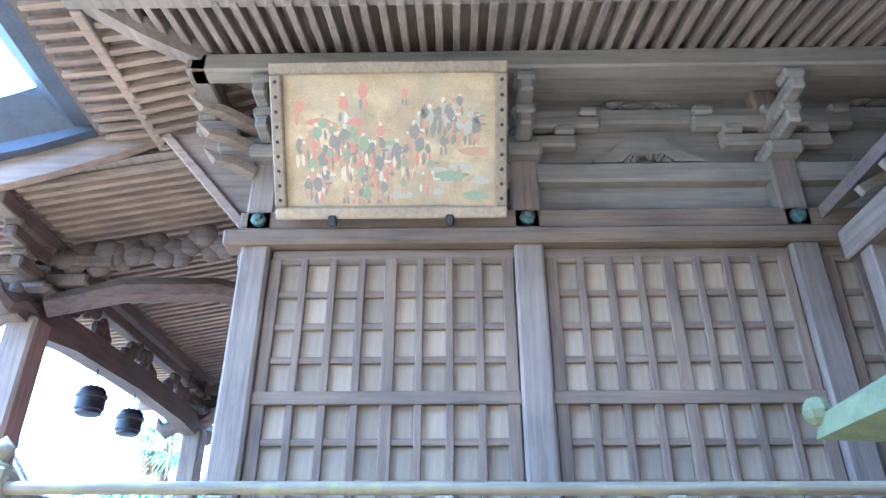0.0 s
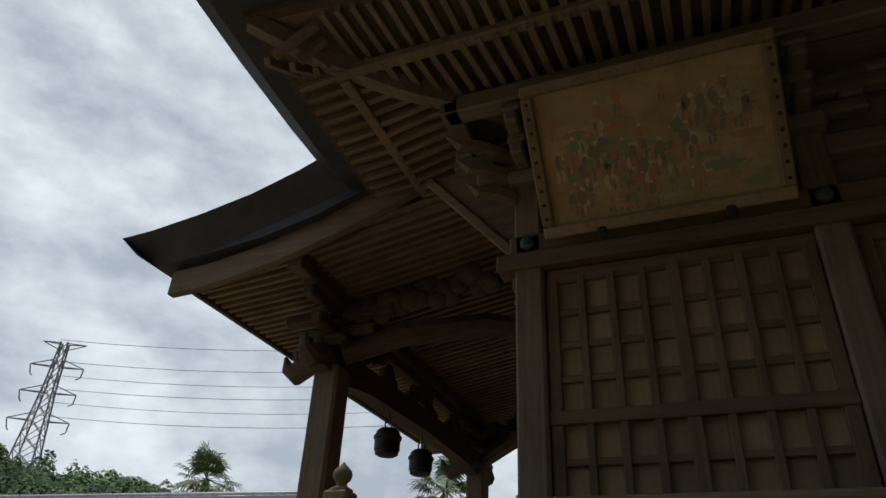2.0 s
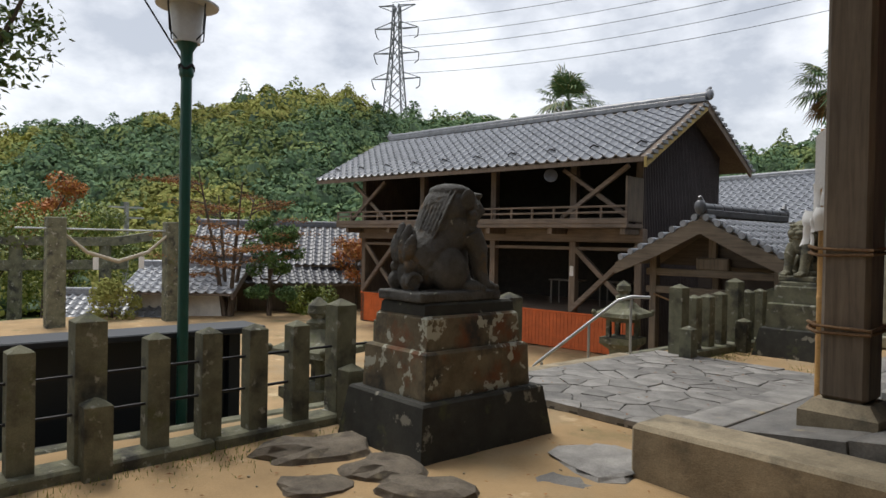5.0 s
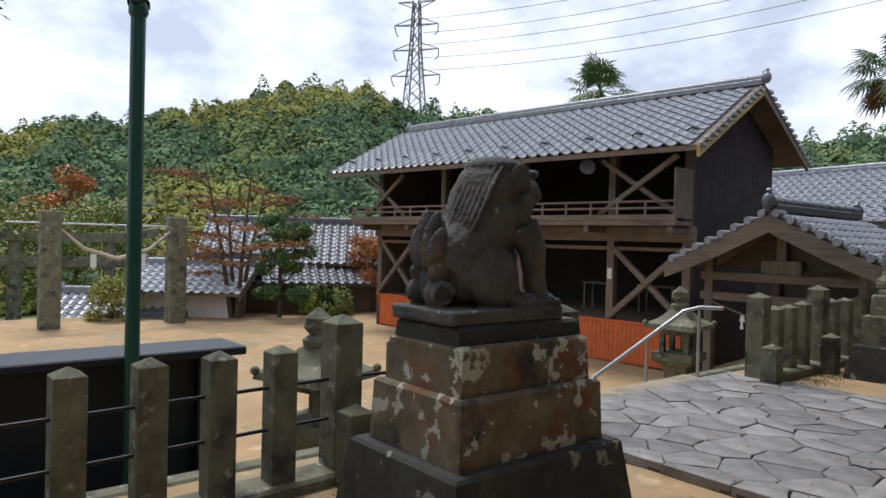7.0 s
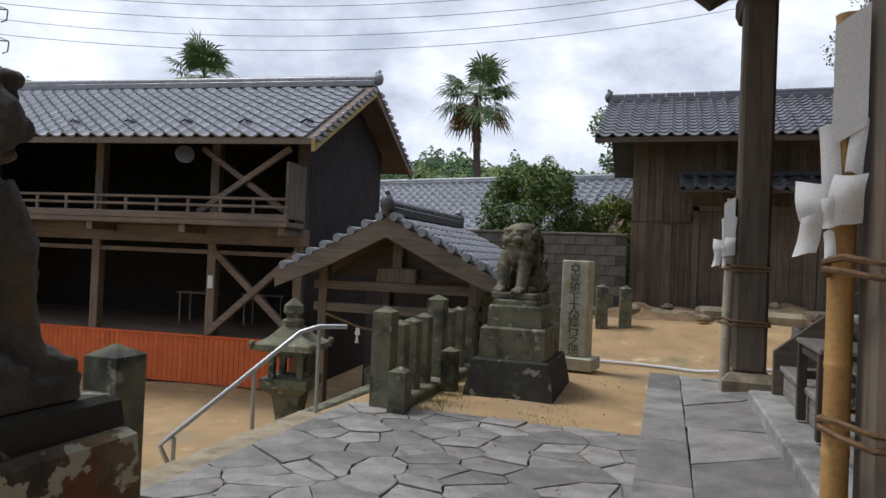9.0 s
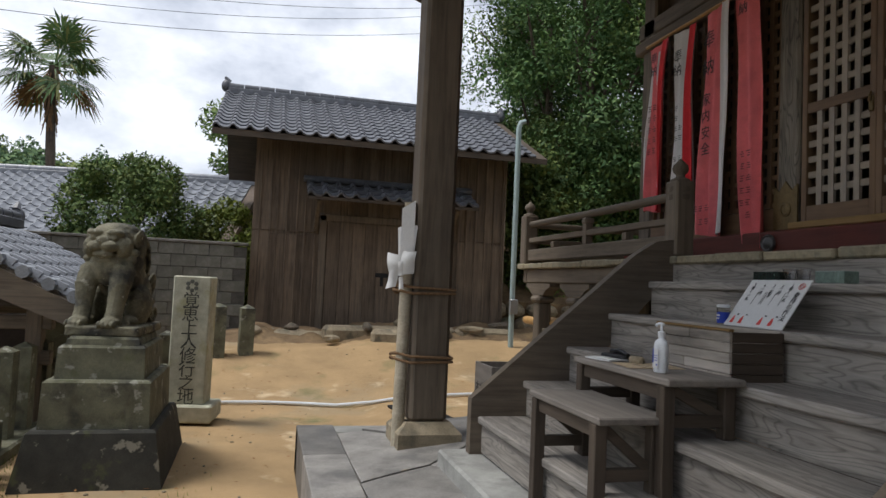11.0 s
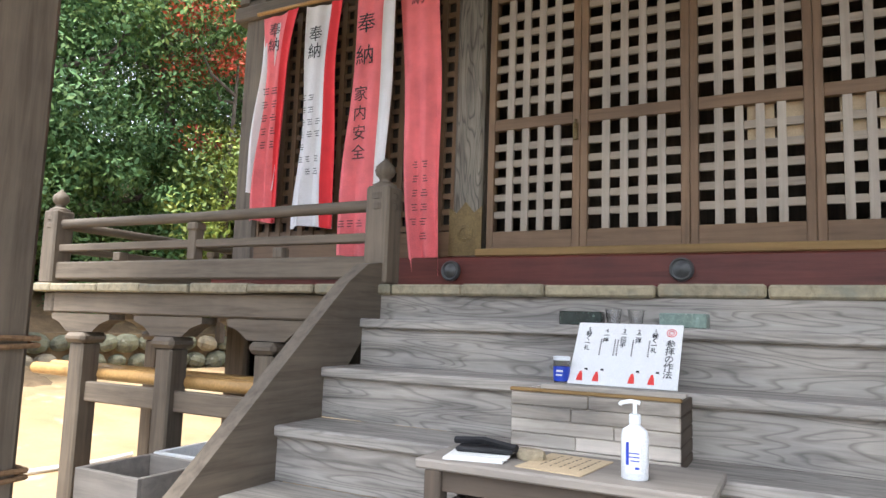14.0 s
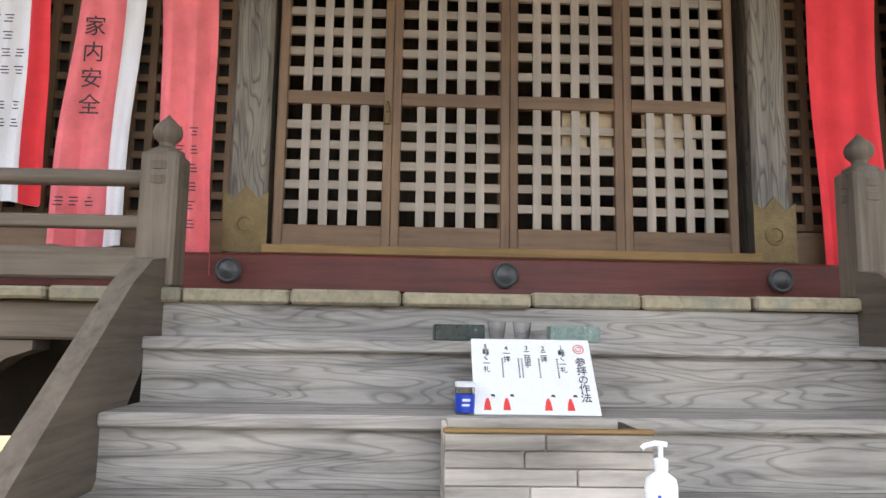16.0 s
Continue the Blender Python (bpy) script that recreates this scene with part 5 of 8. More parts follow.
def ridge_line(parent, a, b, mat, r=0.075):
    a, b = Vector(a), Vector(b)
    part("ridge_course", Shape().beam(a + Vector((0, 0, 0.02)), b + Vector((0, 0, 0.02)), 0.22, 0.12, 0.01), mat, parent)
    n = max(2, int((b - a).length / 0.3))
    sh = Shape()
    for i in range(n):
        p, q = a.lerp(b, i / n), a.lerp(b, (i + 0.96) / n)
        sh.tube([tuple(p + Vector((0, 0, 0.11))), tuple(q + Vector((0, 0, 0.11)))], [r * 1.05, r], 10)
    part("ridge_tiles", sh, mat, parent, smooth=True)
    for e, s in ((a, -1), (b, 1)):
        d = (b - a).normalized() * s
        part("ridge_end_tile", Shape().ball(tuple(e + d * 0.05 + Vector((0, 0, 0.12))), (0.10, 0.10, 0.13), 10, 7).tube([tuple(e + Vector((0, 0, 0.2))), tuple(e + d * 0.08 + Vector((0, 0, 0.30)))], [0.06, 0.03], 6), mat, parent, smooth=True)


# ---- stage building in the yard ----
stage = thing("stage_building", "two-storey dark wooden stage hall with a grey tiled roof", "building", (-11.08, 13.9, -1.1), turn=6.0)
# local x runs east, so the building lies on negative x; y runs north; z from the yard
EZ, RZ, L, D = 4.30, 5.90, 11.0, 3.0
part("roof_deck", Shape().prism([(0, EZ - 0.10), (D, RZ - 0.10), (2 * D, EZ + 0.18), (2 * D, EZ + 0.24), (D, RZ), (0, EZ)], 0, -L, 0), wood_stage, stage)
part("bargeboard", Shape().prism([(-0.02, EZ - 0.22), (D, RZ - 0.22), (D, RZ - 0.03), (-0.02, EZ - 0.02)], 0, -0.06, 0.0), wood("ochre_barge_wood", (0.36, 0.27, 0.10), 1), stage, "yellowish bargeboard")
part("bargeboard", Shape().prism([(D, RZ - 0.22), (2 * D, EZ + 0.06), (2 * D, EZ + 0.24), (D, RZ - 0.03)], 0, -0.06, 0.0), wood_stage, stage)
s_len = math.hypot(D, RZ - EZ)
tiled_slope(stage, slope_frame((-L, -0.02, EZ + 0.01), (1, 0, 0), (0, D, RZ - EZ)), L, s_len, tile_grey, 0.285, 0.262, 300)
m_back = slope_frame((0, 2 * D, EZ + 0.25), (-1, 0, 0), (0, -D, RZ - EZ - 0.24))
tiled_slope(stage, m_back, L, s_len, tile_grey, 0.285, 0.262, 0)
ridge_line(stage, (-L + 0.1, D, RZ + 0.02), (-0.02, D, RZ + 0.02), tile_grey, 0.085)
sh = Shape()
for i in range(int(s_len / 0.26)):
    t = i * 0.26 / s_len
    for yy, zz in ((t * D, EZ + t * (RZ - EZ)), (2 * D - t * D, EZ + 0.24 + t * (RZ - EZ - 0.24))):
        sh.box(-0.03, 0.025, yy, yy + 0.22, zz - 0.03, zz + 0.05, 0.01)
tagged(part("verge_tiles", sh, tile_grey, stage), kind="stuff")
for k, (u, v) in enumerate([(i * 1.14 + 0.4 + 0.45 * j, 0.55 + 0.24 * j) for i in range(10) for j in (0, )]):
    part("snow_guard", Shape().tube([(-u - 0.12, v, EZ + v * 0.56 + 0.05), (-u, v - 0.05, EZ + v * 0.56 + 0.10), (-u + 0.12, v, EZ + v * 0.56 + 0.05)], 0.018, 6), metal_black, stage)
FW = 0.95          # front wall line
X0, X1 = -L + 1.1, -0.55
part("wall", Shape().box(X0, X1, 2 * D - 0.9, 2 * D - 0.8, 0, EZ + 0.5), corrugated, stage)
gable = [(FW, 0.0), (2 * D - 0.8, 0.0), (2 * D - 0.8, EZ + 0.55), (D, RZ - 0.14), (FW, EZ + 0.42)]
part("gable_wall", Shape().prism(gable, 0, X1 - 0.06, X1), corrugated, stage, "black corrugated iron cladding")
sh = Shape()
for i in range(52):
    y = FW + 0.04 + i * 0.08
    top = EZ + 0.42 + (y - FW) / (D - FW) * (RZ - EZ - 0.56) if y < D else RZ - 0.14 - (y - D) * 0.53
    if y > 2 * D - 0.85:
        break
    sh.tube([(X1 + 0.004, y, 0.02), (X1 + 0.004, y, top)], 0.022, 5, False)
part("corrugation", sh, corrugated, stage, smooth=True)
part("gable_wall", Shape().prism(gable, 0, X0, X0 + 0.06), wood_stage, stage)
part("stage_floor", Shape().box(X0, X1 - 0.06, FW, 2 * D - 0.9, 0.80, 0.90), wood_stage_x, stage)
# the stage's inner shade is painted into the back wall's colour
part("back_wall", Shape().box(X0, X1 - 0.06, 4.6, 4.66, 0.9, EZ + 0.6), shaded_inside, stage, "plank wall behind the stage, near-black to hold the interior shade")
part("ceiling_floor", Shape().box(X0, X1 - 0.06, FW, 4.6, 2.86, 2.94), wood_stage_x, stage)
n_b = 92
for i in range(n_b):
    x = X0 + (X1 - X0) * i / n_b
    part("base_board", Shape().box(x + 0.004, x + (X1 - X0) / n_b - 0.004, FW - 0.02, FW + 0.01, 0.03, 0.86), orange_board, stage)
part("base_cap", Shape().box(X0, X1, FW - 0.05, FW + 0.02, 0.862, 0.90, 0.005), orange_board, stage)
posts = [X0 + 0.08, X0 + 2.6, X0 + 5.2, X1 - 1.75, X1 - 0.08]
for x in posts:
    part("post", Shape().box(x - 0.085, x + 0.085, FW - 0.02, FW + 0.15, 0.0 if x in (posts[0], posts[-1]) else 0.9, EZ + 0.4, 0.01), wood_stage, stage)
part("main_beam", Shape().box(X0 - 0.1, X1 + 0.05, FW - 0.06, FW + 0.16, 2.55, 2.86, 0.015), wood_stage_x, stage)
part("lintel", Shape().box(X0, X1, FW, FW + 0.1, 2.36, 2.44, 0.01), wood_stage_x, stage)
part("balcony_floor", Shape().box(X0 - 0.35, X1 + 0.02, FW - 0.75, FW - 0.06, 2.86, 2.95, 0.01), wood_stage_x, stage)
part("balcony_beam", Shape().box(X0 - 0.35, X1 + 0.02, FW - 0.76, FW - 0.66, 2.95, 3.07, 0.01), wood_stage_x, stage)
for z in (3.17, 3.30):
    part("balcony_rail", Shape().box(X0 - 0.35, X1 + 0.02, FW - 0.74, FW - 0.69, z, z + 0.045, 0.006), wood_stage_x, stage)
for i in range(17):
    x = X0 - 0.3 + (X1 - X0 + 0.3) * i / 16
    part("baluster", Shape().box(x - 0.025, x + 0.025, FW - 0.735, FW - 0.695, 3.07, 3.32), wood_stage, stage)
for i in range(6):
    x = X0 + 0.1 + (X1 - X0 - 0.2) * i / 5
    part("bracket_arm", Shape().box(x - 0.06, x + 0.06, FW - 0.7, FW + 0.1, 2.72, 2.86, 0.01), wood_stage, stage)
for a, b in ((posts[3], posts[4]), (posts[0], posts[0] + 1.5)):
    part("cross_brace", Shape().beam((a, FW - 0.03, 0.95), (b, FW - 0.03, 2.45), 0.10, 0.12, 0.01), wood_stage_x, stage)
    part("cross_brace", Shape().beam((a, FW + 0.03, 2.45), (b, FW + 0.03, 0.95), 0.10, 0.12, 0.01), wood_stage_x, stage)
    part("cross_brace", Shape().beam((a, FW - 0.5, 3.08), (b, FW - 0.5, 4.2), 0.08, 0.10, 0.01), wood_stage_x, stage)
    part("cross_brace", Shape().beam((a, FW - 0.42, 4.2), (b, FW - 0.42, 3.08), 0.08, 0.10, 0.01), wood_stage_x, stage)
part("end_board", Shape().box(X1 - 0.04, X1 + 0.02, FW - 0.72, FW - 0.02, 3.0, 3.95, 0.01), wood_grey[2], stage, "weathered end board of the balcony")
flood = part("floodlight", Shape().lathe([(0.05, 0), (0.12, 0.04), (0.16, 0.12), (0.16, 0.14), (0.10, 0.13), (0.0, 0.12)], n=16), pylon_steel, stage, "round metal floodlight", True)
flood.matrix_basis = pose(X1 - 2.0, FW - 0.62, 4.02, 75, 0, 40)
for x, d in ((X0 + 5.9, 0.0), (X0 + 7.2, 0.3)):
    part("folding_table", Shape().box(x, x + 0.95, 2.5 + d, 2.95 + d, 1.52, 1.55, 0.005).box(x + 0.05, x + 0.08, 2.52 + d, 2.55 + d, 0.9, 1.52).box(x + 0.87, x + 0.9, 2.52 + d, 2.55 + d, 0.9, 1.52).box(x + 0.05, x + 0.08, 2.9 + d, 2.93 + d, 0.9, 1.52), wood_table, stage, "pale folding table on the stage")
part("notice", Shape().box(posts[3] - 0.05, posts[3] + 0.05, FW - 0.03, FW - 0.022, 1.75, 1.98), paper, stage)

# large tiled house behind it
def house(name, label, at, turn, wide, deep, wall_h, rise, mat_tile, mat_wall, singles=0, over=0.5, hip=0.0, group=""):
    h = thing(name, label, "house", at, turn, group)
    part("wall", Shape().box(0, wide, 0, deep, 0, wall_h), mat_wall, h)
    e = wall_h
    part("roof_deck", Shape().prism([(-over, e - 0.06), (deep / 2, e + rise - 0.06), (deep + over, e - 0.06), (deep + over, e), (deep / 2, e + rise), (-over, e)], 0, -over, wide + over), wood_stage, h)
    up = math.hypot(deep / 2 + over, rise)
    tiled_slope(h, slope_frame((-over, -over, e + 0.01), (1, 0, 0), (0, deep / 2 + over, rise)), wide + 2 * over, up, mat_tile, 0.29, 0.27, singles)
    tiled_slope(h, slope_frame((wide + over, deep + over, e + 0.01), (-1, 0, 0), (0, -deep / 2 - over, rise)), wide + 2 * over, up, mat_tile, 0.29, 0.27, 0)
    ridge_line(h, (-over, deep / 2, e + rise), (wide + over, deep / 2, e + rise), mat_tile, 0.09)
    for x0 in (-over, wide + over - 0.05):
        part("bargeboard", Shape().prism([(-over, e - 0.18), (deep / 2, e + rise - 0.2), (deep + over, e - 0.18), (deep + over, e - 0.03), (deep / 2, e + rise - 0.03), (-over, e - 0.03)], 0, x0, x0 + 0.05), wood_stage_x, h)
    tri = [(0, e - 0.05), (deep / 2, e + rise - 0.25), (deep, e - 0.05)]
    for x0 in (0.0, wide - 0.06):
        part("gable", Shape().prism(tri, 0, x0, x0 + 0.06), mat_wall, h)
    return h

house("tiled_house", "long grey-tiled house behind the stage", (-17.2, 23.4, -1.1), -12, 10, 6, 2.8, 2.1, tile_grey, wood_kura)
VILLAGE = "village houses"
house("tiled_house", "village house with a dark tiled roof and a brown gable", (-27.4, 11.3, -1.7), 58, 5.2, 4.0, 2.15, 1.45, tile_old, wood_kura, group=VILLAGE)
house("tiled_house", "low tiled front wing of the village house", (-25.8, 10.7, -1.9), 68, 6.0, 2.4, 1.75, 0.75, tile_old, wood_kura, group=VILLAGE)
house("tiled_house", "village wing with a pale grey sheet roof", (-25.7, 8.7, -1.9), 50, 2.5, 2.6, 1.55, 0.75, tile_grey, plaster, group=VILLAGE)
house("tiled_house", "small outbuilding with a low grey tiled roof", (-26.6, 6.6, -3.2), 52, 3.0, 2.6, 1.75, 0.95, tile_grey, wood_kura, group=VILLAGE)
house("tiled_house", "village house with a grey roof and white plaster walls", (-31.5, 19.6, -3.0), 78, 4.5, 4.0, 3.0, 1.3, tile_grey, plaster, group=VILLAGE)

# ---- water pavilion ----
well = thing("water_pavilion", "small open water pavilion with a tiled gable roof", "pavilion", (-9.33, 14.4, -1.1))
WZ = 1.1
hw, rise, y0, y1 = 1.68, 0.82, -1.55, 1.75
part("roof_deck", Shape().prism([(-hw, WZ + 1.04), (0, WZ + 1.04 + rise), (hw, WZ + 1.04), (hw, WZ + 1.10), (0, WZ + 1.11 + rise), (-hw, WZ + 1.10)], 1, y0, y1), wood_grey[1], well)
up = math.hypot(hw, rise)
tiled_slope(well, slope_frame((hw, y0, WZ + 1.11), (0, 1, 0), (-hw, 0, rise)), y1 - y0, up, tile_grey, 0.25, 0.235, 150)
tiled_slope(well, slope_frame((-hw, y1, WZ + 1.11), (0, -1, 0), (hw, 0, rise)), y1 - y0, up, tile_grey, 0.25, 0.235, 150)
ridge_line(well, (0, y0, WZ + 1.14 + rise), (0, y1, WZ + 1.14 + rise), tile_old, 0.08)
for s in (-1, 1):
    part("bargeboard", Shape().prism([(s * (hw + 0.02), WZ + 0.86), (s * (hw + 0.02), WZ + 1.06), (0, WZ + 1.06 + rise), (0, WZ + 0.80 + rise), (s * hw * 0.5, WZ + 0.84 + rise * 0.45)], 1, y0 - 0.05, y0), wood_grey[0], well)
    sh = Shape()
    for i in range(8):
        t = (i + 0.5) / 8
        sh.tube([(s * hw * (1 - t), y0 - 0.06, WZ + 1.13 + rise * t), (s * hw * (1 - t), y0 + 0.2, WZ + 1.13 + rise * t)], 0.06, 8)
    tagged(part("verge_tiles", sh, tile_grey, well, smooth=True), kind="stuff")
for x in (-1.15, 1.15):
    for y in (-1.1, 1.3):
        part("post", Shape().box(x - 0.07, x + 0.07, y - 0.07, y + 0.07, 0.0, WZ + 1.25, 0.01), wood_grey[2], well)
for z, y in ((1.62, -1.1), (1.95, -1.1), (1.95, 1.3)):
    part("tie_beam", Shape().box(-1.3, 1.3, y - 0.06, y + 0.06, z, z + 0.13, 0.01), wood_grey[0], well)
part("strut", Shape().box(-0.3, 0.3, -1.16, -1.04, 2.08, 2.3, 0.02).box(-0.07, 0.07, -1.14, -1.06, 2.3, 2.7), wood_grey[2], well)
part("gable_board", Shape().prism([(-1.1, 2.15), (1.1, 2.15), (0, 2.85)], 1, -1.03, -1.0), wood_dark[0], well)
part("basin", Shape().box(-0.75, 0.75, -0.5, 0.5, 0.0, 0.75, 0.05), stone, well, "stone water basin")
part("straw_rope", Shape().tube([(-1.1, -1.2, 1.6), (-0.5, -1.22, 1.42), (0.0, -1.23, 1.38), (0.5, -1.22, 1.42), (1.1, -1.2, 1.6)], 0.02, 6), rope, well, smooth=True)
for x in (-0.55, 0.45):
    part("paper_streamer", Shape().prism([(x, 1.42), (x + 0.05, 1.42), (x + 0.07, 1.32), (x + 0.03, 1.31), (x + 0.05, 1.2), (x - 0.01, 1.2), (x + 0.01, 1.31), (x - 0.02, 1.32)], 1, -1.245, -1.24), paper, well)
part("back_board", Shape().box(-1.6, 1.3, 1.35, 1.4, 0, 1.9), corrugated, well)

# ---- storehouse ----
kura = thing("storehouse", "old plank storehouse with a dark tiled roof", "storehouse", (-4.05, 18.6, 0.4))
KX0, KX1, KD = -2.35, 2.36, 3.8
part("wall", Shape().box(KX0, KX1, 0.03, KD, 0.0, 3.5), wood_kura, kura)
kr = random.Random(4)
x = KX0
while x < KX1:
    w = min(kr.uniform(0.10, 0.19), KX1 - x)
    for z0, z1 in ((0.0, 1.85 + kr.uniform(-0.03, 0.03)), (1.87, 3.5)):
        part("plank", Shape().box(x + 0.003, x + w - 0.003, kr.uniform(-0.012, 0.004), 0.032, z0 + kr.uniform(0, 0.03), z1, 0.003), wood_kura, kura)
    x += w
    part("batten", Shape().box(x - 0.014, x + 0.014, -0.03, 0.0, 0.02, 3.5, 0.003), wood_kura, kura)
E2, R2 = 3.44, 4.74
part("roof_deck", Shape().prism([(-0.85, E2 - 0.10), (KD / 2, R2 - 0.08), (KD + 0.85, E2 - 0.10), (KD + 0.85, E2), (KD / 2, R2), (-0.85, E2)], 0, -3.05, 2.85), wood_dark[0], kura)
up = math.hypot(KD / 2 + 0.85, R2 - E2)
tiled_slope(kura, slope_frame((-3.05, -0.87, E2 + 0.01), (1, 0, 0), (0, KD / 2 + 0.85, R2 - E2)), 5.9, up, tile_old, 0.27, 0.25, 300)
tiled_slope(kura, slope_frame((2.85, KD + 0.87, E2 + 0.01), (-1, 0, 0), (0, -KD / 2 - 0.85, R2 - E2)), 5.9, up, tile_old, 0.27, 0.25, 0)
ridge_line(kura, (-3.0, KD / 2, R2 + 0.02), (2.8, KD / 2, R2 + 0.02), tile_old)
part("gable", Shape().prism([(0.03, 3.4), (KD / 2, R2 - 0.12), (KD, 3.4)], 0, KX0, KX0 + 0.06), wood_kura, kura)
part("gable", Shape().prism([(0.03, 3.4), (KD / 2, R2 - 0.12), (KD, 3.4)], 0, KX1 - 0.06, KX1), wood_kura, kura)
part("awning_deck", Shape().prism([(-0.75, 2.40), (-0.03, 2.73), (-0.03, 2.78), (-0.75, 2.45)], 0, -1.45, 1.6), wood_dark[0], kura)
tiled_slope(kura, slope_frame((-1.45, -0.77, 2.46), (1, 0, 0), (0, 0.74, 0.33)), 3.05, 0.8, tile_old, 0.254, 0.25, 60)
part("awning_ridge", Shape().tube([(-1.5, -0.05, 2.84), (1.65, -0.05, 2.84)], 0.06, 8), tile_old, kura, smooth=True)
for x in (-1.25, 1.25):
    part("awning_bracket", Shape().beam((x, -0.03, 1.93), (x, -0.6, 2.42), 0.07, 0.08), wood_grey[1], kura)
part("door_frame", Shape().box(-1.17, -1.05, -0.05, 0.0, 0.1, 2.2, 0.005).box(1.05, 1.17, -0.05, 0.0, 0.1, 2.2, 0.005).box(-1.17, 1.17, -0.05, 0.0, 2.1, 2.22, 0.005), wood_grey[2], kura)
door = part("door", Shape().box(-1.04, 1.04, -0.03, 0.005, 0.15, 2.1, 0.004), wood_kura, kura, "wide dark plank door")
for i in range(9):
    part("door_plank", Shape().box(-1.03 + i * 0.23, -1.03 + i * 0.23 + 0.222, -0.042, -0.031, 0.17, 2.08, 0.003), wood_kura, door)
part("lock_plate", Shape().box(-0.12, 0.12, -0.055, -0.043, 1.12, 1.20).box(-0.03, 0.03, -0.06, -0.043, 0.96, 1.14, 0.004), metal_black, door)
part("threshold", Shape().box(-1.3, 1.3, -0.12, 0.05, 0.03, 0.14, 0.01), wood_grey[0], kura)
br = random.Random(8)
for i in range(17):
    x = -6.6 + i * 0.31
    s = br.uniform(0.16, 0.34)
    z = 0.32 + 0.03 * (i % 3)
    solid("foundation_stone", Shape().ball((0, 0, 0), (s, 0.22, s * 0.55), 9, 6), stone_tan if i % 3 else stone, "rough foundation stone under the storehouse", "stone", (x, 18.45 + br.uniform(-0.12, 0.05), z), br.uniform(0, 90), "foundation stones")
for i, (x, y, w) in enumerate(((-4.4, 17.75, 0.75), (-3.4, 17.95, 0.6), (-2.3, 17.8, 0.5), (-5.5, 18.0, 0.45), (-3.9, 17.2, 0.5))):
    solid("step_stone", Shape().box(-w, w, -0.22, 0.22, -0.2, 0.12, 0.07), stone_tan, "flat mossy stone before the storehouse door", "stone", (x, y, ground_height(x, y) + 0.05), br.uniform(-15, 15), "step stones")

# worn earth bank with roots before the storehouse
bank_rows = []
for j in range(9):
    v = j / 8
    bank_rows.append([(-7.2 + 0.14 * i, 16.9 + 1.6 * v + 0.10 * noise.noise((i * 0.3, v * 3, 1)), ground_height(-7.2 + 0.14 * i, 16.9 + 1.6 * v) - 0.05 + 0.30 * ease(0.1, 0.75, v) * (0.75 + 0.5 * noise.noise((i * 0.21, v * 2.0, 7))) + 0.06 * noise.noise((i * 0.8, v * 9, 3))) for i in range(50)])
solid("earth_bank", Shape().sheet(bank_rows), soil, "worn bank of brown earth before the storehouse", "bank", kind="structure", smooth=True)
for i in range(9):
    x = -6.9 + 0.62 * i
    rock_ = Shape().ball((0, 0, 0), (br.uniform(0.10, 0.24), 0.10, br.uniform(0.05, 0.10)), 9, 6)
    rock_.v = [tuple(Vector(v) * (1 + 0.5 * noise.noise(Vector(v) * 9 + Vector((i, 0, 0))))) for v in rock_.v]
    solid("bank_stone", rock_, stone_tan if i % 2 else rock_brown, "rough stone lying in the earth bank", "stone", (x, 17.25 + 0.35 * (i % 3), ground_height(x, 17.25 + 0.35 * (i % 3)) + 0.10 + 0.06 * (i % 3)), br.uniform(0, 90), "bank stones")

# concrete block wall beside the storehouse
stone_wall_grey = surface("stained_concrete_block", (0.17, 0.16, 0.14), 0.92, 3.0, 0.45, 90, 0.5, 0.004, spots=[((0.10, 0.105, 0.075), 2.5, 0.5, 0.7)], vary=0.15)
block_wall = solid("block_wall", Shape().box(-10.0, -6.45, 18.21, 18.33, -1.2, 1.92), flag_bed, "weathered concrete block wall", "wall", kind="structure")
bm_block = Shape().box(-0.195, 0.195, -0.075, 0.075, -0.095, 0.095, 0.006).mesh("block", stone_wall_grey)
for r_ in range(12):
    for c_ in range(9):
        x = -6.66 - c_ * 0.4 - (0.2 if r_ % 2 else 0)
        if x > -9.95:
            part("block", bm_block, stone_wall_grey, block_wall, at=pose(x, 18.27, -0.35 + r_ * 0.2))
part("coping", Shape().box(-10.05, -6.43, 18.17, 18.37, 1.95, 2.0, 0.01), stone_wall_grey, block_wall)

# rubble wall below the woods
rubble = solid("rubble_wall", Shape().prism([(-1.5, 19.9), (7.0, 17.4), (7.2, 18.2), (-1.3, 20.7)], 2, -0.3, 1.15), soil, "low rubble stone wall below the woods", "wall", kind="structure")
rr = random.Random(21)
for k in range(4):
    for i in range(24):
        t = (i + 0.5 * (k % 2) + rr.uniform(-0.1, 0.1)) / 24
        s = rr.uniform(0.14, 0.22)
        part("rubble_stone", Shape().ball((0, 0, 0), (s * 1.15, 0.16, s * 0.82), 8, 6), stone if rr.random() < 0.6 else stone_tan, rubble, at=pose(-1.5 + 8.5 * t, 19.84 - 2.5 * t, 0.05 + k * 0.31, rr.uniform(-20, 20), rr.uniform(-25, 25), -16))
solid("wood_bank", Shape().sheet([[(-1.4 + i * 1.2, 20.2 - 0.35 * i + j * 1.6, 1.1 + 0.75 * j + 0.25 * noise.noise((i * 0.7, j * 0.9, 2))) for i in range(14)] for j in range(10)]), soil, "leaf-strewn bank rising behind the rubble wall", "bank", kind="structure", smooth=True)

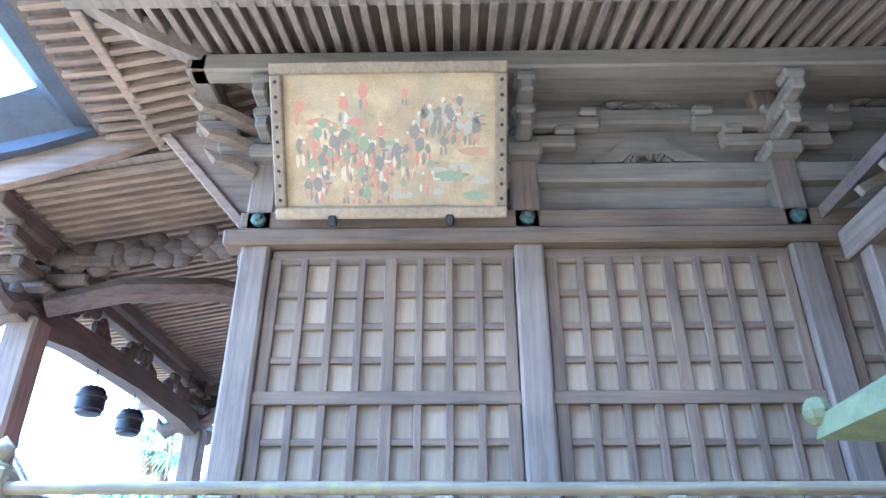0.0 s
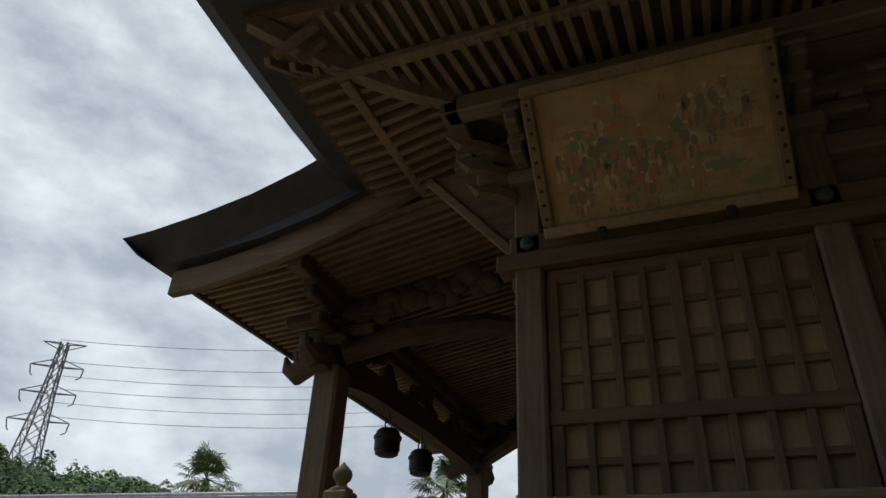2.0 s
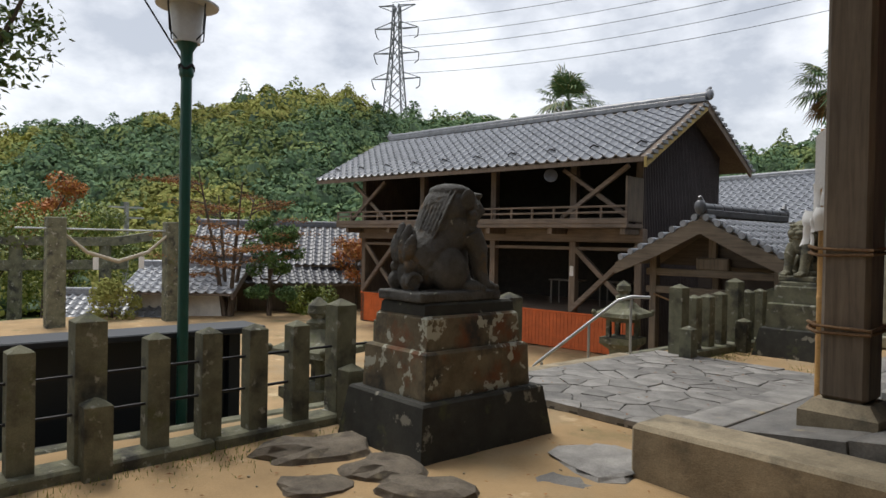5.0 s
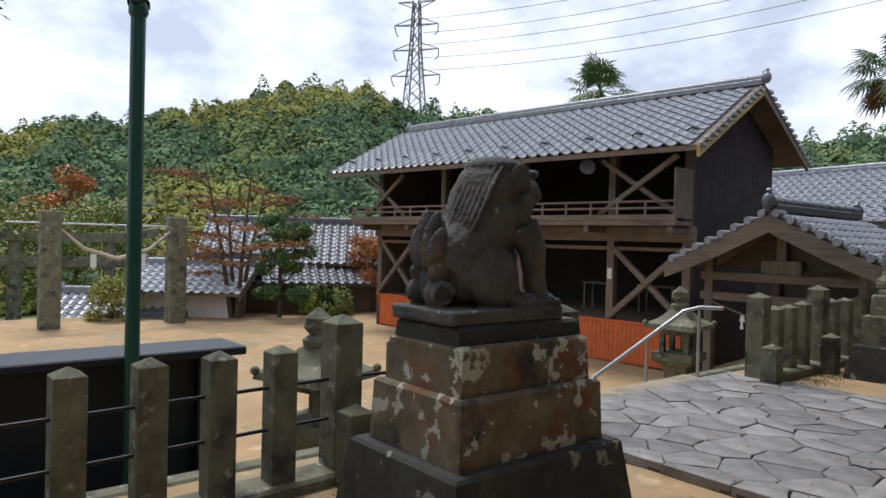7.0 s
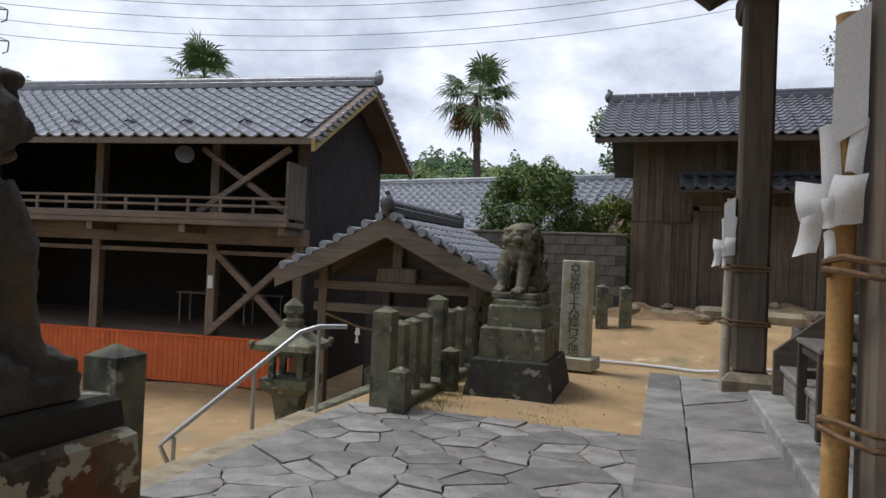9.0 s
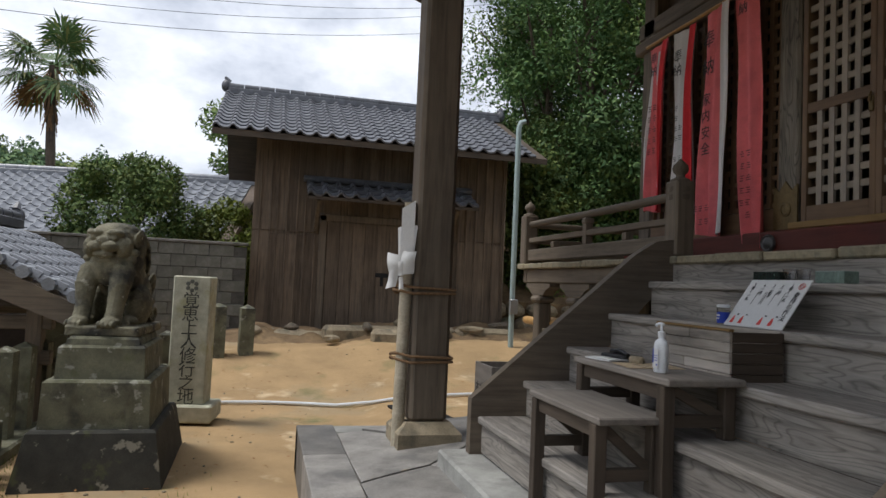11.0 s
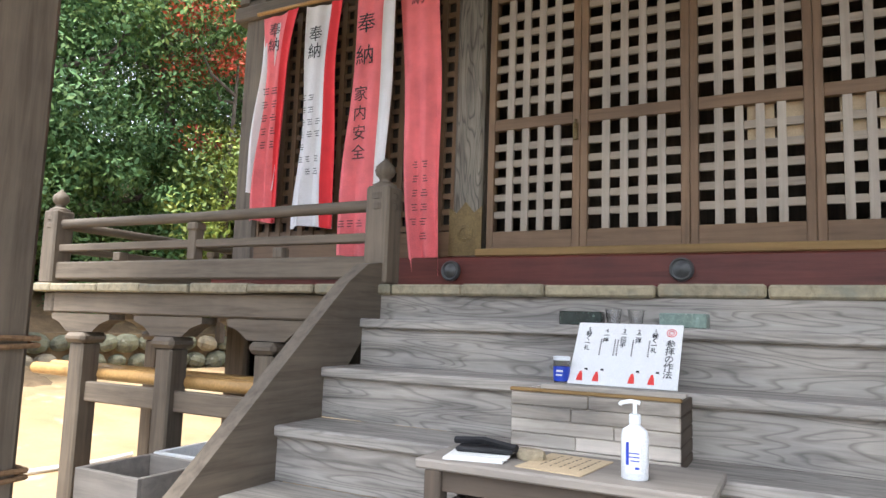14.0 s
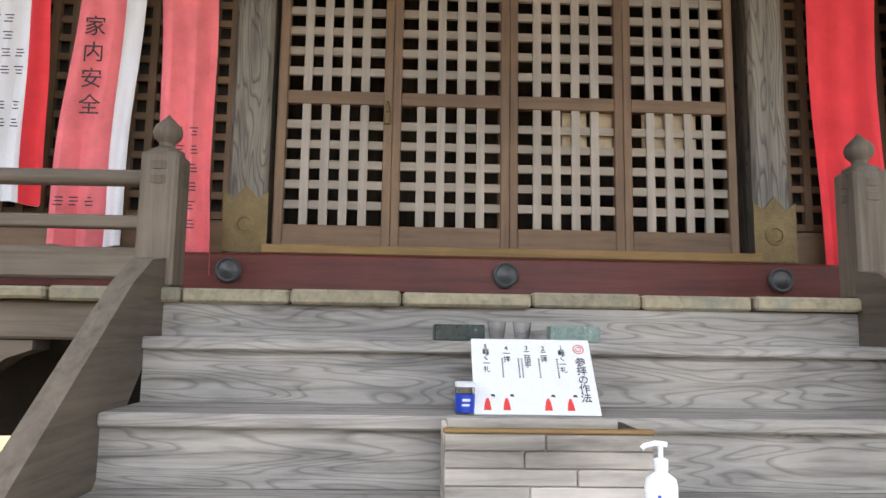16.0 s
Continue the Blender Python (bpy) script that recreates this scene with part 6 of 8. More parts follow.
# ---- guardian lions ----
def lion_mesh(name, mat, twist=0.0):
    """A seated guardian lion looking along +y, on its own low plate."""
    sh = Shape()
    E = sh.ball
    def turned(c, rx=0, ry=0, rz=0):
        return pose(c[0], c[1], c[2], rx, ry, rz)
    sh.tube([(0, -0.24, 0.17), (0, -0.15, 0.27), (0, -0.02, 0.41), (0, 0.09, 0.52), (0, 0.12, 0.62)], [0.15, 0.185, 0.18, 0.175, 0.15], 18)   # rump to neck
    E((0, -0.12, 0.18), (0.185, 0.19, 0.185), 18, 12)
    E((0, 0.160, 0.47), (0.155, 0.125, 0.155), 18, 12)                   # chest
    E((0, 0.10, 0.70), (0.185, 0.185, 0.145), 20, 14)                   # skull
    E((0, 0.065, 0.785), (0.165, 0.165, 0.062), 18, 10)                 # flat crown
    E((0, 0.02, 0.65), (0.198, 0.165, 0.175), 18, 12)                   # hair over the cheeks and shoulders
    E((0, 0.04, 0.52), (0.192, 0.150, 0.150), 18, 12)
    E((0, -0.015, 0.64), (0.185, 0.125, 0.17), 18, 12)                  # mane over the nape
    E((0, -0.075, 0.52), (0.165, 0.105, 0.15), 16, 12)
    E((0, -0.145, 0.42), (0.125, 0.075, 0.12), 14, 10)
    E((0, 0.300, 0.690), (0.055, 0.032, 0.034), 12, 8)                  # nose
    E((0, 0.272, 0.578), (0.080, 0.060, 0.034), 12, 8)                  # lower jaw
    sh.box(-0.035, 0.035, 0.235, 0.292, 0.66, 0.735, 0.015)             # bridge of the nose
    for k in range(3):
        E((0, 0.255 - 0.02 * k, 0.535 - 0.045 * k), (0.07 - 0.012 * k, 0.035, 0.032), 10, 7)   # beard
    for s in (-1, 1):
        E((s * 0.075, 0.250, 0.755), (0.068, 0.050, 0.028), 12, 8, )    # brow
        E((s * 0.075, 0.272, 0.712), (0.028, 0.022, 0.022), 10, 7)      # eye
        E((s * 0.055, 0.288, 0.640), (0.066, 0.058, 0.044), 12, 8)      # lip
        E((s * 0.125, 0.205, 0.640), (0.062, 0.075, 0.085), 12, 8)      # cheek
        E((0, 0, 0), (0.024, 0.065, 0.080), 12, 8, turned((s * 0.188, 0.105, 0.720), 12, s * 10, 0))     # hanging ear
        for k in range(5):                                              # curls from ear to chest
            E((s * (0.180 - 0.014 * k), 0.155 + 0.008 * k, 0.60 - 0.055 * k), (0.040, 0.044, 0.036), 10, 7)
        for k in range(6):                                              # long flat locks down the back
            u = 0.17 - 0.032 * k
            sh.tube([(s * u, 0.00 - 0.018 * k, 0.775), (s * (u + 0.018), -0.075 - 0.013 * k, 0.66), (s * (u + 0.006), -0.125 - 0.012 * k, 0.54), (s * (u * 0.86), -0.165 - 0.012 * k, 0.43), (s * (u * 0.7), -0.205 - 0.006 * k, 0.36)], [0.011, 0.013, 0.012, 0.010, 0.004], 7)
        E((s * 0.150, -0.03, 0.170), (0.088, 0.160, 0.180), 16, 12)     # thigh
        E((s * 0.160, 0.055, 0.165), (0.062, 0.065, 0.115), 12, 9)      # knee
        E((s * 0.165, 0.150, 0.045), (0.062, 0.110, 0.050), 12, 8)      # hind paw
        sh.tube([(s * 0.115, 0.175, 0.46), (s * 0.130, 0.245, 0.33), (s * 0.122, 0.270, 0.18), (s * 0.120, 0.300, 0.05)], [0.095, 0.078, 0.060, 0.062], 14)   # fore leg
        E((s * 0.120, 0.330, 0.045), (0.072, 0.080, 0.048), 12, 8)
        for k in range(4):                                              # toes
            E((s * 0.120 + (k - 1.5) * 0.034, 0.398, 0.032), (0.019, 0.028, 0.028), 8, 6)
            E((s * 0.165 + (k - 1.5) * 0.030, 0.248, 0.030), (0.017, 0.026, 0.026), 8, 6)
        E((s * 0.085, -0.325, 0.085), (0.055, 0.080, 0.080), 14, 10)    # rolled curls at the tail's root
        sh.tube([(s * 0.135, -0.325 + 0.055 * math.cos(a), 0.085 + 0.055 * math.sin(a)) for a in [q * 0.55 for q in range(12)]], [0.024 - 0.0014 * q for q in range(12)], 7)
        E((s * 0.095, -0.335, 0.195), (0.042, 0.058, 0.055), 12, 8)
    E((0, -0.290, 0.140), (0.095, 0.080, 0.140), 14, 10)
    for x, z, w, h, lean in ((-0.095, 0.330, 0.036, 0.120, 14), (-0.035, 0.375, 0.042, 0.165, 5), (0.040, 0.365, 0.042, 0.160, -5), (0.098, 0.325, 0.036, 0.120, -14)):   # upright flame leaves
        E((0, 0, 0), (w, 0.048, h), 12, 10, turned((x, -0.345, z), -9, -lean, 0))
        E((0, 0, 0), (w * 0.35, 0.058, h * 0.92), 8, 8, turned((x, -0.345, z), -9, -lean, 0))
    E((0, 0, 0), (0.060, 0.042, 0.170), 12, 10, turned((0, -0.295, 0.335), -10, 0, 0))
    turn = pose(0, 0, 0, 0, 0, twist)
    sh.v = [tuple(turn @ Vector((v[0] * 0.94, v[1], v[2]))) for v in sh.v]
    sh.box(-0.24, 0.24, -0.42, 0.40, -0.06, 0.015, 0.01)
    ob = new(name, sh.mesh(name, mat, True))
    re = ob.modifiers.new("merge", "REMESH")
    re.mode, re.voxel_size, re.use_smooth_shade = "VOXEL", 0.0065, True
    so = ob.modifiers.new("weather", "SMOOTH")
    so.factor, so.iterations = 0.5, 1
    tex = bpy.data.textures.new("stone_wear", "CLOUDS")
    tex.noise_scale = 0.03
    dis = ob.modifiers.new("chips", "DISPLACE")
    dis.texture, dis.strength, dis.mid_level = tex, 0.010, 0.5
    return ob


def pedestal(at, sizes, mats, turn=0.0):
    p = thing("lion_pedestal", "stepped stone pedestal with lichen and dark stains", "pedestal", at, turn, "lion pedestals")
    z = 0.0
    for (wx, wy, h, taper), m in zip(sizes, mats):
        c = 0.018
        w2, h2 = wx - taper, wy - taper
        sh = Shape()
        pts = []
        for zz, ax, ay in ((z, wx, wy), (z + h - c, w2, h2), (z + h, w2 - c, h2 - c)):
            pts.append([(-ax, -ay, zz), (ax, -ay, zz), (ax, ay, zz), (-ax, ay, zz), (-ax, -ay, zz)])
        sh.sheet(pts)
        n = len(sh.v)
        sh.add([(-w2 + c, -h2 + c, z + h), (w2 - c, -h2 + c, z + h), (w2 - c, h2 - c, z + h), (-w2 + c, h2 - c, z + h)], [(0, 1, 2, 3)])
        part("tier", sh, m, p)
        z += h + 0.001
    return z


def set_lion(x, y, base, scale, turn, twist, sizes, mats, mat, label, back=(0.0, 0.0)):
    top = pedestal((x, y, base), sizes, mats)
    lion = lion_mesh("guardian_lion", mat, twist)
    lion.matrix_basis = pose(x + back[0], y + back[1], base + top + 0.06 * scale * 0.95, 0, 0, turn) @ Matrix.Diagonal((scale * 1.06, scale * 0.95, scale * 0.95, 1))
    tagged(lion, label, "statue", "pair of guardian lions")


set_lion(-7.36, 5.33, -0.12, 1.03, 0, -9, ((0.51, 0.67, 0.42, 0.06), (0.375, 0.53, 0.33, 0.012), (0.315, 0.475, 0.24, 0.012), (0.265, 0.455, 0.09, 0.008)),
         (stone_black, stone_lichen, stone_lichen, stone_black), stone_statue, "dark weathered stone guardian lion seated on its pedestal", (-0.02, -0.06))
set_lion(-7.25, 12.02, -0.10, 1.0, 176, -12, ((0.49, 0.66, 0.40, 0.07), (0.365, 0.53, 0.34, 0.01), (0.30, 0.45, 0.24, 0.01), (0.25, 0.42, 0.06, 0.008)),
         (stone_black, stone, stone, stone), stone_far_statue, "mottled stone guardian lion seated facing the approach")

# ---- stone posts and fences ----
def post_mesh(w, h):
    return Shape().lathe([(w * 0.707 * 2 * 0.5, 0), (w * 0.707, h - w * 0.28), (w * 0.66, h - w * 0.25), (0.01, h)], n=4, turn=math.pi / 4)


fence_w = thing("stone_fence", "row of square stone posts joined by iron rods", "fence", (-8.4, 4.0, -0.1))
for x, y, w, h in ((-7.94, 1.15, 0.185, 1.0), (-7.98, 1.5, 0.145, 0.84), (-8.02, 1.87, 0.145, 0.84), (-8.06, 2.23, 0.145, 0.84), (-8.10, 2.59, 0.145, 0.84), (-8.14, 2.97, 0.185, 1.01), (-8.17, 3.40, 0.145, 0.85), (-8.18, 3.77, 0.145, 0.86), (-8.19, 4.13, 0.145, 0.86), (-8.22, 4.50, 0.145, 0.86),
                   (-8.26, 4.93, 0.185, 1.01), (-8.25, 5.38, 0.145, 0.84), (-8.22, 5.85, 0.145, 0.84), (-8.17, 6.32, 0.145, 0.84), (-8.10, 6.80, 0.185, 1.01)):
    wpart("post", Shape().add([(a + x, b + y, c - 0.12) for a, b, c in post_mesh(w, h + 0.02).v], post_mesh(w, h).f), stone, fence_w)
for x, y in ((-7.98, 2.98), (-8.04, 4.90), (-8.9, 7.25)):
    wpart("stub_post", Shape().add([(a + x, b + y, c - 0.12) for a, b, c in post_mesh(0.165, 0.52).v], post_mesh(0.165, 0.52).f), stone, fence_w)
for z in (0.28, 0.52):
    wpart("rod", Shape().tube([(-7.9, 0.8, z), (-8.06, 2.2, z), (-8.18, 3.77, z), (-8.26, 4.93, z), (-8.10, 6.80, z)], 0.011, 6), metal_black, fence_w, "thin rusty iron rod", True)
wpart("kerb", Shape().beam((-7.85, 0.2, -0.08), (-8.18, 3.77, -0.08), 0.26, 0.12, 0.02), stone, fence_w)
wpart("kerb", Shape().beam((-8.18, 3.78, -0.08), (-8.27, 5.1, -0.08), 0.26, 0.12, 0.02), stone, fence_w)
fence_n = thing("stone_fence", "close-set row of square stone posts, mossy and stained", "fence", (-8.2, 11.8, -0.1))
for x, y, w, h in ((-8.15, 10.12, 0.185, 1.02), (-8.18, 10.56, 0.16, 0.86), (-8.19, 10.94, 0.16, 0.86), (-8.2, 11.32, 0.16, 0.88), (-8.2, 11.78, 0.20, 1.06), (-8.2, 12.2, 0.16, 0.88), (-8.19, 12.6, 0.16, 0.88), (-8.17, 13.0, 0.16, 0.88), (-8.15, 13.4, 0.16, 0.88), (-8.13, 13.85, 0.20, 1.05)):
    wpart("post", Shape().add([(a + x, b + y, c - 0.12) for a, b, c in post_mesh(w, h).v], post_mesh(w, h).f), stone, fence_n)
for x, y in ((-7.93, 9.98), (-7.95, 11.55)):
    wpart("stub_post", Shape().add([(a + x, b + y, c - 0.12) for a, b, c in post_mesh(0.165, 0.5).v], post_mesh(0.165, 0.5).f), stone, fence_n)
wpart("kerb", Shape().beam((-8.17, 10.2, -0.06), (-8.15, 13.9, -0.06), 0.3, 0.12, 0.02), stone, fence_n)
# mooring stones near the far lion and yard
for x, y, h in ((-7.35, 15.9, 0.65), (-6.75, 16.6, 0.8), (-6.35, 16.7, 0.75), (-9.2, 7.2, 0.9)):
    solid("stone_marker", post_mesh(0.2, h), stone, "short square stone marker post", "marker", (x, y, ground_height(x, y) - 0.03), 10, "stone markers")

# inscribed stone
marker = thing("inscribed_stone", "pale granite pillar with an engraved inscription", "stone monument", (-6.82, 13.62, -0.05), turn=-8)
part("base", Shape().box(-0.28, 0.28, -0.25, 0.25, 0, 0.17, 0.015), stone_pale, marker)
part("shaft", Shape().box(-0.185, 0.185, -0.15, 0.15, 0.17, 1.46, 0.012), stone_pale, marker)
lettering("inscription", "覚恵上人修行之地", 0.17, plain("engraved_grey", (0.06, 0.06, 0.05), 0.9), marker, pose(0.0, -0.152, 0.72, 90, 0, 0), "engraved characters", spacing=0.82)
sh = Shape()
for k in range(6):
    a = radians(90 + 60 * k)
    sh.ball((0.045 * math.cos(a), -0.151, 1.36 + 0.045 * math.sin(a)), (0.022, 0.004, 0.022), 8, 5)
part("flower_crest", sh, plain("engraved_crest", (0.12, 0.12, 0.10), 0.9), marker)

# ---- stone lanterns ----
def lantern(at, h=1.85, turn=0.0, mat=None, label="stone lantern with a curled roof and onion finial"):
    k = h / 1.9
    t = thing("stone_lantern", label, "stone lantern", at, turn, "stone lanterns")
    m = mat or stone
    sq = math.pi / 4
    part("base", Shape().lathe([(0.40 * k, 0), (0.40 * k, 0.14 * k), (0.28 * k, 0.22 * k)], n=4, turn=sq), m, t)
    part("shaft", Shape().lathe([(0.24 * k, 0.2 * k), (0.17 * k, 0.5 * k), (0.24 * k, 0.82 * k)], n=4, turn=sq), m, t)
    part("platform", Shape().lathe([(0.24 * k, 0.8 * k), (0.40 * k, 0.9 * k), (0.40 * k, 1.0 * k)], n=4, turn=sq), m, t)
    fire = Shape()
    for sx in (-1, 1):
        for sy in (-1, 1):
            fire.box(sx * 0.17 * k - 0.035, sx * 0.17 * k + 0.035, sy * 0.17 * k - 0.035, sy * 0.17 * k + 0.035, 1.0 * k, 1.28 * k)
    fire.box(-0.2 * k, 0.2 * k, -0.2 * k, 0.2 * k, 1.25 * k, 1.31 * k)
    part("fire_box", fire, m, t)
    roof = Shape().lathe([(0.30 * k, 1.30 * k), (0.52 * k, 1.34 * k), (0.50 * k, 1.40 * k), (0.30 * k, 1.48 * k), (0.14 * k, 1.60 * k)], n=4, turn=sq)
    for q in range(4):
        a = sq + q * math.pi / 2
        roof.ball((0.50 * k * math.cos(a), 0.50 * k * math.sin(a), 1.41 * k), 0.04 * k, 8, 6)
    part("roof", roof, m, t)
    part("finial", Shape().lathe([(0.12 * k, 1.6 * k), (0.13 * k, 1.66 * k), (0.07 * k, 1.70 * k), (0.12 * k, 1.76 * k), (0.11 * k, 1.84 * k), (0.02 * k, 1.92 * k)], n=14), m, t, smooth=True)
    return t


lantern((-9.84, 11.35, -1.1), 1.9, 10)
lantern((-9.58, 5.50, -1.1), 1.88, 20)
lantern((1.13, 3.35, 0.0), 3.2, 0, surface("mossy_stone", (0.075, 0.085, 0.04), 0.95, 5.0, 0.4, 90, 0.6, 0.006), "mossy stone lantern beside the hall")

# flat rocks in the sand, a water spout stone and a stacked stone basin
fr = random.Random(9)
def rock(name, label, at, rx, ry, rz, mat, seed, turn=0, group=""):
    r = random.Random(seed)
    sh = Shape().ball((0, 0, 0), (rx, ry, rz), 13, 8)
    sh.v = [tuple(Vector(v) * (1 + 0.45 * noise.noise(Vector(v) * 4.1 + Vector((seed, 0, 0))) + 0.25 * noise.noise(Vector(v) * 11.0 + Vector((0, seed, 0))))) for v in sh.v]
    sh.v = [(v[0], v[1], min(v[2], rz * (0.55 + 0.18 * noise.noise((v[0] * 5, v[1] * 5, seed))))) for v in sh.v]
    return solid(name, sh, mat, label, "rock", at, turn, group, smooth=False)


for i, (x, y, rx, ry, rz, turn) in enumerate(((-7.55, 4.25, 0.44, 0.26, 0.20, 64), (-6.95, 4.42, 0.30, 0.24, 0.17, 50), (-7.03, 3.98, 0.24, 0.17, 0.09, 60), (-6.52, 4.42, 0.31, 0.20, 0.17, 30), (-6.25, 3.75, 0.20, 0.14, 0.08, 80))):
    rock("flat_rock", "flat layered brown-grey rock set in the sand", (x, y, -0.12), rx, ry, rz, rock_brown, i + 1, turn, "flat rocks in the sand")
rock("flat_rock", "flat slate stepping stone in the sand", (-6.1, 5.05, -0.11), 0.26, 0.42, 0.045, flag, 5, 20, "flat rocks in the sand")
rock("flat_rock", "flat slate stepping stone in the sand", (-6.2, 5.75, -0.09), 0.36, 0.42, 0.06, flag, 6, 50, "flat rocks in the sand")
basin = thing("stone_basin", "stacked tan stone basin beside the verandah", "stone basin", (-4.05, 6.5, 0.22))
part("foot", Shape().ball((0, 0, 0.07), (0.30, 0.27, 0.11), 16, 8), stone_tan, basin, smooth=True)
part("stem", Shape().lathe([(0.18, 0.14), (0.13, 0.22), (0.12, 0.30), (0.18, 0.37), (0.19, 0.43), (0.17, 0.50)], n=14), stone_tan, basin, smooth=True)
part("bowl", Shape().box(-0.24, 0.24, -0.21, 0.21, 0.49, 0.66, 0.05).ball((0.06, 0.0, 0.665), (0.11, 0.09, 0.02), 12, 6), stone_tan, basin)

# hose along the ground
solid("hose", Shape().tube([(-6.9 + 0.42 * i, 14.55 + 0.12 * math.sin(i * 0.9), ground_height(-6.9 + 0.42 * i, 14.55) + 0.03) for i in range(14)], 0.022, 8), white_plastic, "pale water hose lying on the sand", "hose", smooth=True)
solid("drain_cover", Shape().box(-0.22, 0.22, -0.5, 0.5, 0, 0.03, 0.005), metal_black, "dark metal drain grating set in the sand", "drain cover", (-4.4, 13.4, ground_height(-4.4, 13.4)), 10)
lamp_pipe = thing("pipe_pole", "thin grey-green steel pole with a bent top", "pole", (-2.1, 16.9, 0.2))
part("pole", Shape().tube([(0, 0, 0), (0, 0, 3.95), (0.03, 0, 4.05), (0.12, 0, 4.08)], [0.045, 0.045, 0.045, 0.04], 10), plain("grey_green_paint", (0.28, 0.36, 0.36), 0.5), lamp_pipe, smooth=True)
part("switch_box", Shape().box(-0.07, 0.07, -0.1, -0.03, 0.8, 1.05, 0.01), metal_grey, lamp_pipe)

# ---- street lamp and notice board beyond the fence ----
lamp = thing("street_lamp", "green steel post lamp with a frosted lantern head", "street lamp", (-9.21, 3.96, -1.25))
lamp.matrix_basis = lamp.matrix_basis @ Matrix.Scale(1.08, 4)
part("post", Shape().tube([(0, 0, 0), (0, 0, 3.9)], 0.042, 14), metal_green, lamp, smooth=True)
part("collar", Shape().lathe([(0.045, 3.70), (0.055, 3.72), (0.055, 3.76), (0.046, 3.80), (0.046, 3.90), (0.08, 3.96), (0.085, 4.0)], n=16), metal_green, lamp, smooth=True)
part("lantern_glass", Shape().lathe([(0.10, 3.97), (0.135, 4.27)], n=16), frosted, lamp, "frosted tapering lantern glass", True)
part("hood", Shape().lathe([(0.235, 4.255), (0.238, 4.27), (0.16, 4.315), (0.03, 4.34), (0.0, 4.36)], n=20), plain("hood_grey", (0.45, 0.46, 0.46), 0.5), lamp, smooth=True)
for k in range(4):
    a = k * math.pi / 2 + 0.4
    part("guard_rod", Shape().tube([(0.09 * math.cos(a), 0.09 * math.sin(a), 3.98), (0.17 * math.cos(a), 0.17 * math.sin(a), 4.03), (0.19 * math.cos(a), 0.19 * math.sin(a), 4.26)], 0.006, 6), metal_black, lamp)
part("cable", Shape().tube([(0.0, 0.0, 3.78), (-0.35, -0.5, 4.75), (-1.2, -1.7, 7.0)], 0.007, 6), metal_black, lamp)
part("clamp", Shape().tube([(0.055 * math.cos(a), 0.055 * math.sin(a), 3.78 + 0.02 * math.sin(3 * a)) for a in [k * 0.5 for k in range(14)]], 0.010, 6), metal_black, lamp)
notice = thing("notice_board", "black-backed roofed notice board outside the fence", "notice board", (-9.5, 2.2, -1.1))
part("panel", Shape().box(-0.03, 0.03, -3.4, 2.4, 0.25, 1.62, 0.008), board_black, notice)
part("roof", Shape().box(-0.24, 0.24, -3.55, 2.55, 1.63, 1.69, 0.01), board_black, notice)
for y in (-3.3, -0.5, 2.3):
    part("leg", Shape().box(0.03, 0.12, y - 0.05, y + 0.05, 0, 1.63), board_black, notice)

# ---- shrine gate posts, torii and wires in the distance ----
gate = thing("rope_gate", "pair of tall stone posts with a hanging straw rope", "gate", (-24.0, 7.5, -1.2))
wpart("post", Shape().box(-24.25, -23.79, 8.82, 9.28, -1.3, 1.82, 0.03), stone, gate)
wpart("post", Shape().box(-24.25, -23.79, 5.72, 6.18, -1.3, 1.86, 0.03), stone, gate)
wpart("straw_rope", Shape().tube([(-23.9, 9.0, 1.55), (-23.9, 8.3, 0.92), (-23.9, 7.5, 0.66), (-23.9, 6.7, 0.92), (-23.9, 6.0, 1.55)], [0.03, 0.05, 0.06, 0.05, 0.03], 8), bamboo_pale, gate, "", True)
wpart("bar", Shape().tube([(-23.95, 9.1, 1.55), (-23.95, 5.0, 1.55)], 0.025, 6), metal_grey, gate)
for y, z in ((8.1, 0.68), (6.9, 0.66)):
    wpart("paper_streamer", Shape().box(-23.82, -23.79, y - 0.07, y + 0.07, z - 0.22, z + 0.12), paper, gate)
torii = thing("torii", "grey stone torii beyond the gate posts", "torii", (-30.0, 7.36, -2.0))
for y in (5.92, 8.80):
    wpart("pillar", Shape().tube([(-30.0, y, -4), (-30.0, y + (7.36 - y) * 0.04, 1.0)], [0.24, 0.2], 12), stone, torii, "", True)
wpart("lintel", Shape().prism([(4.4, 1.22), (5.6, 1.02), (7.36, 0.98), (9.1, 1.02), (10.3, 1.22), (10.35, 1.55), (9.1, 1.33), (7.36, 1.28), (5.6, 1.33), (4.35, 1.55)], 0, -30.25, -29.75), stone, torii)
wpart("tie_beam", Shape().box(-30.1, -29.9, 5.2, 9.5, 0.15, 0.5, 0.02), stone, torii)
pole = thing("utility_pole", "concrete utility pole with cross arms", "utility pole", (-38.0, 11.75, -3.6))
part("pole", Shape().tube([(0, 0, 0), (0, 0, 6.6)], [0.16, 0.11], 10), concrete, pole, smooth=True)
for z in (5.2, 5.8, 6.3):
    part("cross_arm", Shape().box(-0.05, 0.05, -0.8, 0.8, z, z + 0.08), metal_grey, pole)


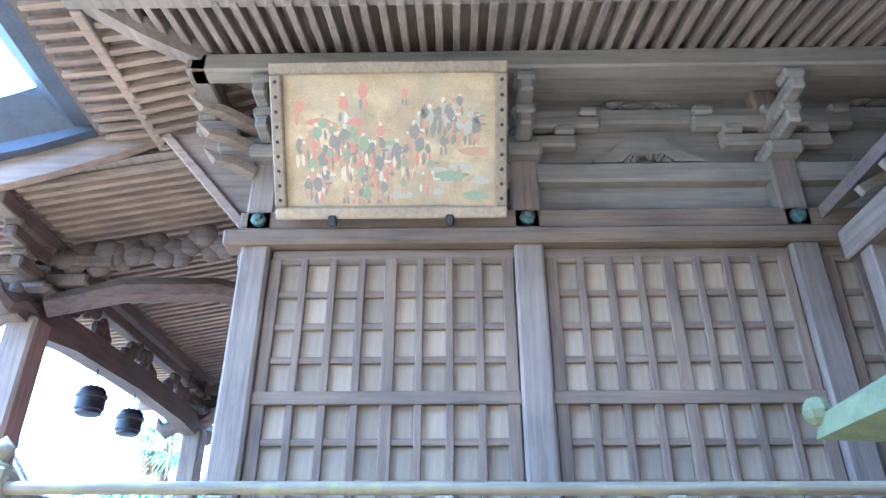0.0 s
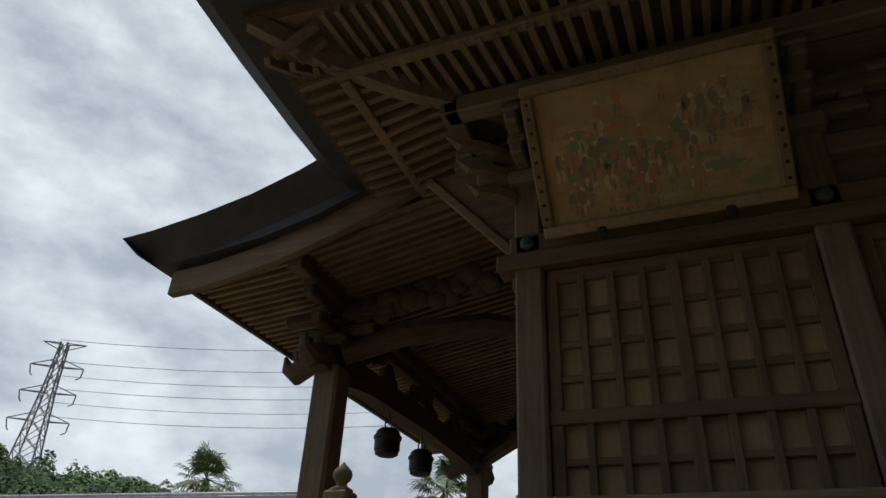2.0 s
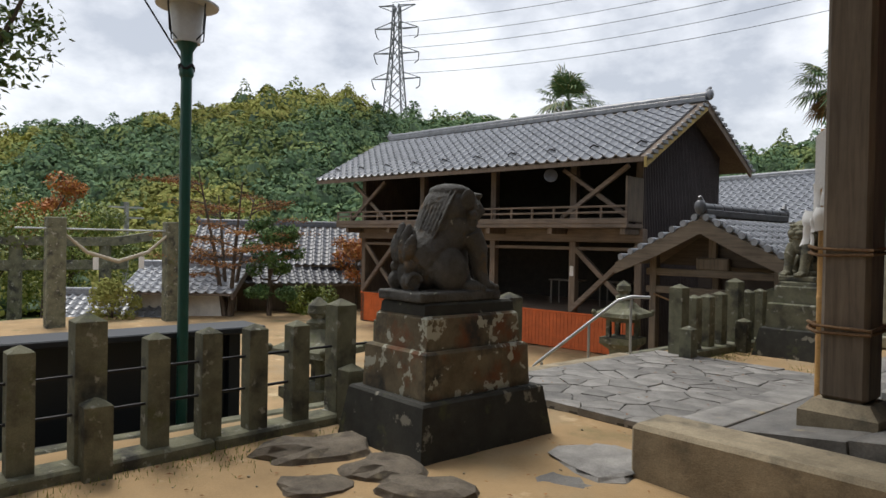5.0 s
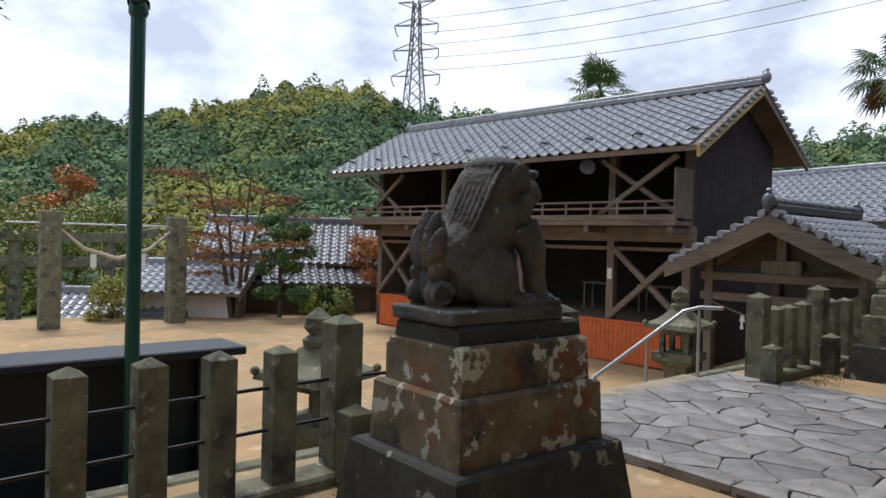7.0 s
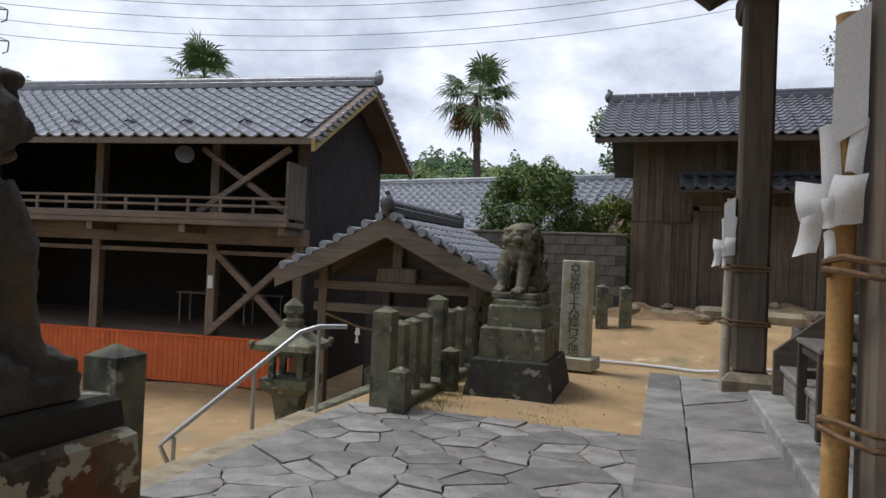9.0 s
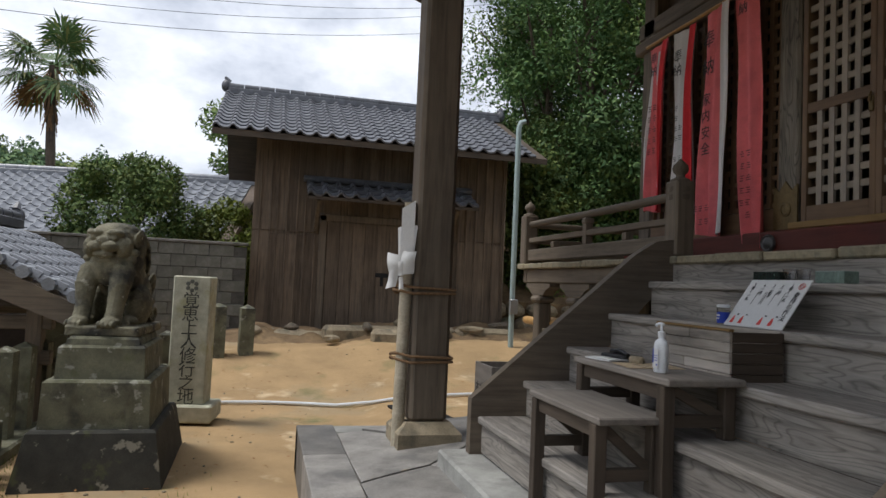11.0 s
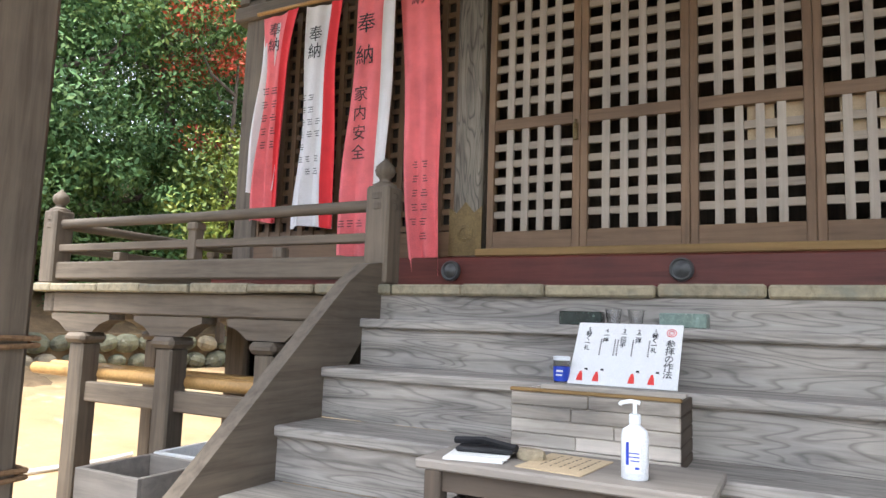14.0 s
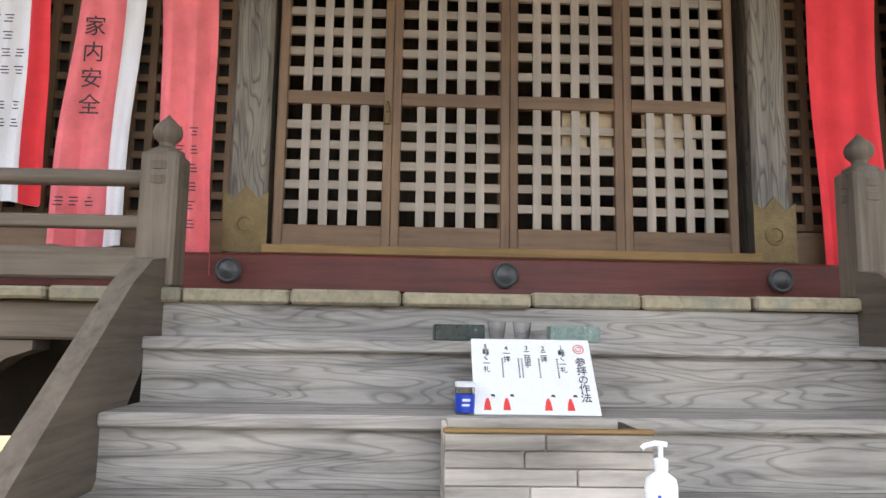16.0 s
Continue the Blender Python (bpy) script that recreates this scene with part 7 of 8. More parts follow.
def pylon(at, top):
    t = thing("pylon", "tall steel lattice power pylon on the hill", "pylon", at, 35)
    def half(z):
        return 3.4 - 2.4 * min(1, z / (top * 0.75)) - 0.35 * max(0, z / top - 0.75) / 0.25
    legs = []
    levels = [top * k / 13 for k in range(14)]
    for sx, sy in ((-1, -1), (1, -1), (1, 1), (-1, 1)):
        part("leg", Shape().tube([(sx * half(z), sy * half(z), z) for z in levels], 0.17, 5), pylon_steel, t)
    corners = ((-1, -1), (1, -1), (1, 1), (-1, 1))
    for a, b in zip(levels, levels[1:]):
        for k in range(4):
            c, d = corners[k], corners[(k + 1) % 4]
            part("brace", Shape().tube([(c[0] * half(a), c[1] * half(a), a), (d[0] * half(b), d[1] * half(b), b)], 0.09, 4), pylon_steel, t)
            part("brace", Shape().tube([(d[0] * half(a), d[1] * half(a), a), (c[0] * half(b), c[1] * half(b), b)], 0.09, 4), pylon_steel, t)
    for z, w in ((top - 0.2, 4.2), (top - 5.2, 5.0), (top - 10.6, 5.2), (top - 16.2, 5.6)):
        for s in (-1, 1):
            arm = Shape().tube([(s * half(z), 0.5, z), (s * w, 0, z + 0.1)], 0.11, 4).tube([(s * half(z), -0.5, z), (s * w, 0, z + 0.1)], 0.11, 4).tube([(s * half(z), 0, z + 1.6 if z < top - 1 else z - 1.4), (s * w, 0, z + 0.1)], 0.11, 4)
            part("cross_arm", arm, pylon_steel, t)
            if z < top - 1:
                part("insulator", Shape().tube([(s * w, 0, z), (s * (w - 0.3), 0.6, z - 1.6), (s * (w - 0.9), 0, z - 2.2)], 0.12, 5), metal_black, t)
    return t


PYL = (-123.6, 91.6, 12.0)
pylon(PYL, 41.0)
END = Vector((70, 175, 82))
for k, (dz, off) in enumerate(((40.5, 3), (35.5, 4.5), (35.5, -4.5), (30.0, 4.8), (30.0, -4.8), (24.6, 5.2))):
    a = Vector((PYL[0] + off * 0.55, PYL[1] - off * 0.83, PYL[2] + dz))
    b = END + Vector((off * 0.5, -off * 0.8, (dz - 30) * 1.1))
    pts = [a.lerp(b, i / 24) - Vector((0, 0, 13 * (1 - (2 * i / 24 - 1) ** 2))) for i in range(25)]
    solid("power_line", Shape().tube([tuple(p) for p in pts], 0.055, 4), pylon_steel, "thin overhead power line", "power line", group="power lines")

# ---- hills with forest ----
def forest_crown(sh, centre, s, tall, count, leaf, r):
    """A far crown: overlapping sprays that follow a lumpy dome, most of them facing outwards."""
    bumps = [Vector((r.gauss(0, 1), r.gauss(0, 1), r.gauss(0.3, 0.8))).normalized() for _ in range(7)]
    for _ in range(count):
        d = Vector((r.gauss(0, 1), r.gauss(0, 1), r.gauss(0.25, 1))).normalized()
        k = 0.80 + 0.24 * max(0.0, max(d.dot(b) for b in bumps)) ** 6 + r.uniform(-0.04, 0.04)
        w = k * s * (1.0 if tall < 1.2 else 1.0 - 0.55 * max(0.0, d.z))
        p = centre + Vector((d.x * w, d.y * w, d.z * k * s * tall))
        n = (d + Vector((r.gauss(0, 0.35), r.gauss(0, 0.35), r.gauss(0.1, 0.35)))).normalized()
        a = n.orthogonal().normalized()
        t = r.uniform(0, 6.28)
        a = a * math.cos(t) + n.cross(a) * math.sin(t)
        b = n.cross(a)
        q = leaf * r.uniform(0.6, 1.4)
        i = len(sh.v)
        sh.v += [tuple(p - a * q), tuple(p + b * q * 0.7 - n * q * 0.2), tuple(p + a * q), tuple(p - b * q * 0.7 - n * q * 0.2)]
        sh.f.append((i, i + 1, i + 2, i + 3))


def hill(name, eye, azimuths, heights, r0, r1, crowns, size, seed, mats):
    """A wooded hill: a slope of earth under many crowns of leaves, each filled with a shade-green ball."""
    r = random.Random(seed)
    def top(a):
        return float(np.interp(a, azimuths, heights))
    def place(a, d):
        t = ease(0, 1, (d - r0) / (r1 - r0))
        return (eye[0] + d * math.cos(radians(a)), eye[1] + d * math.sin(radians(a)), -3 + (top(a) + 3 - size) * t)
    rows = [[place(a, r0 + (r1 - r0) * j / 12) for a in np.linspace(azimuths[0], azimuths[-1], 60)] for j in range(13)]
    rows.append([(p[0] * 1.3, p[1] * 1.3, -10) for p in rows[-1]])
    solid(name, Shape().sheet([[tuple(float(q) for q in p) for p in row] for row in rows]), forest_core, "steep wooded hillside", "hill", kind="structure", smooth=True)
    shapes, core = [Shape() for _ in mats], Shape()
    for i in range(crowns):
        a = r.uniform(azimuths[0], azimuths[-1])
        d = r0 + (r1 - r0) * r.random() ** 0.75
        p = place(a, d)
        s = size * r.uniform(0.5, 1.2) * (0.7 + 0.3 * d / r1)
        k = noise.noise((p[0] * 0.06, p[1] * 0.06, p[2] * 0.09 + seed)) + r.uniform(-0.12, 0.12)
        which = 0 if k < 0.02 else 1 if k < 0.20 else 2
        tall = 1.7 if r.random() < 0.18 else 0.95
        forest_crown(shapes[min(which, len(mats) - 1)], Vector((p[0], p[1], p[2] + s * 0.45)), s, tall, 270, size * 0.105, r)
        # added filler ball: the crown's inner shade is put into its green
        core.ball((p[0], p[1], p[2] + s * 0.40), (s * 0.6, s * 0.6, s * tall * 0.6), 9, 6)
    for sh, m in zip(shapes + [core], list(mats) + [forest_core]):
        if sh.v:
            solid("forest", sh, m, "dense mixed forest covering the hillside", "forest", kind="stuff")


hill("hill", (-3.4, 2.0), [118, 124, 130, 134, 137, 141, 144, 148, 152, 156, 160, 163, 166, 169, 173, 178, 186], [12, 13, 15, 18.5, 19, 18, 18.5, 21.5, 21.5, 20, 17, 16.5, 14.5, 15, 12, 10.5, 9.5], 46, 102, 2100, 2.3, 3, (leaf_forest, leaf_wood, leaf_olive))
hill("hill", (-5.6, 4.2), [78, 86, 92, 98, 103, 108, 113, 118, 124], [36, 35, 30, 33, 36, 37, 34, 30, 26], 150, 260, 900, 5.5, 6, (leaf_forest, leaf_wood))

# ---- trees of the place ----
palm((-12.4, 28.3, -1.1), 8.5, 3, 1.45)
palm((-19.7, 22.2, -1.1), 7.9, 5, 1.25)


def shrub(name, label, at, radii, leaves, leaf, mat, seed):
    r = random.Random(seed)
    t = thing(name, label, "shrub", at)
    tr = Shape()
    limbs(tr, (0, 0, 0), radii[2] * 1.1, radii[0] * 0.6, r, 7, 0.06)
    part("trunk", tr, bark, t, smooth=True)
    sh = Shape()
    for i in range(46):
        d = Vector((r.gauss(0, 1), r.gauss(0, 1), r.gauss(0, 1) + 0.25)).normalized()
        k = 0.72 + 0.14 * r.random()
        c = (d.x * radii[0] * k, d.y * radii[1] * k, radii[2] + d.z * radii[2] * k)
        s = radii[0] * r.uniform(0.22, 0.34)
        crown(sh, c, (s, s, s), leaves // 46, leaf, r, 0.5)
    part("crown", sh, mat, t)
    return t


shrub("camellia_bush", "dense rounded evergreen bush behind the block wall", (-8.6, 19.7, 0.4), (1.3, 1.2, 1.7), 24000, 0.045, leaf_mid, 4)
shrub("garden_shrub", "bright green shrub beside the storehouse", (-7.0, 20.8, 0.4), (0.9, 0.9, 1.3), 9000, 0.05, leaf_bright, 6)
shrub("garden_shrub", "dark rounded shrub by the village house", (-23.6, 13.6, -1.2), (0.9, 0.9, 0.5), 3500, 0.06, leaf_bright, 9)
def tiered_maple(at, height, spread, seed):
    """An open tree whose thin level boughs carry flat sprays of rusty leaves."""
    r = random.Random(seed)
    t = thing("rust_maple", "open half-bare maple with level sprays of rust-brown leaves", "tree", at)
    wood_, leaves = Shape(), Shape()
    for k in range(4):
        a = 1.57 * k + r.uniform(-0.4, 0.4)
        foot = Vector((0.10 * math.cos(a), 0.10 * math.sin(a), 0))
        head = Vector((spread * 0.45 * math.cos(a), spread * 0.45 * math.sin(a), height * r.uniform(0.75, 0.98)))
        wood_.tube([tuple(foot), tuple(foot.lerp(head, 0.4) + Vector((0, 0, 0.3))), tuple(head)], [0.085, 0.055, 0.018], 7)
        for q in range(9):
            f = r.uniform(0.30, 1.0)
            p = foot.lerp(head, f)
            b = a + r.uniform(-1.3, 1.3)
            far = spread * (0.35 + 0.65 * (1 - abs(f - 0.6))) * r.uniform(0.55, 1.0)
            e = p + Vector((math.cos(b) * far, math.sin(b) * far, r.uniform(0.0, 0.35)))
            wood_.tube([tuple(p), tuple((p + e) / 2 + Vector((0, 0, 0.10))), tuple(e)], [0.028, 0.017, 0.006], 5)
            for n in range(3):
                c = p.lerp(e, 0.45 + 0.27 * n)
                crown(leaves, tuple(c + Vector((0, 0, 0.05))), (spread * 0.27, spread * 0.27, 0.11), 75, 0.042, r, 0.1, 0.7)
    part("trunk", wood_, bark, t, smooth=True)
    part("crown", leaves, leaf_rust, t)


tiered_maple((-24.0, 10.8, -1.15), 4.7, 2.1, 12)
tree("conifer", "dark narrow evergreen tree", (-23.6, 12.0, -1.15), 3.4, 0.95, 30, 8000, 0.06, leaf_dark, 14, 0.09, 0.12, 8, 0.3)
tree("persimmon_tree", "small tree with bright orange leaves", (-23.8, 15.5, -1.15), 2.8, 1.05, 20, 4200, 0.06, leaf_orange, 15, 0.06, 0.4, 9, 0.3)
tree("orange_tree", "orange-turning tree below the hill", (-38.0, 8.3, -3.2), 7.2, 1.7, 24, 5200, 0.10, leaf_orange, 18, 0.14)
shrub("garden_shrub", "ochre-green bush before the small outbuilding", (-25.2, 7.7, -1.6), (0.8, 0.8, 0.85), 3600, 0.06, leaf_olive, 19)
for i, (x, y, h, w, m) in enumerate(((-33, 5.2, 6.2, 3.0, leaf_bright), (-34, 8.6, 5.6, 2.8, leaf_bright), (-36, 15.0, 5.5, 3.0, leaf_bright), (-34, 19.5, 5.5, 3.0, leaf_bright), (-29, 2.0, 5.0, 2.4, leaf_bright))):
    tree("broadleaf_tree", "leafy tree at the foot of the hill", (x, y, -3.2 if x < -26 else -2.0), h, w, 26, 8500, 0.085, m, 30 + i, 0.13)
# woods beyond the verandah
for i, (x, y, z, h, w, m) in enumerate(((0.5, 21.8, 1.6, 8.0, 2.3, leaf_dark), (1.4, 21.2, 1.6, 9.0, 2.8, leaf_dark), (3.4, 20.4, 1.6, 8.5, 2.6, leaf_mid), (5.6, 19.4, 1.5, 9.5, 3.0, leaf_dark), (8.2, 18.0, 1.4, 9.0, 3.0, leaf_mid),
                                         (3.0, 24.0, 3.4, 9.0, 3.2, leaf_dark), (7.0, 23.0, 3.4, 9.0, 3.2, leaf_mid), (10.5, 20.5, 2.6, 9.0, 3.4, leaf_dark), (1.6, 25.5, 3.6, 7.0, 2.6, leaf_mid),
                                         (5.0, 27.5, 4.5, 10.0, 4.0, leaf_dark), (10.0, 26.0, 4.5, 10.0, 4.0, leaf_dark), (13.5, 21.5, 3.0, 10.0, 3.8, leaf_mid), (-0.2, 20.9, 1.2, 4.2, 1.7, leaf_mid), (2.2, 20.2, 1.2, 4.0, 1.7, leaf_dark), (4.6, 19.0, 1.2, 3.8, 1.7, leaf_bright))):
    tree("evergreen_tree", "tall dark evergreen tree in the woods behind the hall", (x, y, z), h, w, 48, 24000, 0.062, m, 50 + i, 0.18, 0.08, 9, 0.35)
tree("red_maple", "maple with red autumn leaves at the wood's edge", (3.5, 18.3, 1.0), 7.0, 1.5, 16, 3600, 0.055, leaf_red, 71, 0.09, 0.62, 9, 0.3)
tree("yellow_maple", "maple turning yellow-green at the wood's edge", (3.6, 17.6, 0.8), 4.2, 1.7, 20, 6500, 0.055, leaf_bright, 72, 0.08, 0.35, 8, 0.3)
for i, (x, y, h, w) in enumerate(((-6.2, 26.5, 6.4, 2.4), (-2.6, 27.0, 6.2, 2.4))):
    tree("evergreen_tree", "leafy tree behind the storehouse", (x, y, 0), h, w, 34, 15000, 0.08, leaf_mid, 80 + i, 0.14, 0.2)
tree("near_tree", "tree with overhanging leafy twigs beyond the fence", (-12.2, 2.55, -1.1), 6.6, 1.35, 34, 7500, 0.05, leaf_mid, 91, 0.12, 0.55, 16, 0.3)

# unseen plain board wall, added to close the south side and shade the hall
shade_wall = solid("south_wall", Shape().box(-9.0, 8.0, -3.1, -2.8, -0.3, 10.5).box(7.8, 8.1, -2.8, 5.0, -0.3, 8.0), wood_dark[2], "unseen plain dark board wall added to close and shade the south side", "wall", kind="structure")

# ---- cloth banners on the front ----
FACE = Matrix(((0, 0, -1, 0), (-1, 0, 0, 0), (0, 1, 0, 0), (0, 0, 0, 1)))


def facing_west(x, y, z):
    return Matrix.Translation((x, y, z)) @ FACE


def banner(name, label, top, bottom, z1, z0, mat, seed, edge=None, waist=1.0, out=0.0):
    """A long cloth hanging from a rod: (y from, y to) at the top and at the bottom."""
    r = random.Random(seed)
    t = thing(name, label, "banner", (W_WALL - 0.1, (top[0] + top[1]) / 2, z1), group="cloth banners of the hall")
    ph, n = r.uniform(0, 6), 26
    def surf(a, b, x_off):
        rows = []
        for i in range(n + 1):
            t_ = i / n
            row = []
            for j in range(15):
                s = a + (b - a) * j / 14
                w = 1 - (1 - waist) * math.sin(math.pi * min(1, t_ * 1.1))
                ya = top[0] + (bottom[0] - top[0]) * t_
                yb = top[1] + (bottom[1] - top[1]) * t_
                mid = (ya + yb) / 2
                y = mid + (ya + (yb - ya) * s - mid) * w
                x = W_WALL - 0.10 - out - x_off + 0.022 * math.sin(s * 14 + ph + t_ * 1.5) * (0.35 + t_) + 0.018 * math.sin(t_ * 5 + ph + s * 3)
                row.append((x, y + 0.01 * math.sin(t_ * 9 + ph), z1 + (z0 - z1) * t_ + 0.012 * math.sin(s * 5 + ph) * t_))
            rows.append(row)
        return Shape().sheet(rows, (0.003, 0, 0))
    wpart("cloth", surf(0, 1, 0), mat, t, "", True)
    if edge:
        wpart("folded_edge", surf(0.80, 1.12, 0.02), edge, t, "folded-back edge of the cloth", True)
    return t


b1 = banner("cloth_banner", "faded red and white cloth banner twisted on itself", (11.84, 11.50), (11.86, 11.62), 3.76, 2.20, cloth_pink, 1, cloth_red, 0.7)
banner("cloth_banner", "white lining of a cloth banner hanging behind the red one", (11.86, 11.6), (11.95, 11.66), 3.70, 2.42, cloth_white, 7, None, 0.9, -0.035)
b2 = banner("cloth_banner", "white cloth banner with a red border", (11.42, 11.14), (11.46, 11.12), 3.76, 2.14, cloth_white, 2, cloth_red, 0.92)
b3 = banner("cloth_banner", "faded red cloth banner with brushed prayer writing", (10.98, 10.66), (11.07, 10.74), 3.78, 1.93, cloth_pink, 3, cloth_white, 0.95)
b4 = banner("cloth_banner", "long faded red cloth banner reaching the floor", (10.64, 10.32), (10.49, 10.27), 3.80, 1.80, cloth_pink, 4)
banner("cloth_banner", "bright red cloth banner beside the doors", (7.28, 6.86), (7.21, 6.9), 3.78, 1.76, cloth_red, 5)
banner("cloth_banner", "bright red cloth banner beside the doors", (6.78, 6.40), (6.8, 6.4), 3.78, 1.80, cloth_red, 6)
banner("cloth_banner", "faded red cloth banner on the south bay", (6.30, 5.9), (6.3, 5.9), 3.78, 1.90, cloth_pink, 8)
for y0, y1 in ((10.25, 11.9), (5.5, 7.35)):
    solid("banner_rod", Shape().tube([(W_WALL - 0.09, y0, 3.80), (W_WALL - 0.09, y1, 3.80)], 0.015, 8), bamboo, "thin bamboo rod holding the banners", "rod", group="banner rods")


def on_cloth(parent, text, size, y, z, spacing=1.05):
    ob = lettering("writing", text, size, ink, parent, parent.matrix_basis.inverted() @ facing_west(W_WALL - 0.152, y, z), "brushed black characters", spacing=spacing)


on_cloth(b1, "奉納", 0.11, 11.67, 3.55)
on_cloth(b2, "奉納", 0.12, 11.29, 3.45)
on_cloth(b3, "奉納", 0.15, 10.86, 3.40, 1.5)
on_cloth(b3, "家内安全", 0.11, 10.88, 2.82, 1.22)
on_cloth(b4, "納", 0.10, 10.46, 3.62)


def strokes(parent, y, z, w, h, cols, rows, seed, depth=0.152):
    r = random.Random(seed)
    sh = Shape()
    for c in range(cols):
        for k in range(rows):
            if r.random() < 0.85:
                yy, zz = y + (c + 0.5) * w / cols - w / 2, z - (k + 0.5) * h / rows
                s = min(w / cols, h / rows) * 0.36
                for q in range(3):
                    sh.box(W_WALL - depth, W_WALL - depth + 0.0015, yy - s * r.uniform(0.4, 1), yy + s * r.uniform(0.3, 1), zz + s * (q - 1) * 0.7 - s * 0.1, zz + s * (q - 1) * 0.7 + s * 0.12)
    tagged(wpart("small_writing", sh, ink, parent, "small brushed writing, too worn to read"), kind="stuff")


strokes(b1, 11.68, 3.2, 0.16, 0.5, 2, 5, 1)
strokes(b2, 11.30, 3.1, 0.20, 0.62, 3, 7, 2)
strokes(b3, 10.92, 2.2, 0.22, 0.22, 3, 2, 3)
strokes(b4, 10.40, 2.55, 0.14, 0.55, 2, 6, 4)

# notices fixed inside the lattice doors
for y, z, w, h in ((8.45, 2.62, 0.13, 0.26), (8.30, 2.64, 0.12, 0.24), (8.02, 2.63, 0.14, 0.24), (7.86, 2.62, 0.12, 0.24)):
    ob = wpart("paper_notice", Shape().box(W_WALL + 0.024, W_WALL + 0.027, y - w / 2, y + w / 2, z - h / 2, z + h / 2), card, hall, "yellowed paper behind the lattice")

# ---- bamboo and folded paper streamers on the pillars ----
def gohei(parent, x, y, z, size, turn=0.0):
    """Folded white paper: strips and curled lobes hanging one before the other."""
    leaves = ((-0.085, 0.0, 0.35, 0.06, 5, 0.01), (0.035, 0.105, 0.38, 0.12, -5, 0.012), (-0.175, -0.015, 0.09, -0.105, 9, 0.035), (-0.03, 0.115, 0.12, -0.10, -8, 0.035),
              (-0.06, 0.02, 0.02, -0.12, 4, 0.022), (-0.155, -0.055, -0.07, -0.255, -10, 0.022), (-0.035, 0.012, -0.15, -0.27, 6, 0.012))
    for k, (x0, x1, z1, z0, tilt, curl) in enumerate(leaves):
        rows = []
        for i in range(9):
            u = i / 8
            row = []
            for j in range(8):
                v = j / 7
                px = x0 + (x1 - x0) * v + math.tan(radians(tilt)) * (u - 0.5) * (z1 - z0)
                pz = z1 + (z0 - z1) * u + 0.012 * math.sin(v * 3.1 + k)
                py = -0.062 - 0.012 * k - curl * math.sin(math.pi * (0.8 * v + 0.25 * u)) + 0.5 * curl * math.sin(u * 5 + k)
                row.append((px * size / 0.25, py * size / 0.25, pz * size / 0.25))
            rows.append(row)
        ob = part("paper_leaf", Shape().sheet(rows, (0, 0.0012, 0)), paper, parent, smooth=True)
        ob.matrix_basis = parent.matrix_basis.inverted() @ pose(x, y, z, 0, 0, turn)


def bamboo_pole(name, at, top, lean, r, mat, label, paper_z, size, turn):
    t = thing(name, label, "bamboo pole", at, group="bamboo poles on the pillars")
    pts, rad = [], []
    n = 7
    for i in range(n):
        z0, z1 = (top - at[2]) * i / n, (top - at[2]) * (i + 1) / n
        for z, k in ((z0 + 0.004, 1.04), (z0 + 0.02, 1.0), (z1 - 0.02, 1.0), (z1, 1.07)):
            pts.append((lean[0] * z, lean[1] * z, z))
            rad.append(r * k * (1 - 0.06 * i / n))
    part("culm", Shape().tube(pts, rad, 14), mat, t, smooth=True)
    gohei(t, at[0] + lean[0] * (paper_z - at[2]), at[1], paper_z, size, turn)
    tip = Shape().sheet([[(-0.05 + 0.03 * j, -0.055 - 0.01 * j, top - at[2] - 0.05 - 0.38 * i + 0.02 * j) for j in range(4)] for i in range(2)], (0, 0.0012, 0))
    part("paper_strip", tip, paper, t)
    return t


bamboo_pole("bamboo_pole", (-5.165, 6.72, 0.25), 2.2, (0.0, 0.0), 0.040, bamboo, "thick golden bamboo pole tied to the pillar with white paper", 1.60, 0.17, -28)
bamboo_pole("bamboo_pole", (-5.16, 10.98, 0.25), 2.02, (0.012, 0.0), 0.045, bamboo_pale, "pale bamboo pole tied to the pillar with white paper", 1.58, 0.18, -30)
for (px, py), bx_ in zip(PILLARS, (-5.165, -5.16)):
    for z in (1.41, 0.92):
        sh = Shape()
        for d in (0.0, 0.035):
            c = [(bx_ - 0.06, py + 0.02), (bx_ - 0.03, py - 0.09), (px - 0.155, py - 0.155), (px + 0.155, py - 0.155), (px + 0.155, py + 0.155), (px - 0.155, py + 0.155), (bx_ - 0.03, py + 0.10), (bx_ - 0.06, py + 0.02)]
            sh.tube([(a, b, z - d + 0.012 * math.sin(i * 1.7 + d * 30)) for i, (a, b) in enumerate(c)], 0.011, 6)
        solid("rope_tie", sh, rope, "brown straw rope tied round pillar and bamboo", "rope", group="rope ties on the pillars", smooth=True)

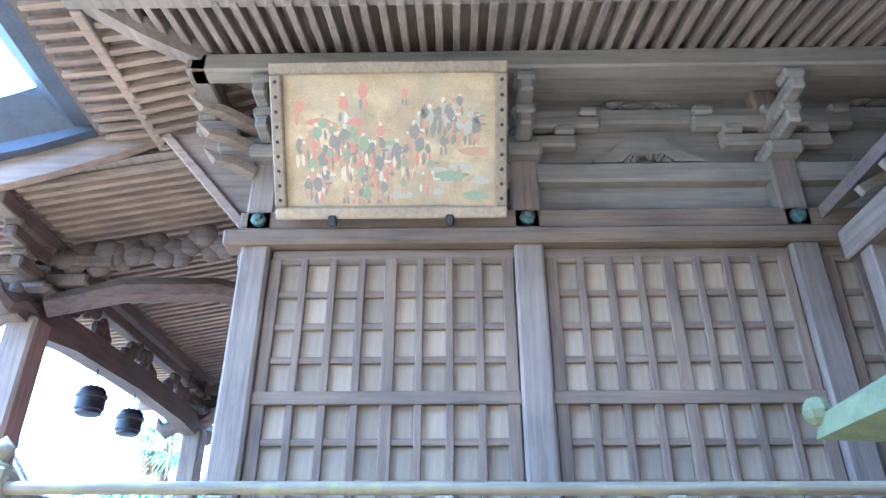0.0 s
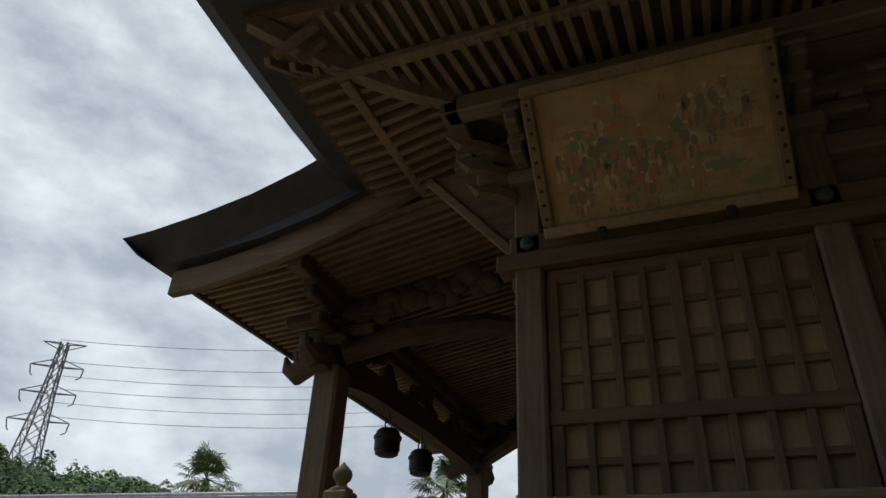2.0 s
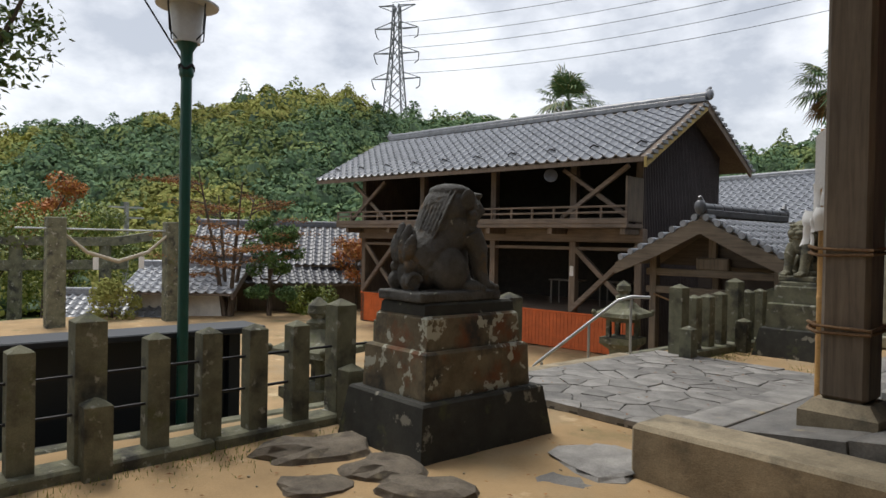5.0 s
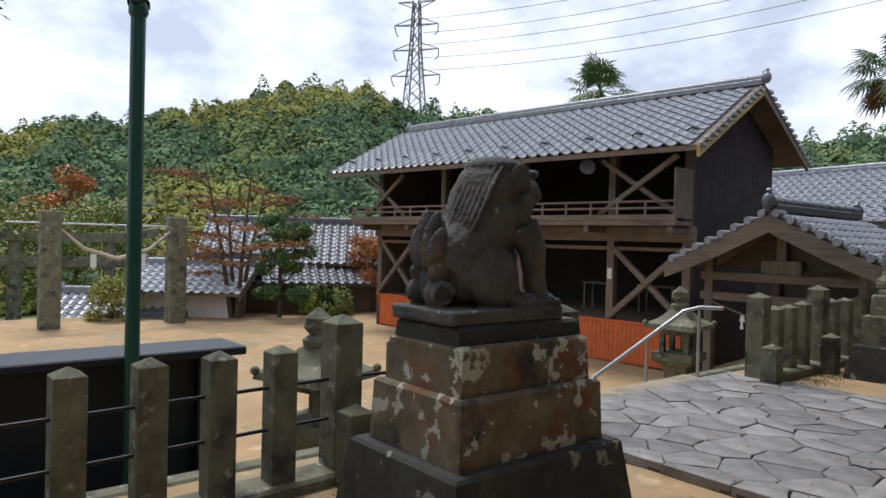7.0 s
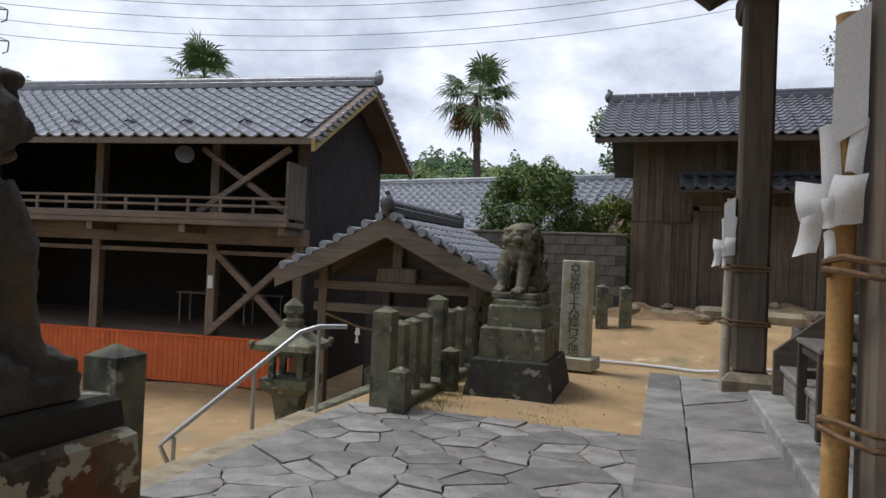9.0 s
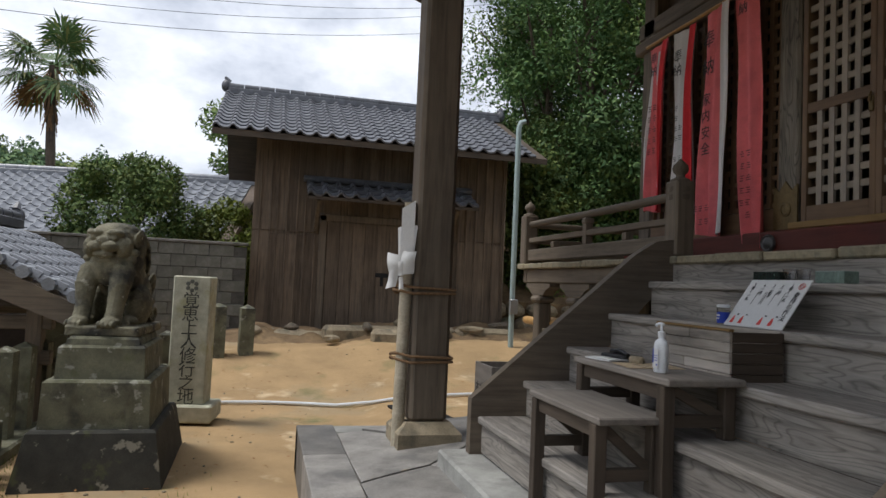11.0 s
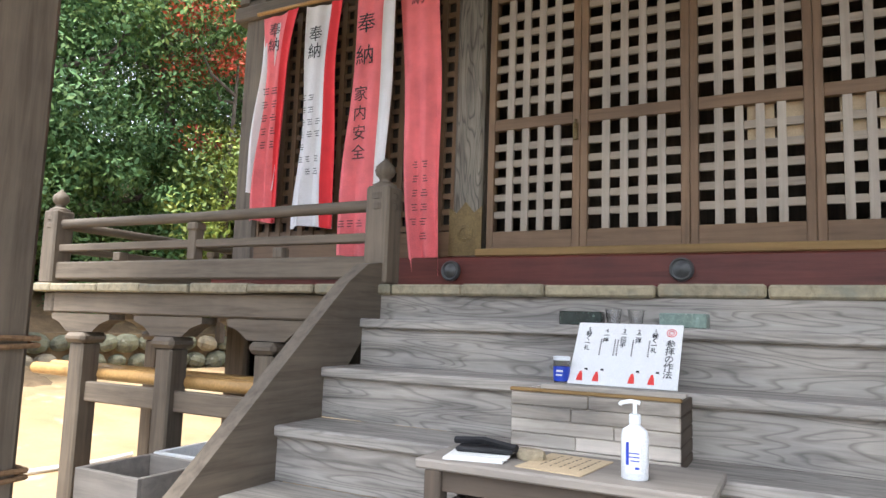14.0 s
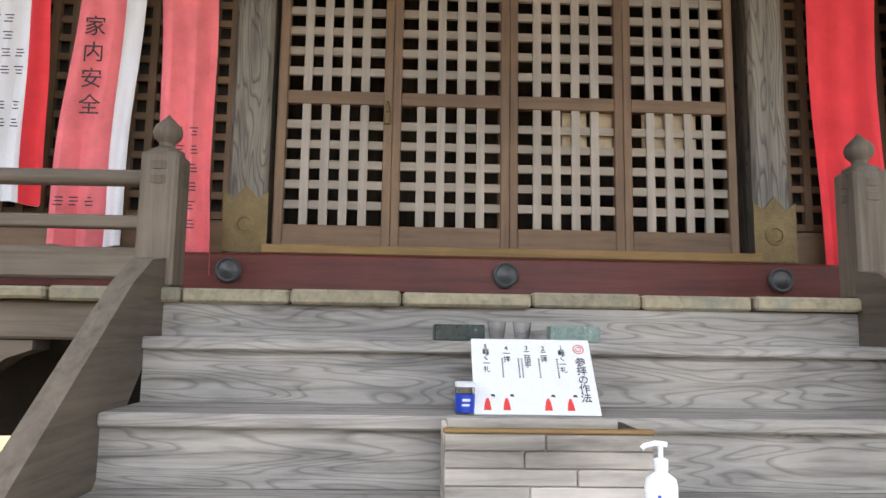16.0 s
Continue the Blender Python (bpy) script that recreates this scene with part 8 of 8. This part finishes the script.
# ---- things on the steps ----
def bench(name, label, x0, x1, y0, y1, top, front_foot, back_foot, category):
    t = thing(name, label, category, ((x0 + x1) / 2, (y0 + y1) / 2, front_foot))
    wpart("top", Shape().box(x0, x1, y0, y1, top - 0.03, top, 0.006), wood_table, t)
    for y in (y0 + 0.06, y1 - 0.06):
        for x, f in ((x0 + 0.03, front_foot), (x1 - 0.05, back_foot)):
            wpart("leg", Shape().box(x - 0.027, x + 0.027, y - 0.027, y + 0.027, f, top - 0.031, 0.004), wood_dark[2], t)
        wpart("rail", Shape().box(x0 + 0.03, x1 - 0.05, y - 0.018, y + 0.018, back_foot + 0.05, back_foot + 0.10, 0.003), wood_dark[0], t)
        wpart("brace", Shape().beam((x0 + 0.04, y, top - 0.04), (x1 - 0.06, y, back_foot + 0.08), 0.03, 0.04, 0.003), wood_dark[0], t)
    wpart("apron", Shape().box(x0 + 0.02, x0 + 0.04, y0 + 0.05, y1 - 0.05, top - 0.09, top - 0.031), wood_dark[1], t)
    return t


bench("bench", "low grey wooden bench standing on the steps", -4.86, -4.53, 8.56, 9.28, 0.945, 0.416, 0.636, "bench")
bench("side_table", "small grey wooden table standing on the steps", -4.60, -4.24, 8.50, 9.34, 1.105, 0.636, 0.858, "table")
crate = thing("offering_box", "open offering box of whitewashed thin boards", "box", (-4.14, 8.91, 1.07))
BX0, BX1, BY0, BY1, BZ0, BZ1 = -4.21, -3.95, 8.63, 9.18, 1.065, 1.29
wr = random.Random(31)
for k in range(5):
    z0, z1 = BZ0 + 0.045 * k, BZ0 + 0.045 * (k + 1) - 0.002
    cut = BY0 + (BY1 - BY0) * wr.uniform(0.25, 0.75)
    for a, b in ((BY0, cut - 0.001), (cut + 0.001, BY1)):
        wpart("board", Shape().box(BX0 - wr.uniform(0.012, 0.018), BX0, a, b, z0, z1, 0.003), wood_crate, crate)
    wpart("board", Shape().box(BX0, BX1, BY0, BY0 + 0.015, z0, z1, 0.003), wood_dark[0], crate)
    wpart("board", Shape().box(BX0, BX1, BY1 - 0.015, BY1, z0, z1, 0.003), wood_crate, crate)
wpart("back", Shape().box(BX1 - 0.015, BX1, BY0 + 0.016, BY1 - 0.016, BZ0, BZ1 + 0.005, 0.003), wood_crate, crate)
wpart("bottom", Shape().box(BX0, BX1 - 0.016, BY0 + 0.016, BY1 - 0.016, BZ0, BZ0 + 0.1), wood_crate, crate)
wpart("rim", Shape().box(BX0 - 0.02, BX0 + 0.005, BY0 - 0.004, BY1 + 0.004, BZ1, BZ1 + 0.012, 0.003), wood_sill, crate)

# sign with the manners of worship
SIGN = Matrix.Translation((-3.92, 8.88, 1.302)) @ FACE @ pose(0, 0, 0, -36, 0, 0)
sign = tagged(new("instruction_sign"), "white sign board with handwritten worship instructions", "sign")
sign.matrix_basis = SIGN
part("board", Shape().box(-0.197, 0.197, 0.0, 0.282, -0.006, 0.0, 0.001), paper, sign)
def sign_text(text, size, x, y, mat=None):
    lettering("writing", text, size, mat or ink, sign, pose(x, y, 0.0012), "handwritten characters", spacing=0.92)


sign_text("参拝の作法", 0.036, 0.158, 0.125)
for txt, x, y in (("1軽く一礼", 0.100, 0.205), ("2二拝", 0.040, 0.222), ("3二拍手", -0.015, 0.212), ("4一拝", -0.082, 0.222), ("5軽く一礼", -0.150, 0.205)):
    sign_text(txt, 0.024, x, y)
for rr_ in (0.017, 0.009):
    part("ring_mark", Shape().tube([(0.158 + rr_ * math.cos(a), 0.243 + rr_ * math.sin(a), 0.0015) for a in [k * math.pi / 10 for k in range(21)]], 0.0014, 5), red_paint, sign)
for i, x in enumerate((-0.155, -0.095, 0.035, 0.105)):
    part("red_figure_shape", Shape().prism([(x - 0.012, 0.015), (x + 0.012, 0.015), (x + 0.009, 0.04), (x + 0.004, 0.058), (x - 0.003, 0.055), (x - 0.009, 0.035)], 2, 0.0003, 0.0015), red_paint, sign)
    part("dark_cap_shape", Shape().prism([(x + 0.012, 0.064), (x + 0.026, 0.062), (x + 0.024, 0.070), (x + 0.014, 0.071)], 2, 0.0003, 0.0015), ink, sign)
sm = Shape()
for x in (0.082, 0.022, -0.034, -0.045, -0.098):
    for k in range(9):
        sm.box(x - 0.0025, x + 0.0025, 0.20 - k * 0.0085, 0.205 - k * 0.0085, 0.0003, 0.0012)
part("small_writing", sm, hues["black"], sign, "small lines of writing, too fine to read")

for y, m, lab in ((9.11, surface("black_granite", (0.012, 0.02, 0.016), 0.25, 30, 0.5, spots=[((0.10, 0.16, 0.13), 90.0, 0.62, 0.68)]), "polished black-green granite block on the top step"), (8.70, surface("green_granite", (0.16, 0.22, 0.19), 0.3, 30, 0.3, spots=[((0.30, 0.36, 0.32), 90.0, 0.6, 0.68)]), "pale green granite block on the top step")):
    solid("granite_block", Shape().box(-0.04, 0.04, -0.088, 0.088, 0, 0.056, 0.003), m, lab, "stone block", (-3.61, y, 1.521), 4 if y > 9 else -3, "granite blocks")
for y in (8.975, 8.885):
    solid("drinking_glass", Shape().lathe([(0.024, 0.0), (0.034, 0.068), (0.0315, 0.068), (0.022, 0.008), (0.0, 0.008)], n=18), glass, "small clear drinking glass on the top step", "glass", (-3.62, y, 1.521), 0, "drinking glasses", smooth=True)
cup = thing("sake_cup", "small glass sake cup with a blue label", "cup", (-3.90, 9.105, 1.299))
part("glass", Shape().lathe([(0.029, 0.0), (0.031, 0.085), (0.029, 0.085), (0.027, 0.006), (0.0, 0.006)], n=18), glass, cup, smooth=True)
part("label", Shape().lathe([(0.0302, 0.008), (0.0316, 0.062), (0.0312, 0.062), (0.0298, 0.008)], n=18), blue_print, cup, "blue printed label", True)
part("label_mark", Shape().box(-0.033, -0.0315, -0.012, 0.012, 0.028, 0.034).box(-0.033, -0.0315, -0.014, 0.010, 0.042, 0.05), paper, cup, "white printed marks")
part("lid", Shape().lathe([(0.032, 0.085), (0.033, 0.097), (0.028, 0.1), (0.0, 0.1)], n=18), white_plastic, cup, smooth=True)
bottle = thing("sanitizer_bottle", "white plastic pump bottle of hand sanitizer", "bottle", (-4.50, 8.71, 1.106))
part("body", Shape().lathe([(0.034, 0), (0.037, 0.004), (0.037, 0.115), (0.033, 0.13), (0.016, 0.142), (0.014, 0.15)], n=20, squash=(0.72, 1.0)), white_plastic, bottle, smooth=True)
part("collar", Shape().lathe([(0.016, 0.148), (0.016, 0.17), (0.012, 0.173)], n=16), white_plastic, bottle, smooth=True)
part("pump", Shape().tube([(0, 0, 0.17), (0, 0, 0.20)], 0.006, 10).tube([(0.0, -0.014, 0.203), (0, 0.012, 0.206), (-0.0, 0.036, 0.200), (0, 0.042, 0.194)], 0.006, 8), white_plastic, bottle, smooth=True)
part("label", Shape().box(-0.0285, -0.0275, -0.022, 0.018, 0.02, 0.10), paper, bottle)
part("label_print", Shape().box(-0.0292, -0.0286, -0.018, -0.006, 0.03, 0.036).box(-0.0292, -0.0286, -0.018, 0.006, 0.05, 0.053).box(-0.0292, -0.0286, -0.018, 0.010, 0.06, 0.063).box(-0.0292, -0.0286, -0.018, 0.012, 0.07, 0.073).box(-0.0292, -0.0286, 0.010, 0.018, 0.04, 0.1), blue_print, bottle)
solid("card_sheet", Shape().box(-0.13, 0.13, -0.10, 0.10, 0, 0.003), card, "sheet of brown card with faint writing", "card", (-4.43, 8.925, 1.106), -6)
mark = bpy.data.objects["card_sheet"]
sm = Shape()
for i in range(5):
    for k in range(6):
        sm.box(0.09 - k * 0.03, 0.10 - k * 0.03 + 0.006, -0.07 + i * 0.03, -0.066 + i * 0.03, 0.003, 0.0036)
part("small_writing", sm, hues["black"], mark, "faint writing, too fine to read")
solid("paper_sheet", Shape().box(-0.10, 0.10, -0.09, 0.09, 0, 0.006).box(-0.08, 0.08, -0.10, 0.07, 0.0065, 0.010), paper, "small pile of folded papers on the table", "papers", (-4.46, 9.19, 1.106), 12)
solid("dark_cloth", Shape().box(-0.06, 0.06, -0.10, 0.08, 0, 0.016, 0.006).tube([(-0.05, -0.11, 0.02), (0.0, 0.0, 0.03), (0.03, 0.1, 0.02)], 0.012, 6), metal_black, "folded dark cloth lying on the papers", "cloth", (-4.42, 9.19, 1.117), 12)
rock("paperweight_stone", "rounded tan paperweight stone", (-4.42, 9.04, 1.122), 0.035, 0.048, 0.03, stone_tan, 9)
# box for old charms beside the steps
old = thing("charm_box", "grey open wooden box for old charms", "box", (-4.46, 10.66, 0.245))
for a in ((-4.64, -4.62, 10.48, 10.84), (-4.30, -4.28, 10.48, 10.84)):
    wpart("side", Shape().box(a[0], a[1], a[2], a[3], 0.25, 0.90, 0.003), wood_table, old)
for a in ((-4.62, -4.30, 10.48, 10.50), (-4.62, -4.30, 10.82, 10.84)):
    wpart("side", Shape().box(a[0], a[1], a[2], a[3], 0.25, 0.90, 0.003), wood_table, old)
wpart("base", Shape().box(-4.66, -4.26, 10.46, 10.86, 0.235, 0.30, 0.004), wood_dark[1], old)
lettering("writing", "古札入", 0.095, ink, old, old.matrix_basis.inverted() @ facing_west(-4.6415, 10.67, 0.72), "painted characters", False)
solid("foam_box", Shape().box(-0.2, 0.2, -0.19, 0.19, 0, 0.03, 0.004).box(-0.2, -0.175, -0.19, 0.19, 0.03, 0.62, 0.004).box(0.175, 0.2, -0.19, 0.19, 0.03, 0.62, 0.004).box(-0.175, 0.175, -0.19, -0.165, 0.03, 0.62, 0.004).box(-0.175, 0.175, 0.165, 0.19, 0.03, 0.62, 0.004), plain("white_foam", (0.72, 0.72, 0.70), 0.8), "open white foam box under the verandah", "box", (-3.9, 10.85, 0.24), 3)
for i, (y, z, dx) in enumerate(((12.0, 1.09, 0.0), (11.95, 1.10, 0.14), (12.0, 1.09, 0.26))):
    solid("bamboo_pole", Shape().tube([(-3.30 + dx, 11.1 + 0.15 * i, z), (-3.28 + dx, 13.3, z)], 0.042, 10), bamboo, "cut bamboo pole stored under the verandah", "bamboo pole", group="stored bamboo poles", smooth=True)

# pebbles, fallen leaves and grass tufts on the sand
sc = Shape()
lr = random.Random(77)
for i in range(420):
    x, y = lr.uniform(-8.4, -4.2), lr.uniform(1.5, 18.0)
    if -8.5 < x < -5.5 and 6.5 < y < 10.3 or x > -5.9 and 5.6 < y < 11.9:
        continue
    s = lr.uniform(0.004, 0.014)
    sc.ball((x, y, ground_height(x, y) + s * 0.3), (s * lr.uniform(0.8, 1.6), s, s * 0.7), 6, 4)
solid("pebbles", sc, stone_tan, "scattered small pebbles on the sand", "pebbles", kind="stuff")
lv = Shape()
for i in range(900):
    x, y = lr.uniform(-8.4, -3.0), lr.uniform(1.5, 18.0)
    if x > -5.9 and 5.6 < y < 11.9:
        continue
    z = ground_height(x, y) + 0.01 if not (-8.5 < x < -5.8 and 6.6 < y < 10.15) else -0.005
    a, s = lr.uniform(0, 6.28), lr.uniform(0.012, 0.03)
    lv.add([(x - s * math.cos(a), y - s * math.sin(a), z), (x + s * 0.4 * math.sin(a), y - s * 0.4 * math.cos(a), z + 0.006), (x + s * math.cos(a), y + s * math.sin(a), z + 0.003), (x - s * 0.4 * math.sin(a), y + s * 0.4 * math.cos(a), z + 0.005)], [(0, 1, 2, 3)])
solid("fallen_leaves", lv, leaf_rust, "scattered dry fallen leaves", "leaves", kind="stuff")
gr = Shape()
for cx, cy, n in ((-8.0, 3.6, 500), (-7.9, 10.9, 700), (-7.9, 12.6, 500), (-7.75, 4.5, 250), (-7.8, 2.2, 400), (-6.7, 10.5, 250)):
    for i in range(n):
        x, y = cx + lr.gauss(0, 0.16), cy + lr.gauss(0, 0.45)
        z, a, h = ground_height(x, y), lr.uniform(0, 6.28), lr.uniform(0.01, 0.05)
        gr.add([(x, y, z), (x + 0.006 * math.cos(a), y + 0.006 * math.sin(a), z), (x + 0.015 * math.sin(a), y + 0.015 * math.cos(a), z + h)], [(0, 1, 2)])
solid("grass_tufts", gr, leaf_bright, "thin moss and grass along the fence foot", "grass", kind="stuff")
